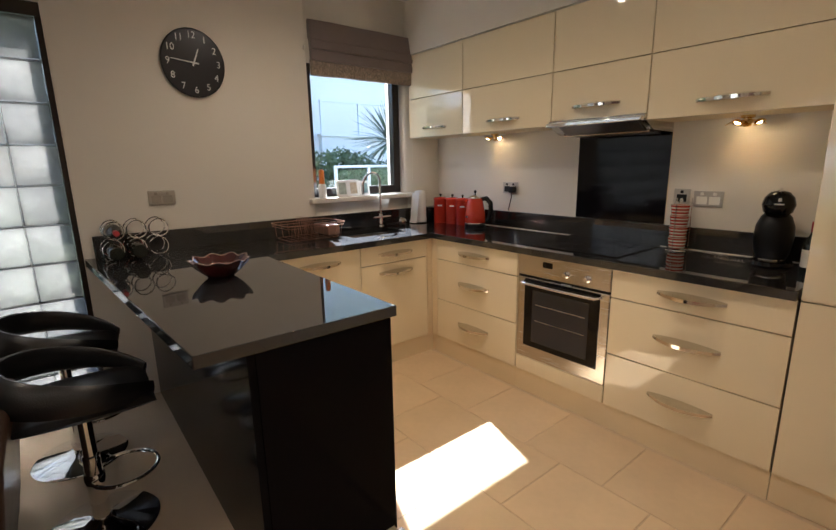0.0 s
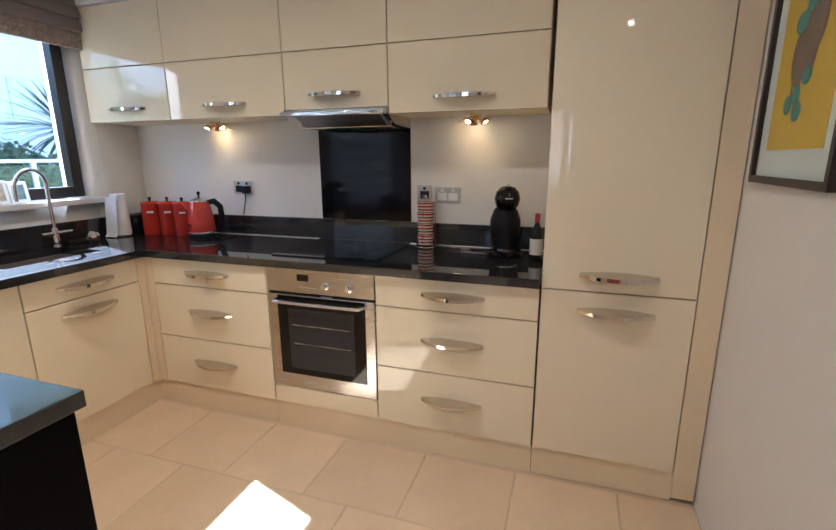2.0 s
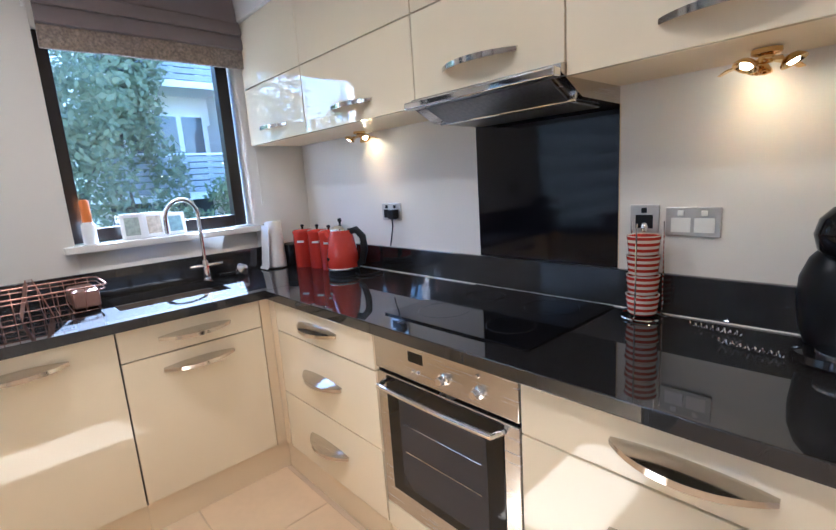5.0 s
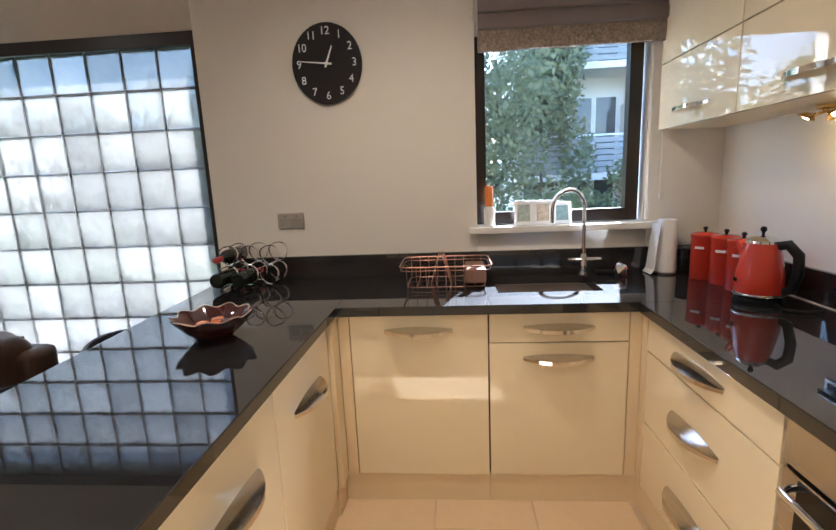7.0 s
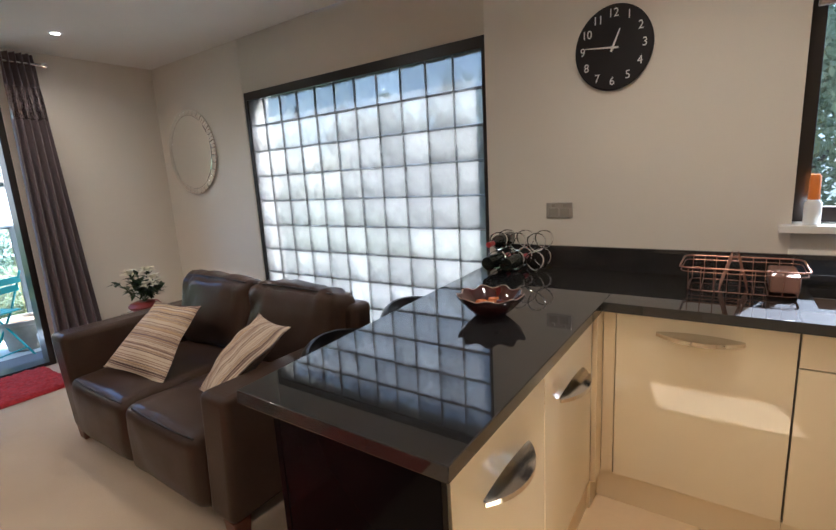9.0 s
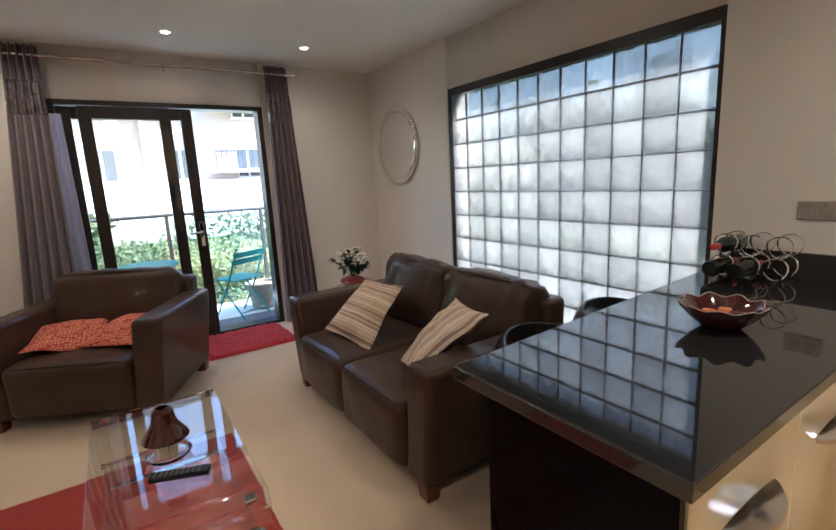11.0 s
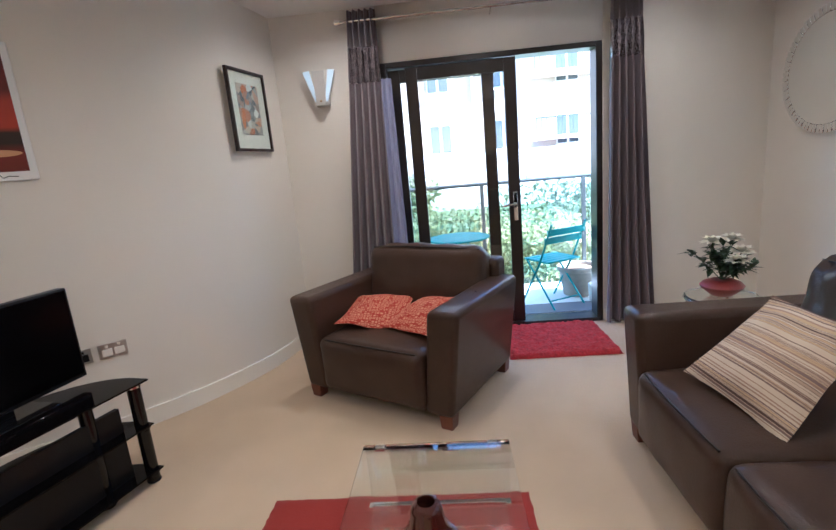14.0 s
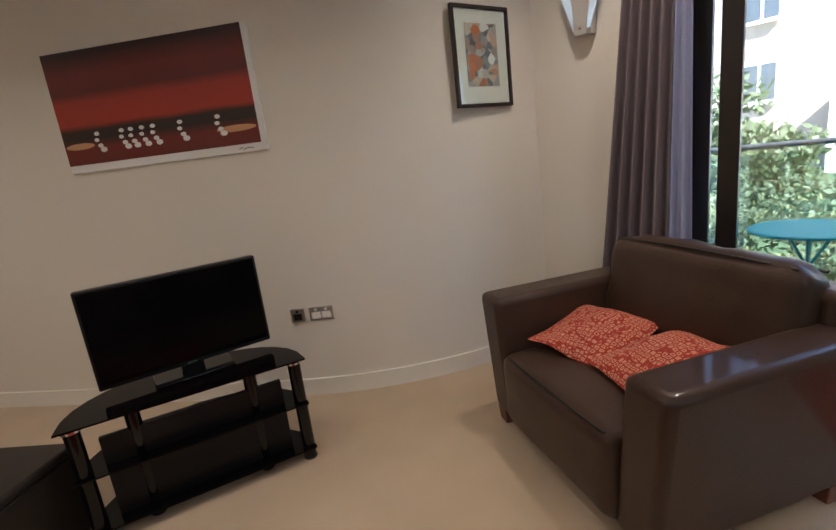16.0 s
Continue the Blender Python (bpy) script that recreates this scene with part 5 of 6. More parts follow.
def leather_seat(m, name, label, category, wb, wt, depth, seats, arm=0.18, back_h=0.86, arm_h=0.67, seat_h=0.43):
    """Front towards -y, centred, on the floor. wb, wt: width over the arms below and on top."""
    s = thing(name, m, label, category, "leather seats")
    f, b = -depth / 2, depth / 2
    for x in (-1, 1):
        for y in (f + 0.06, b - 0.07):
            part("foot", hexa((x * (wb / 2 - 0.05) - 0.035, x * (wb / 2 - 0.05) + 0.035, y - 0.035, y + 0.035), (x * (wb / 2 - 0.05) - 0.042, x * (wb / 2 - 0.05) + 0.042, y - 0.042, y + 0.042), 0, 0.085, 0.004, 1), FOOT_WOOD, s, "reddish wooden block foot")
    part("base", hexa((-wb / 2 + arm - 0.03, wb / 2 - arm + 0.03, f + 0.03, b - 0.05), (-wb / 2 + arm - 0.03, wb / 2 - arm + 0.03, f + 0.025, b - 0.05), 0.08, 0.23, 0.012), LEATHER, s)
    for x in (-1, 1):
        bo = sorted((x * wb / 2, x * (wb / 2 - arm)))
        to = sorted((x * wt / 2, x * (wt / 2 - arm - 0.01)))
        a = part("arm", hexa((*bo, f + 0.01, b - 0.02), (*to, f - 0.0, b - 0.02), 0.075, arm_h, 0.035, 5), LEATHER, s)
        seam([(x * (wt / 2 - 0.012), f + 0.03, arm_h - 0.028), (x * (wt / 2 - 0.012), b - 0.06, arm_h - 0.028)], a, 0.0035)
        seam([(x * (wt / 2 - 0.01), f + 0.42, arm_h - 0.03), (x * (wt / 2 - arm / 2), f + 0.42, arm_h + 0.0005), (x * (wt / 2 - arm), f + 0.42, arm_h - 0.025)], a, 0.003)
    part("back", hexa((-wb / 2 + 0.03, wb / 2 - 0.03, b - 0.16, b - 0.0), (-wt / 2 + 0.10, wt / 2 - 0.10, b - 0.12, b + 0.03), 0.085, back_h - 0.06, 0.035, 5), LEATHER, s)
    inner = wb - 2 * arm + 0.05
    w1 = inner / seats
    wide = (wt - 2 * arm + 0.06) / seats
    sd, top = depth - 0.20, seat_h + 0.01
    for k in range(seats):
        cx = -inner / 2 + w1 * (k + 0.5)
        yf = f - 0.02
        c = part("seat_cushion", rbox(w1 - 0.004, sd, top - 0.09, 0.055, crown=0.018, wrinkle=0.007, seed=k + 3), LEATHER, s, at=pose(cx, yf + sd / 2, (top + 0.09) / 2), smooth=180)
        seam([(cx - w1 / 2 + 0.045, yf + 0.022, top - 0.012), (cx - w1 / 4, yf + 0.014, top - 0.010), (cx, yf + 0.010, top - 0.008), (cx + w1 / 4, yf + 0.014, top - 0.010), (cx + w1 / 2 - 0.045, yf + 0.022, top - 0.012)], c, 0.0045)
        seams = c.children[0]
        seams.matrix_basis = pose(-cx, -(yf + sd / 2), -(top + 0.09) / 2)
        cw = cx * wide / w1
        bh = back_h - seat_h + 0.04
        bc = part("back_cushion", rbox(wide - 0.012, 0.21, bh, 0.075, crown=0.026, wrinkle=0.016 if seats == 1 else 0.028, seed=k * 7 + 9, folds=0.006 if seats == 1 else 0.024), LEATHER, s,
                  at=pose(cw, b - 0.215, seat_h - 0.015, -13) @ pose(0, 0, bh / 2), smooth=180)
        for yy in (-0.083, 0.083):
            ln = wide / 2 - 0.04
            seam([(x * ln, yy - math.copysign(0.012 * x * x, yy), bh / 2 - 0.014 + 0.010 * (1 - x * x)) for x in (-1, -0.8, -0.5, -0.2, 0.1, 0.4, 0.7, 0.9, 1)], bc, 0.0055)
    return s


CH = pose(-5.405, -2.82, 0, 0, 0, 61.3)
leather_seat(CH, "armchair", "wide brown leather armchair with flared arms", "armchair", 1.08, 1.23, 0.90, 1, arm_h=0.685)
SO = pose(-3.875, -1.19, 0)
leather_seat(SO, "sofa", "brown leather two-seat sofa with flared arms", "sofa", 1.64, 1.80, 0.97, 2)


# scatter cushions
def patterned(name, kind_, dark, light):
    m = bpy.data.materials.new(name)
    m.use_nodes = True
    n, l = m.node_tree.nodes, m.node_tree.links
    c, r = n.new("ShaderNodeTexCoord"), n.new("ShaderNodeValToRGB")
    if kind_ == "stripes":
        w = n.new("ShaderNodeTexNoise")
        mp = n.new("ShaderNodeMapping")
        mp.inputs["Scale"].default_value = (0.0, 30.0, 0.0)
        l.new(c.outputs["Object"], mp.inputs[0]), l.new(mp.outputs[0], w.inputs["Vector"])
        w.inputs["Scale"].default_value, w.inputs["Detail"].default_value = 1.3, 2.0
        l.new(w.outputs["Fac"], r.inputs[0])
        r.color_ramp.interpolation = "CONSTANT"
        cols = dark
        while len(r.color_ramp.elements) < len(cols):
            r.color_ramp.elements.new(0.5)
        for e1, (p1, c1) in zip(r.color_ramp.elements, cols):
            e1.position, e1.color = p1, (*c1, 1)
    else:
        w = n.new("ShaderNodeTexVoronoi")
        w.feature = "DISTANCE_TO_EDGE"
        w.inputs["Scale"].default_value, w.inputs["Randomness"].default_value = 46.0, 0.45
        l.new(c.outputs["Object"], w.inputs["Vector"]), l.new(w.outputs["Distance"], r.inputs[0])
        r.color_ramp.elements[0].position, r.color_ramp.elements[0].color = 0.10, (*dark, 1)
        r.color_ramp.elements[1].position, r.color_ramp.elements[1].color = 0.16, (*light, 1)
        e1 = r.color_ramp.elements.new(0.30)
        e1.color = (*light, 1)
        e1 = r.color_ramp.elements.new(0.36)
        e1.color = (*dark, 1)
    l.new(r.outputs[0], n["Principled BSDF"].inputs["Base Color"])
    n["Principled BSDF"].inputs["Roughness"].default_value = 0.85
    nz, b = n.new("ShaderNodeTexNoise"), n.new("ShaderNodeBump")
    nz.inputs["Scale"].default_value, b.inputs["Strength"].default_value, b.inputs["Distance"].default_value = 300, 0.3, 0.005
    l.new(nz.outputs["Fac"], b.inputs["Height"]), l.new(b.outputs[0], n["Principled BSDF"].inputs["Normal"])
    return m


STRIPES = patterned("striped_cloth", "stripes", [(0.0, (0.10, 0.06, 0.05)), (0.36, (0.48, 0.36, 0.26)), (0.43, (0.20, 0.13, 0.11)), (0.47, (0.62, 0.52, 0.40)), (0.52, (0.36, 0.24, 0.18)), (0.56, (0.55, 0.40, 0.24)), (0.62, (0.24, 0.17, 0.15)), (0.67, (0.60, 0.50, 0.40))], None)
FLORAL = patterned("floral_cloth", "floral", (0.33, 0.026, 0.012), (0.58, 0.25, 0.15))


def pillow(m, size, h, mat, label, group, seed):
    """A loose cushion: sides drawn in between pointed corners, a sagging middle and soft creases."""
    p = thing("cushion", m, label, "cushion", group)
    half = size / 2

    def soft(x, y, z):
        u, v = x / half, y / half
        e = (1 - u * u) * (1 - v * v)
        lift = 0.016 * noise.noise(Vector((u * 1.7 + seed, v * 1.7, seed * 0.3))) + 0.010 * noise.noise(Vector((u * 4 + seed, v * 4, 2))) * e
        return Vector((x * (1.03 - 0.085 * (1 - v * v)), y * (1.03 - 0.085 * (1 - u * u)), z + lift + 0.02 * u * v))

    bm = pad(size, size, h, 24, 2.6, 0.55, seed, 0.008)
    for v in bm.verts:
        v.co = soft(*v.co)
    part("cover", bm, mat, p)
    rim = [(-1 + k / 6, -1) for k in range(12)] + [(1, -1 + k / 6) for k in range(12)] + [(1 - k / 6, 1) for k in range(12)] + [(-1, 1 - k / 6) for k in range(12)]
    part("piping", tube([soft(x * half, y * half, h / 2) for x, y in rim], 0.0028, 5, True), mat, p)
    return p


pillow(CH @ pose(-0.20, -0.06, 0.455, 12, 4, 18), 0.42, 0.12, FLORAL, "red floral cushion on the armchair", "red cushions", 2)
pillow(CH @ pose(0.19, -0.04, 0.47, 16, -6, -12), 0.42, 0.12, FLORAL, "red floral cushion on the armchair", "red cushions", 5)


def leaning(centre, x, y, h=0.13):
    """The pose of a cushion with its middle at centre and its sides along x and y."""
    x = Vector(x).normalized()
    z = x.cross(Vector(y)).normalized()
    m = Matrix((x, z.cross(x), z)).transposed().to_4x4()
    return Matrix.Translation(centre) @ m @ Matrix.Translation((0, 0, -h / 2))


pillow(leaning((-4.17, -1.35, 0.625), (0.99, 0.13, -0.05), (-0.03, 0.695, 0.718)), 0.45, 0.13, STRIPES, "brown and cream striped cushion on the sofa", "striped cushions", 7)
pillow(leaning((-3.335, -1.36, 0.665), (0.222, 0.764, 0.606), (-0.919, 0.372, -0.132)), 0.45, 0.13, STRIPES, "brown and cream striped cushion against the sofa arm", "striped cushions", 11)

# ---- rugs ----
def rug(name, x0, x1, y0, y1, mat, label, shag=0.0, h=0.014):
    bm = bmesh.new()
    nx, ny = int((x1 - x0) / 0.02), int((y1 - y0) / 0.02)
    g = [[bm.verts.new((x0 + (x1 - x0) * i / nx + 0.006 * noise.noise(Vector((j * 0.9, i * 0.7, 2))), y0 + (y1 - y0) * j / ny + 0.006 * noise.noise(Vector((i * 0.9, j * 0.7, 4))),
                        0.003 if i in (0, nx) or j in (0, ny) else h + shag * noise.noise(Vector((i * 0.8, j * 0.8, 0))))) for j in range(ny + 1)] for i in range(nx + 1)]
    for i in range(nx):
        for j in range(ny):
            bm.faces.new((g[i][j], g[i + 1][j], g[i + 1][j + 1], g[i][j + 1]))
    return single(name, bm, mat, label, "rug", smooth=80)


RUG = material("red_rug_pile", (0.26, 0.022, 0.013), 0.95, grain=0.25, scale=160, stain=0.14, stain_scale=4, bump=0.5, bump_scale=200, sheen=0.05)
SHAG = material("red_shag_pile", (0.36, 0.018, 0.020), 0.95, grain=0.75, scale=48, stain=0.35, stain_scale=16, bump=1.0, bump_scale=60, sheen=0.05)
rug("rug", -4.29, -2.65, -3.37, -2.24, RUG, "flat red rug under the glass coffee table", 0.001, 0.012)
rug("door_mat", -6.33, -5.655, -2.13, -1.33, SHAG, "shaggy red mat in front of the balcony door", 0.02, 0.03)

# ---- glass coffee table ----
TABLE_GLASS = glass("clear_table_glass", (0.93, 0.98, 0.97), 0.0, 1.75)
table = thing("coffee_table", pose(-3.555, -2.61, 0.012), "clear bent-glass coffee table with chrome bars", "coffee table")
L2, W2, TT = 0.535, 0.27, 0.407
outer = [(-L2, 0.0)] + [(-L2 + 0.05 - 0.05 * math.cos(a), TT - 0.05 + 0.05 * math.sin(a)) for a in (math.pi / 2 * k / 6 for k in range(7))] + [(L2 - 0.05 + 0.05 * math.sin(a), TT - 0.05 + 0.05 * math.cos(a)) for a in (math.pi / 2 * k / 6 for k in range(7))] + [(L2, 0.0)]
inn = [(x * (L2 - 0.012) / L2, z if z == 0 else z - 0.012) for x, z in outer]
bm = bmesh.new()
rings = [[bm.verts.new((x, y, z)) for (x, z), y in ((o, -W2), (o, W2), (i, W2), (i, -W2))] for o, i in zip(outer, inn)]
ring_faces(bm, rings)
tg = part("bent_glass", bm, TABLE_GLASS, table, "clear bent glass sheet", smooth=50)
tg.visible_shadow = False
sg = part("lower_shelf", box(-0.42, 0.42, -W2 + 0.03, W2 - 0.03, 0.20, 0.21, 0.002), TABLE_GLASS, table, "clear glass lower shelf")
sg.visible_shadow = False
for x in (-0.43, 0.43):
    part("chrome_bar", box(x - 0.014, x + 0.014, -W2 + 0.01, W2 - 0.01, 0.186, 0.199, 0.003), CHROME, table)
part("chrome_bar", box(-0.21, -0.18, -0.22, 0.22, 0.186, 0.199, 0.003), CHROME, table)
for y in (-0.21, 0.21):
    part("clip", box(-L2 + 0.013, -L2 + 0.05, y - 0.02, y + 0.02, TT - 0.03, TT - 0.0135, 0.003), CHROME, table)
    part("clip", box(L2 - 0.05, L2 - 0.013, y - 0.02, y + 0.02, TT - 0.03, TT - 0.0135, 0.003), CHROME, table)

BROWN_GLASS = material("dark_red_glass", (0.055, 0.010, 0.007), 0.05, spec=0.7, coat=0.5)
tl = thing("candle_lamp", pose(-3.49, -2.605, 0.42), "dark red glass candle lamp shaped like a mushroom", "candle lamp")
part("dish", lathe([(0.05, 0.0), (0.075, 0.006), (0.085, 0.02), (0.082, 0.022), (0.06, 0.01), (0.002, 0.008)], 32), glass("clear_glass", (1, 1, 1), 0.0), tl, "clear glass dish")
part("candle", lathe([(0.036, 0.011), (0.037, 0.05), (0.033, 0.07), (0.003, 0.07)], 20), material("candle_wax", (0.70, 0.62, 0.48), 0.5), tl)
part("shade", lathe([(0.085, 0.085), (0.083, 0.095), (0.062, 0.125), (0.045, 0.155), (0.040, 0.19), (0.034, 0.205), (0.022, 0.212), (0.021, 0.208), (0.034, 0.19), (0.04, 0.155), (0.058, 0.12), (0.08, 0.088)], 32), BROWN_GLASS, tl, "dark red glass shade")
for a in (0, 120, 240):
    part("holder_wire", tube([(0.06 * math.cos(radians(a)), 0.06 * math.sin(radians(a)), 0.012), (0.058 * math.cos(radians(a)), 0.058 * math.sin(radians(a)), 0.122)], 0.002, 5), CHROME, tl)
rem = thing("remote_control", pose(-3.315, -2.585, 0.4205, 0, 0, 68), "black remote control on the coffee table", "remote control")
part("body", box(-0.105, 0.105, -0.024, 0.024, 0.0, 0.02, 0.006, 3), BLACK_MATT, rem)
for i in range(9):
    for j in range(3):
        part("button", box(-0.085 + 0.019 * i - 0.005, -0.085 + 0.019 * i + 0.005, -0.013 + 0.013 * j - 0.004, -0.013 + 0.013 * j + 0.004, 0.019, 0.022), material("button_grey", (0.12, 0.12, 0.12), 0.5) if i + j == 0 else bpy.data.materials["button_grey"], rem)
# ---- side table with flowers ----
stb = thing("side_table", pose(-5.31, -0.885, 0), "round glass side table with chrome legs", "side table")
tp = part("glass_top", lathe([(0.19, 0.494), (0.2, 0.496), (0.2, 0.502), (0.19, 0.504), (0.002, 0.504)], 40), TABLE_GLASS, stb)
tp.visible_shadow = False
part("rim", tube([(0.2 * math.cos(a), 0.2 * math.sin(a), 0.488) for a in (2 * math.pi * k / 40 for k in range(40))], 0.006, 8, True), CHROME, stb)
for a in (20, 140, 260):
    part("leg", rod((0.19 * math.cos(radians(a)), 0.19 * math.sin(radians(a)), 0), (0.19 * math.cos(radians(a)), 0.19 * math.sin(radians(a)), 0.488), 0.008, 10), CHROME, stb)
vase = thing("flower_bowl", pose(-5.31, -0.885, 0.505), "low red bowl with white artificial roses", "flowers")
part("bowl", lathe([(0.045, 0), (0.06, 0.006), (0.11, 0.05), (0.118, 0.065), (0.10, 0.085), (0.06, 0.10), (0.05, 0.10)], 32), material("red_ceramic", (0.24, 0.03, 0.025), 0.4, stain=0.1), vase)
LEAF = material("dark_leaf", (0.022, 0.050, 0.018), 0.5, grain=0.4, scale=20, random_tone=0.2)
PETAL = material("white_petal", (0.74, 0.70, 0.57), 0.7, grain=0.05, scale=60)
rnd = random.Random(4)


def leaf_shape(bm, at, d, up, l, w):
    """One folded leaf from at, along d."""
    d = d.normalized()
    s = d.cross(up).normalized()
    n = s.cross(d)
    a, t = bm.verts.new(at), bm.verts.new(at + d * l - n * l * 0.12)
    m1_, m2_ = bm.verts.new(at + d * l * 0.45 + s * w + n * w * 0.3), bm.verts.new(at + d * l * 0.45 - s * w + n * w * 0.3)
    c_ = bm.verts.new(at + d * l * 0.5)
    bm.faces.new((a, m1_, c_)), bm.faces.new((m1_, t, c_)), bm.faces.new((a, c_, m2_)), bm.faces.new((c_, t, m2_))


for k in range(9):
    a, el = k * 2.4, radians(25 + 50 * rnd.random())
    d = Vector((math.cos(a) * math.cos(el), math.sin(a) * math.cos(el), math.sin(el)))
    ln = 0.15 + 0.10 * rnd.random()
    stem = part("stem", tube([(0, 0, 0.09), tuple(Vector((0, 0, 0.09)) + d * ln * 0.6 + Vector((0, 0, 0.03))), tuple(Vector((0, 0, 0.09)) + d * ln + Vector((0, 0, 0.05)))], 0.003, 5), LEAF, vase)
    bm = bmesh.new()
    for q in range(18):
        p0 = Vector((0, 0, 0.09)) + d * ln * (0.25 + 0.75 * rnd.random()) + Vector((0, 0, 0.03))
        dd = Vector((rnd.uniform(-1, 1), rnd.uniform(-1, 1), rnd.uniform(-0.5, 0.7)))
        leaf_shape(bm, p0, dd, Vector((0, 0, 1)), 0.065 + 0.03 * rnd.random(), 0.02)
    part("leaves", bm, LEAF, stem, smooth=0)
    if k < 4:
        c = Vector((0, 0, 0.09)) + d * ln + Vector((0, 0, 0.06))
        bm = bmesh.new()
        for ring_n, rr, tilt in ((3, 0.026, 80), (5, 0.042, 60), (8, 0.060, 38), (9, 0.066, 10)):
            for q in range(ring_n):
                aa = 2 * math.pi * q / ring_n + ring_n
                leaf_shape(bm, c + Vector((0, 0, -0.012)), Vector((math.cos(aa) * math.cos(radians(tilt)), math.sin(aa) * math.cos(radians(tilt)), math.sin(radians(tilt)))), Vector((0, 0, 1)), rr + 0.012, 0.026)
        part("rose", bm, PETAL, stem, "white rose", smooth=60)

# ---- bar stools ----
VINYL = material("black_vinyl", (0.013, 0.013, 0.014), 0.3, spec=0.5, stain=0.1, bump=0.08, bump_scale=160, rough_var=0.06)


def bar_stool(m):
    s = thing("bar_stool", m, "black padded bar stool with a ring back and chrome stem", "bar stool", "bar stools")
    part("base", lathe([(0.195, 0), (0.2, 0.006), (0.19, 0.014), (0.06, 0.032), (0.035, 0.05)], 48), CHROME, s, "polished round chrome base")
    part("stem", lathe([(0.030, 0.045), (0.030, 0.32), (0.024, 0.325), (0.024, 0.52)], 24), CHROME, s)
    part("foot_ring", tube([(0.12 * math.cos(a), -0.10 + 0.12 * math.sin(a), 0.22) for a in (2 * math.pi * k / 28 for k in range(28))], 0.008, 8, True), CHROME, s)
    part("foot_ring_collar", lathe([(0.036, 0.20), (0.036, 0.24), (0.033, 0.244)], 20), CHROME, s)
    part("seat", pad(0.41, 0.42, 0.10, 20, 2.4, 0.3, 1, 0.0), VINYL, s, at=pose(0, -0.02, 0.515))
    pts, rad = [], []
    for k in range(37):
        u = k / 36 * 2 - 1
        a = math.pi / 2 + u * radians(150)
        pts.append(((0.235 - 0.015 * u * u) * math.cos(a), (0.235 + 0.03 * u * u) * math.sin(a), 0.695 - 0.115 * abs(u) ** 1.8))
        rad.append(0.009 + 0.014 * (1 - u * u))
    part("back_rest", tube(pts, rad, 14, flat=2.9), VINYL, s, "padded wrap-around back")
    return s


stool = bar_stool(pose(-2.84, -0.50, 0, 0, 0, 82))
copy_thing(stool, pose(-2.80, -1.12, 0, 0, 0, 88))

# ---- ceiling downlights ----
LED = glow("downlight_glow", (1.0, 0.93, 0.82), 12)
first = None
# the unseen added lamps at the south end get the same fitting
for x, y, watts in DOWNLIGHTS:
    if first is None:
        first = thing("ceiling_downlight", pose(x, y, CEIL), "small white recessed ceiling downlight, switched on", "downlight", "ceiling downlights")
        part("bezel", lathe([(0.030, -0.001), (0.044, -0.001), (0.044, -0.004), (0.030, -0.008)], 24, caps=False), WHITE, first)
        part("lens", lathe([(0.029, -0.003), (0.028, -0.005), (0.002, -0.006)], 20), LED, first)
    else:
        copy_thing(first, pose(x, y, CEIL))

# ---- balcony ----
DECK = material("pale_paving", (0.70, 0.69, 0.66), 0.8, grain=0.08, scale=60, stain=0.12, stain_scale=2)
structure("balcony_drain", box(-6.93, -6.645, -4.6, 0.4, -0.009, 0.002, 0.002), material("drain_grating", (0.12, 0.12, 0.13), 0.6, grain=0.2, scale=50), "dark grey grating strip outside the balcony door", "grating")
structure("balcony_floor", box(-7.75, -6.645, -4.6, 0.4, -0.16, -0.01), DECK, "pale paved balcony floor outside the door", "balcony")
RAIL = material("grey_rail", (0.10, 0.11, 0.11), 0.4, metal=0.6)
bal = thing("balcony_railing", pose(-7.5, -2.0, -0.01), "glass balcony railing with slim dark posts", "railing")
part("handrail", rod((0, -2.6, 1.20), (0, 2.4, 1.20), 0.02, 10), RAIL, bal)
for y in (-2.6, -1.30, -0.13, 0.93, 2.4):
    part("post", box(-0.02, 0.02, y - 0.02, y + 0.02, 0, 1.19, 0.003), RAIL, bal)
for y0, y1 in ((-2.56, -1.34), (-1.26, -0.17), (-0.09, 0.89), (0.97, 2.36)):
    pg = part("glass_panel", box(-0.005, 0.005, y0, y1, 0.08, 1.15), BALUSTRADE_GLASS, bal)
    pg.visible_shadow = False
TEAL_PAINT = material("teal_paint", (0.015, 0.25, 0.24), 0.4, stain=0.1)


def folding_chair(m):
    c = thing("folding_chair", m, "teal slatted folding garden chair on the balcony", "chair")
    for x in (-0.2, 0.2):
        part("leg", tube([(x, -0.22, 0), (x, 0.06, 0.44), (x, 0.24, 0.82)], 0.010, 6), TEAL_PAINT, c)
        part("leg", tube([(x * 0.9, 0.24, 0), (x * 0.9, -0.17, 0.45)], 0.010, 6), TEAL_PAINT, c)
    for k in range(5):
        part("seat_slat", box(-0.2, 0.2, -0.18 + 0.072 * k, -0.12 + 0.072 * k, 0.445, 0.46, 0.003), TEAL_PAINT, c)
    for z, y in ((0.66, 0.165), (0.74, 0.205)):
        part("back_slat", box(-0.22, 0.22, y - 0.008, y + 0.008, z - 0.03, z + 0.03, 0.004), TEAL_PAINT, c)
    part("stretcher", rod((-0.18, 0.17, 0.08), (0.18, 0.17, 0.08), 0.007, 6), TEAL_PAINT, c)
    return c


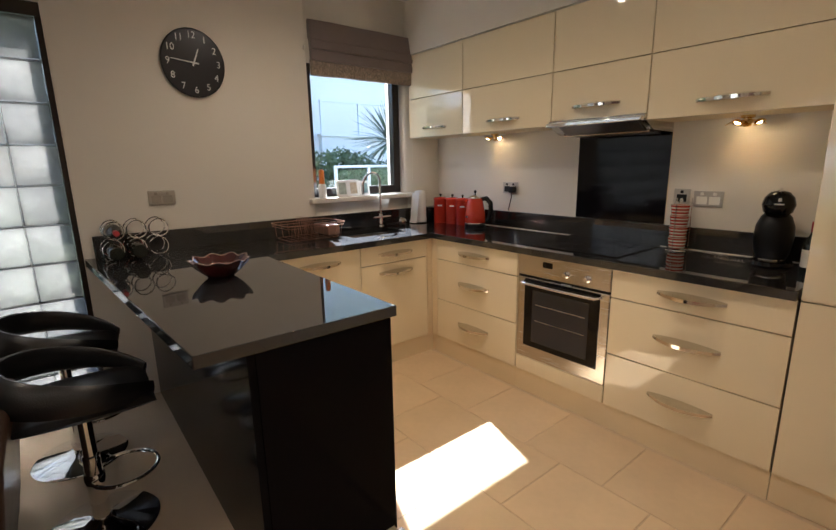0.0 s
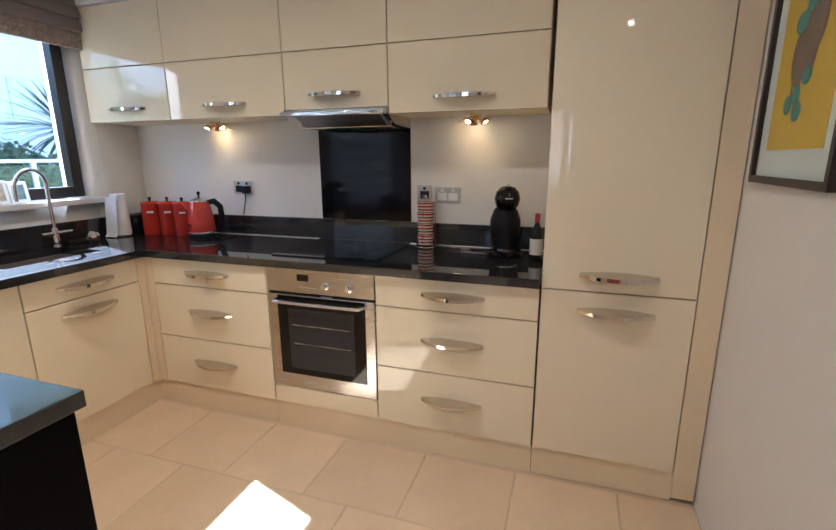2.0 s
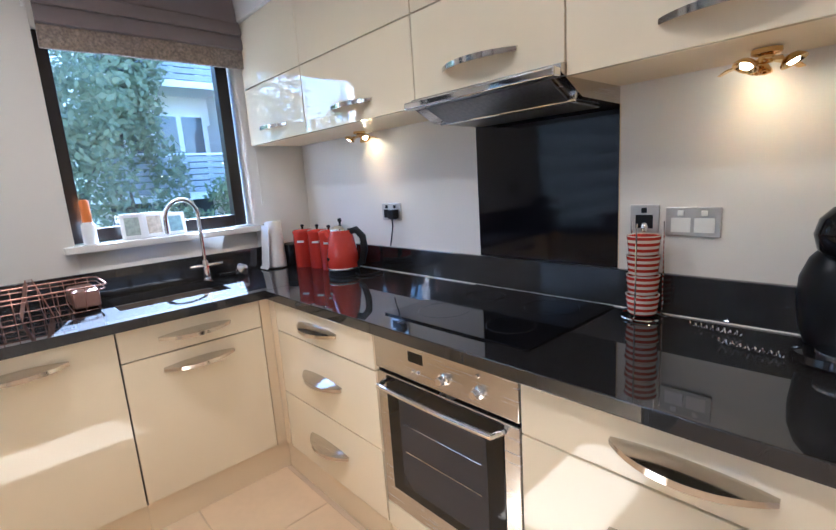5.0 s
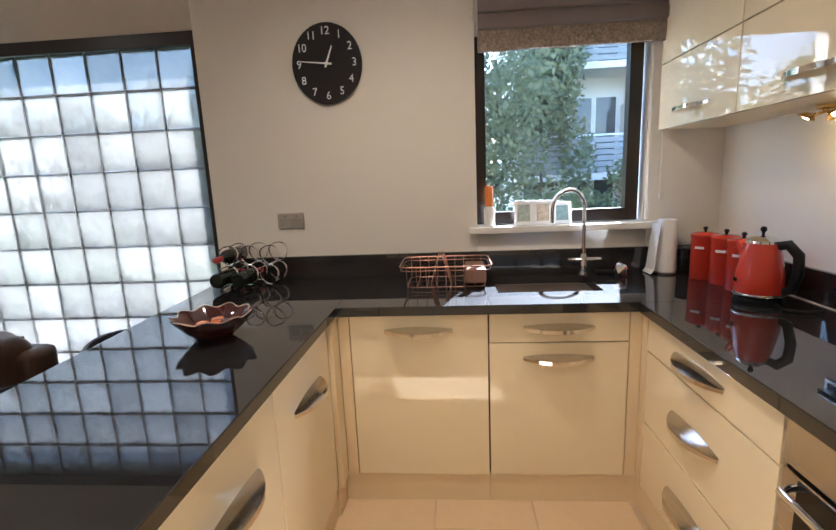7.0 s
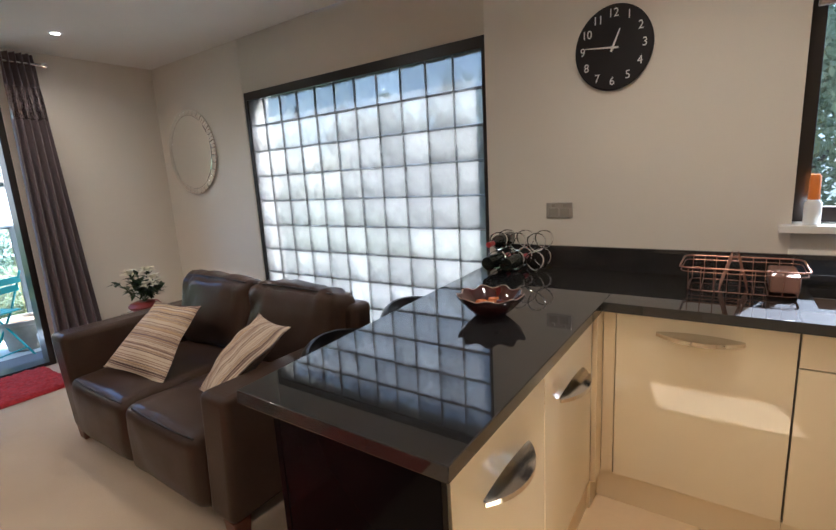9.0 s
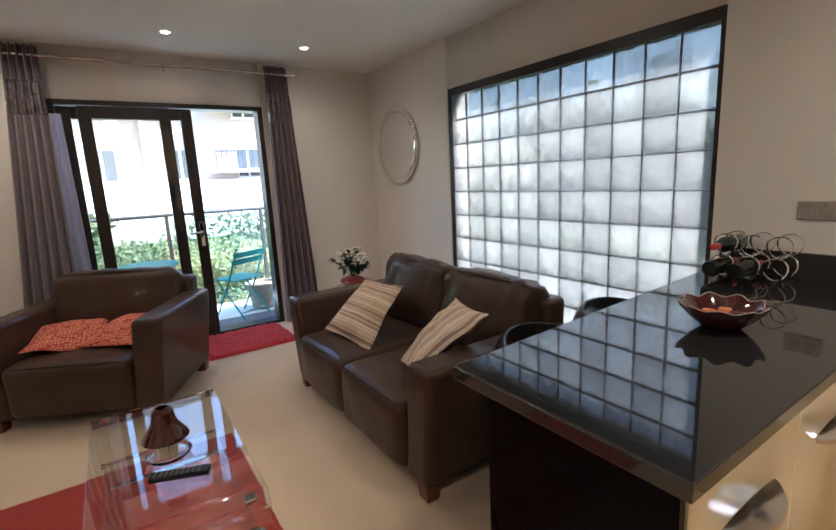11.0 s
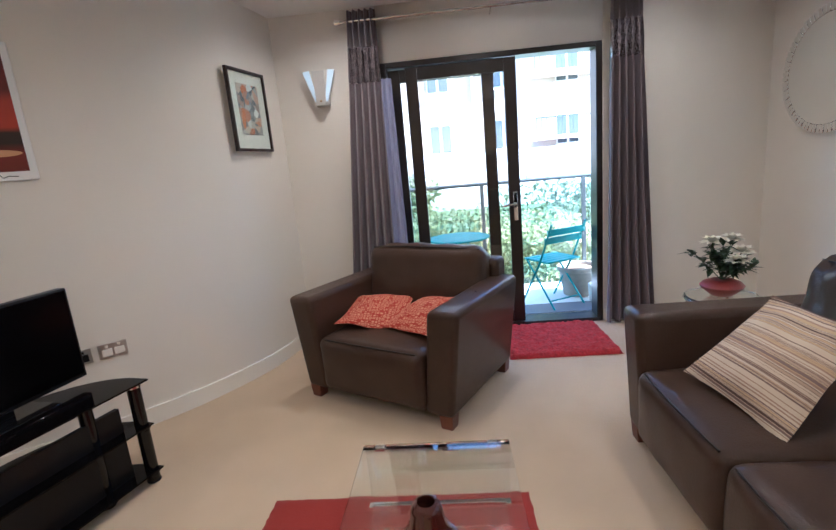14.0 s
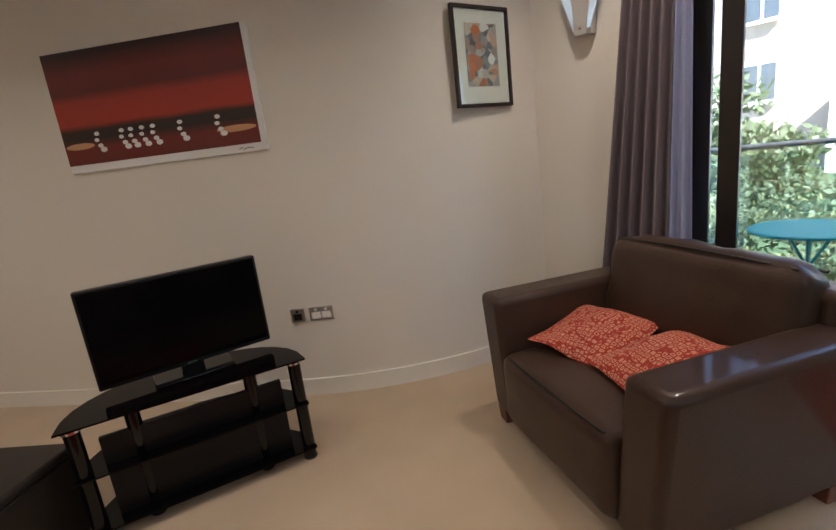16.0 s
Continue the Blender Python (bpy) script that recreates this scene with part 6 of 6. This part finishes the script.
folding_chair(pose(-7.0, -1.52, -0.009, 0, 0, -62))
gt = thing("garden_table", pose(-7.06, -2.42, -0.009), "round teal metal garden table on the balcony", "table")
part("top", lathe([(0.30, 0.70), (0.31, 0.705), (0.31, 0.715), (0.30, 0.72), (0.002, 0.72)], 40), TEAL_PAINT, gt)
for a in (0, 90, 180, 270):
    part("leg", tube([(0.24 * math.cos(radians(a)), 0.24 * math.sin(radians(a)), 0), (-0.12 * math.cos(radians(a)), -0.12 * math.sin(radians(a)), 0.705)], 0.009, 6), TEAL_PAINT, gt)
pot = thing("plant_pot", pose(-7.22, -1.21, -0.009), "pale stone plant pot with dry soil", "plant pot")
part("pot", lathe([(0.13, 0), (0.15, 0.01), (0.19, 0.26), (0.21, 0.27), (0.21, 0.31), (0.185, 0.31), (0.175, 0.27), (0.02, 0.265)], 32), material("pot_stone", (0.30, 0.27, 0.22), 0.8, grain=0.15, scale=25, stain=0.2, stain_scale=8), pot)
part("soil", lathe([(0.175, 0.268), (0.12, 0.29), (0.002, 0.30)], 24), material("soil", (0.24, 0.14, 0.07), 0.95, grain=0.4, scale=60, bump=0.8, bump_scale=60), pot)
planter = single("small_pot", lathe([(0.07, 0), (0.08, 0.005), (0.09, 0.17), (0.08, 0.18), (0.02, 0.16)], 24), material("white_pot", (0.6, 0.6, 0.58), 0.6, stain=0.1), "small white pot on the balcony floor", "plant pot", pose(-6.95, -1.10, -0.009))

# ---- outside ----
GRASS = material("ground_green", (0.07, 0.10, 0.04), 0.95, grain=0.4, scale=12, stain=0.3, stain_scale=0.5)
bm = bmesh.new()
bx(bm, -900, -7.76, -900, 900, -0.95, -0.75)
bx(bm, -7.76, 900, 0.45, 900, -0.95, -0.75)
bx(bm, -7.76, 900, -900, -7.5, -0.95, -0.75)
bx(bm, 0.35, 900, -7.5, 0.45, -0.95, -0.75)
structure("ground", bm, GRASS, "green ground outside the building", "ground")
TERRACE = material("terrace_paving", (0.22, 0.23, 0.245), 0.8, grain=0.1, scale=40, stain=0.15, stain_scale=1.5)
structure("terrace", box(-6.6, 6.0, 0.30, 3.6, -0.7, -0.25), TERRACE, "grey paved terrace outside the kitchen window", "terrace")
# the last foliage colour is paled, with the sun on the shrubs painted in
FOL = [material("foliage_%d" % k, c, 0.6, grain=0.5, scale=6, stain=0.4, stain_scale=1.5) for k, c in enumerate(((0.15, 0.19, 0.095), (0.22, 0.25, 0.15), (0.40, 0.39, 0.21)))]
for m in FOL:
    n, l = m.node_tree.nodes, m.node_tree.links
    p, t, mx = n["Principled BSDF"], n.new("ShaderNodeBsdfTranslucent"), n.new("ShaderNodeMixShader")
    l.new(p.inputs["Base Color"].links[0].from_socket, t.inputs["Color"])
    mx.inputs[0].default_value = 0.5
    l.new(p.outputs[0], mx.inputs[1]), l.new(t.outputs[0], mx.inputs[2]), l.new(mx.outputs[0], n["Material Output"].inputs[0])
BARK = material("bark", (0.10, 0.075, 0.055), 0.9, grain=0.3, scale=25, bump=0.6, bump_scale=30)


def leaves(blobs, n, size, seed):
    """Leaves scattered through a set of (centre, radii) clumps."""
    rr = np.random.RandomState(seed)
    verts, faces = [], []
    for (c, r) in blobs:
        d = rr.normal(size=(n, 3))
        d /= np.linalg.norm(d, axis=1)[:, None]
        rad = rr.uniform(0.45, 1.05, n) ** 0.6
        p = np.array(c) + d * rad[:, None] * np.array(r)
        a = rr.normal(size=(n, 3))
        a /= np.linalg.norm(a, axis=1)[:, None]
        b = np.cross(a, d + 0.3 * rr.normal(size=(n, 3)))
        b /= np.linalg.norm(b, axis=1)[:, None] + 1e-9
        s = size * rr.uniform(0.6, 1.4, n)[:, None]
        quad = np.stack([p - a * s, p + b * s * 0.5, p + a * s, p - b * s * 0.5], 1)
        k = len(verts)
        verts += quad.reshape(-1, 3).tolist()
        faces += [(k + 4 * i, k + 4 * i + 1, k + 4 * i + 2, k + 4 * i + 3) for i in range(n)]
    mesh = bpy.data.meshes.new("leaves")
    mesh.from_pydata(verts, [], faces)
    return mesh


def clumps(c, r, k, seed, s=0.45):
    q = random.Random(seed)
    return [((c[0] + q.uniform(-1, 1) * r[0] * 0.75, c[1] + q.uniform(-1, 1) * r[1] * 0.75, c[2] + q.uniform(-0.8, 0.9) * r[2] * 0.8),
             (r[0] * s * q.uniform(0.6, 1.2), r[1] * s * q.uniform(0.6, 1.2), r[2] * s * q.uniform(0.6, 1.1))) for _ in range(k)]


def tree(x, y, h, r, seed, mat, n=500, size=0.07, k=16, label="leafy green tree outside the window"):
    t = thing("tree", pose(x, y, -0.75), label, "tree", "garden trees")
    q = random.Random(seed)
    part("trunk", tube([(0, 0, 0), (0.05, 0.03, h * 0.3), (-0.03, 0.05, h * 0.55), (0.02, 0, h * 0.85)], [0.13, 0.10, 0.07, 0.02], 8), BARK, t)
    for i in range(5):
        a = q.uniform(0, 6.28)
        z = h * q.uniform(0.25, 0.6)
        part("limb", tube([(0, 0, z), (r * 0.4 * math.cos(a), r * 0.4 * math.sin(a), z + h * 0.12), (r * 0.75 * math.cos(a), r * 0.75 * math.sin(a), z + h * 0.25)], [0.05, 0.035, 0.01], 6), BARK, t)
    part("crown", leaves(clumps((0, 0, h * 0.58), (r, r, h * 0.44), k, seed), n, size, seed), mat, t)
    return t


tree(-0.8, 7.2, 5.6, 1.5, 1, FOL[1], 420, 0.07, 18)
# unseen tree, added to keep bright sky out of the cupboard door reflection
tree(-2.5, 6.4, 5.2, 1.5, 2, FOL[0], 500, 0.075, 14)
tree(0.9, 9.8, 6.4, 1.3, 3, FOL[1], 380, 0.09, 12)
# unseen trees, added to dim the glass blocks and the cupboard reflections
tree(-3.9, 8.5, 6.0, 2.0, 7, FOL[0], 500, 0.09, 14)
tree(-6.1, 7.0, 3.6, 1.7, 12, FOL[1], 500, 0.09, 16)
tree(-8.6, 8.0, 4.4, 2.2, 13, FOL[0], 500, 0.10, 16)
bushes = part("hedge", leaves(clumps((0.2, 4.9, 0.30), (0.9, 0.6, 0.95), 14, 4), 500, 0.055, 4), FOL[0])
tagged(bushes, "green shrubs growing below the kitchen window view", "bush", kind="stuff")
hedge = part("hedge", leaves(clumps((3.6, 5.6, 0.60), (2.3, 0.6, 1.25), 36, 5, 0.35), 500, 0.06, 5), FOL[0])
tagged(hedge, "clipped green hedge beyond the terrace", "hedge", kind="stuff")
# spiky palm
palm = thing("palm_tree", pose(4.05, 6.4, -0.75), "spiky grey-green palm above the hedge", "palm tree", "garden trees")
part("trunk", tube([(0, 0, 0), (0.05, 0, 1.4), (0, 0.02, 2.75)], [0.11, 0.09, 0.08], 8), BARK, palm)
q = random.Random(8)
PALM = material("palm_leaf", (0.10, 0.15, 0.10), 0.5, grain=0.2, scale=8)
for i in range(120):
    a, el = q.uniform(0, 6.28), radians(q.uniform(-35, 85))
    d = Vector((math.cos(a) * math.cos(el), math.sin(a) * math.cos(el), math.sin(el)))
    ln = q.uniform(0.8, 1.15)
    s = d.cross(Vector((0, 0, 1))).normalized() * 0.034
    bm = bmesh.new()
    base = Vector((0, 0, 2.72))
    pts = [base, base + d * ln * 0.5, base + d * ln - Vector((0, 0, 0.10 * ln))]
    up = s.cross(d).normalized() * 0.004
    ring_faces(bm, [[bm.verts.new(p + s * w), bm.verts.new(p + up), bm.verts.new(p - s * w), bm.verts.new(p - up)] for p, w in zip(pts, (0.5, 1.0, 0.05))])
    part("frond", bm, PALM, palm)
# terrace balustrade
WHITE_METAL = material("white_metal", (0.78, 0.79, 0.79), 0.4)
tb = thing("terrace_railing", pose(1.5, 3.45, -0.25), "tall glass terrace screen with white posts", "railing")
for k in range(3, 11):
    part("post", box(-2.5 + 0.62 * k - 0.025, -2.5 + 0.62 * k + 0.025, -0.02, 0.02, 0, 1.62, 0.004), WHITE_METAL, tb)
for k in range(3, 10):
    gp = part("glass_panel", box(-2.47 + 0.62 * k, -1.93 + 0.62 * k, -0.004, 0.004, 0.08, 1.58), BALUSTRADE_GLASS, tb)
    gp.visible_shadow = False
part("handrail", rod((-0.66, 0, 1.63), (3.7, 0, 1.63), 0.022, 8), WHITE_METAL, tb)

RENDER_W = material("white_render", (0.82, 0.80, 0.77), 0.85, grain=0.03, scale=8, stain=0.06, stain_scale=0.6)
PINK_R = material("pale_render", (0.50, 0.41, 0.34), 0.85, grain=0.04, scale=5, stain=0.08, stain_scale=0.4)
ROOF = material("slate_roof", (0.10, 0.10, 0.11), 0.7, grain=0.2, scale=6)
DARK_PANE = material("dark_pane", (0.10, 0.115, 0.13), 0.08, spec=0.6, stain=0.3, stain_scale=2)


def facade_window(house, m, w, h, mat=None):
    f = part("window", box(-w / 2, w / 2, -0.04, 0.05, 0, h, 0.01), WHITE, house, at=m)
    for s in (-1, 1):
        part("pane", box(s * w / 4 - w / 4 + 0.06, s * w / 4 + w / 4 - 0.06, -0.06, -0.038, 0.07, h - 0.07), DARK_PANE, f)
    part("sill", box(-w / 2 - 0.08, w / 2 + 0.08, -0.16, -0.04, -0.09, -0.005), WHITE, f)
    return f


h1 = thing("house", pose(4.0, 11.0, -0.75), "tall white rendered house with slatted balconies behind the trees", "house", "neighbouring buildings")
SLAT = material("weathered_slat", (0.36, 0.37, 0.38), 0.75, grain=0.2, scale=6, stain=0.15, stain_scale=1.0)
part("wall", box(-3.6, 7.0, 0, 5, 0, 8.2), RENDER_W, h1)
part("roof", box(-4.0, 7.3, -1.5, 5.3, 8.2, 8.5), ROOF, h1)
for fl in range(3):
    facade_window(h1, pose(5.5, -0.002, 1.0 + 2.6 * fl), 1.0, 1.4)
for fl in range(3):
    z = 2.15 + 2.7 * (fl - 1) if fl else 0.0
    # glazed doors at the back of each loggia
    gd = part("window", box(-3.4, -0.75, -0.06, -0.004, z + 0.05, z + 2.1), WHITE, h1)
    for k in range(4):
        part("pane", box(-3.32 + 0.65 * k, -2.80 + 0.65 * k, -0.075, -0.058, z + 0.14, z + 2.02), DARK_PANE, gd)
    if fl:
        hb = part("balcony", box(-3.6, -0.45, -1.25, -0.01, z - 0.16, z), RENDER_W, h1)
        for k in range(6):
            part("slat", box(-3.55, -0.75, -1.25, -1.21, z + 0.02 + 0.15 * k, z + 0.145 + 0.15 * k), SLAT, hb)
        for x in (-3.6, -2.2, -0.8):
            part("post", box(x, x + 0.05, -1.20, -1.15, z, z + 1.0), WHITE_METAL, hb)
        part("rail", box(-3.6, -0.75, -1.27, -1.17, z + 0.93, z + 0.98), WHITE_METAL, hb)
part("pillar", box(-0.7, 0.0, -1.3, -0.01, 0, 3.95), RENDER_W, h1)
part("pillar", box(-0.62, -0.12, -1.22, -0.01, 3.955, 8.19), RENDER_W, h1)
h3 = thing("garden_wall", pose(6.0, 9.5, -0.75), "high white garden wall beyond the hedge", "wall")
part("wall", box(-2.2, 10, 0, 0.3, 0, 3.0), RENDER_W, h3)
part("coping", box(-2.25, 10.05, -0.05, 0.35, 3.002, 3.08), WHITE, h3)
for k in range(9):
    part("post", box(-2.15 + 1.3 * k, -2.09 + 1.3 * k, 0.10, 0.16, 3.08, 4.0), WHITE_METAL, h3)
part("handrail", box(-2.15, 8.3, 0.10, 0.16, 4.0, 4.05), WHITE_METAL, h3)
h2 = thing("apartment_building", pose(-27.0, -1.0, -0.75, 0, 0, 90), "pale rendered apartment building across the gardens", "building", "neighbouring buildings")
part("wall", box(-16, 16, 0, 8, 0, 10.6), PINK_R, h2)
part("roof", box(-16.4, 16.4, -0.5, 8.4, 10.6, 11.0), ROOF, h2)
for fl in range(3):
    for k in range(10):
        facade_window(h2, pose(-14.4 + 3.2 * k, -0.01, 2.7 + 3.0 * fl), 1.15, 1.5)
for k in (1, 3, 5):
    part("downpipe", rod((-15.5 + 5.2 * k, -0.08, 0), (-15.5 + 5.2 * k, -0.08, 10.5), 0.06, 8), WHITE, h2)
for fl in (1, 2, 3):
    bc = part("balcony", box(3.0, 6.0, -1.3, -0.0, 3.0 * fl - 0.05, 3.0 * fl + 0.12), PINK_R, h2)
    part("rail", box(3.0, 6.0, -1.3, -1.25, 3.0 * fl + 0.95, 3.0 * fl + 1.0), RAIL, bc)
    for x in range(13):
        part("baluster", box(3.0 + 0.245 * x, 3.03 + 0.245 * x, -1.29, -1.26, 3.0 * fl + 0.12, 3.0 * fl + 0.95), RAIL, bc)
porch = part("wall", box(-2.5, 9.0, -2.2, 0, 0, 2.6), RENDER_W, h2)
gb3 = part("shrubs", leaves(clumps((-9.9, -1.9, -0.1), (0.9, 3.4, 1.15), 14, 24, 0.34), 800, 0.045, 24), FOL[1])
tagged(gb3, "darker green shrubs growing among the paler ones", "bush", kind="stuff")
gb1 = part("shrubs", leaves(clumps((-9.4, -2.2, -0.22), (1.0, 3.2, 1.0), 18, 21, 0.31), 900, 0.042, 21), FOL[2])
tagged(gb1, "yellow-green shrubs beyond the balcony, paled to look sunlit", "bush", kind="stuff")
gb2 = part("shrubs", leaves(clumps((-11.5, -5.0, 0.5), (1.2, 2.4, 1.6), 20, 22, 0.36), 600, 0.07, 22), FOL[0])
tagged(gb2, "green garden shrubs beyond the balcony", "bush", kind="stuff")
tree(-12.0, -5.6, 4.2, 1.5, 31, FOL[0], 500, 0.08, 14, "leafy green tree beyond the balcony")

# kitchen tiles, one by one
TS = 0.43
tile_mesh = finish(box(-TS / 2 + 0.0025, TS / 2 - 0.0025, -TS / 2 + 0.0025, TS / 2 - 0.0025, -0.006, 0.006, 0.002, 1))
tile_mesh.materials.append(TILE)
for r in range(6):
    xc = -1.04 + TS / 2 - r * TS
    for k in range(10):
        yc = -0.12 - TS / 2 - k * TS + (0.215 if r % 2 else 0.0) + 0.0
        x0, x1, y0, y1 = xc - TS / 2, xc + TS / 2, yc - TS / 2, yc + TS / 2
        if x1 < -1.9 or y0 > -0.05 or y1 < -3.43:
            continue
        if x0 < -1.9 or y1 > 0 or y0 < -3.43:
            x0, x1, y0, y1 = max(x0, -1.9), min(x1, 0), max(y0, -3.43), min(y1, 0)
            part("tile", box(x0 + 0.0025, x1 - 0.0025, y0 + 0.0025, y1 - 0.0025, -0.032, -0.02, 0.002, 1), TILE, floor_base)
        else:
            part("tile", tile_mesh, TILE, floor_base, at=Matrix.Translation((xc, yc, -0.026)))
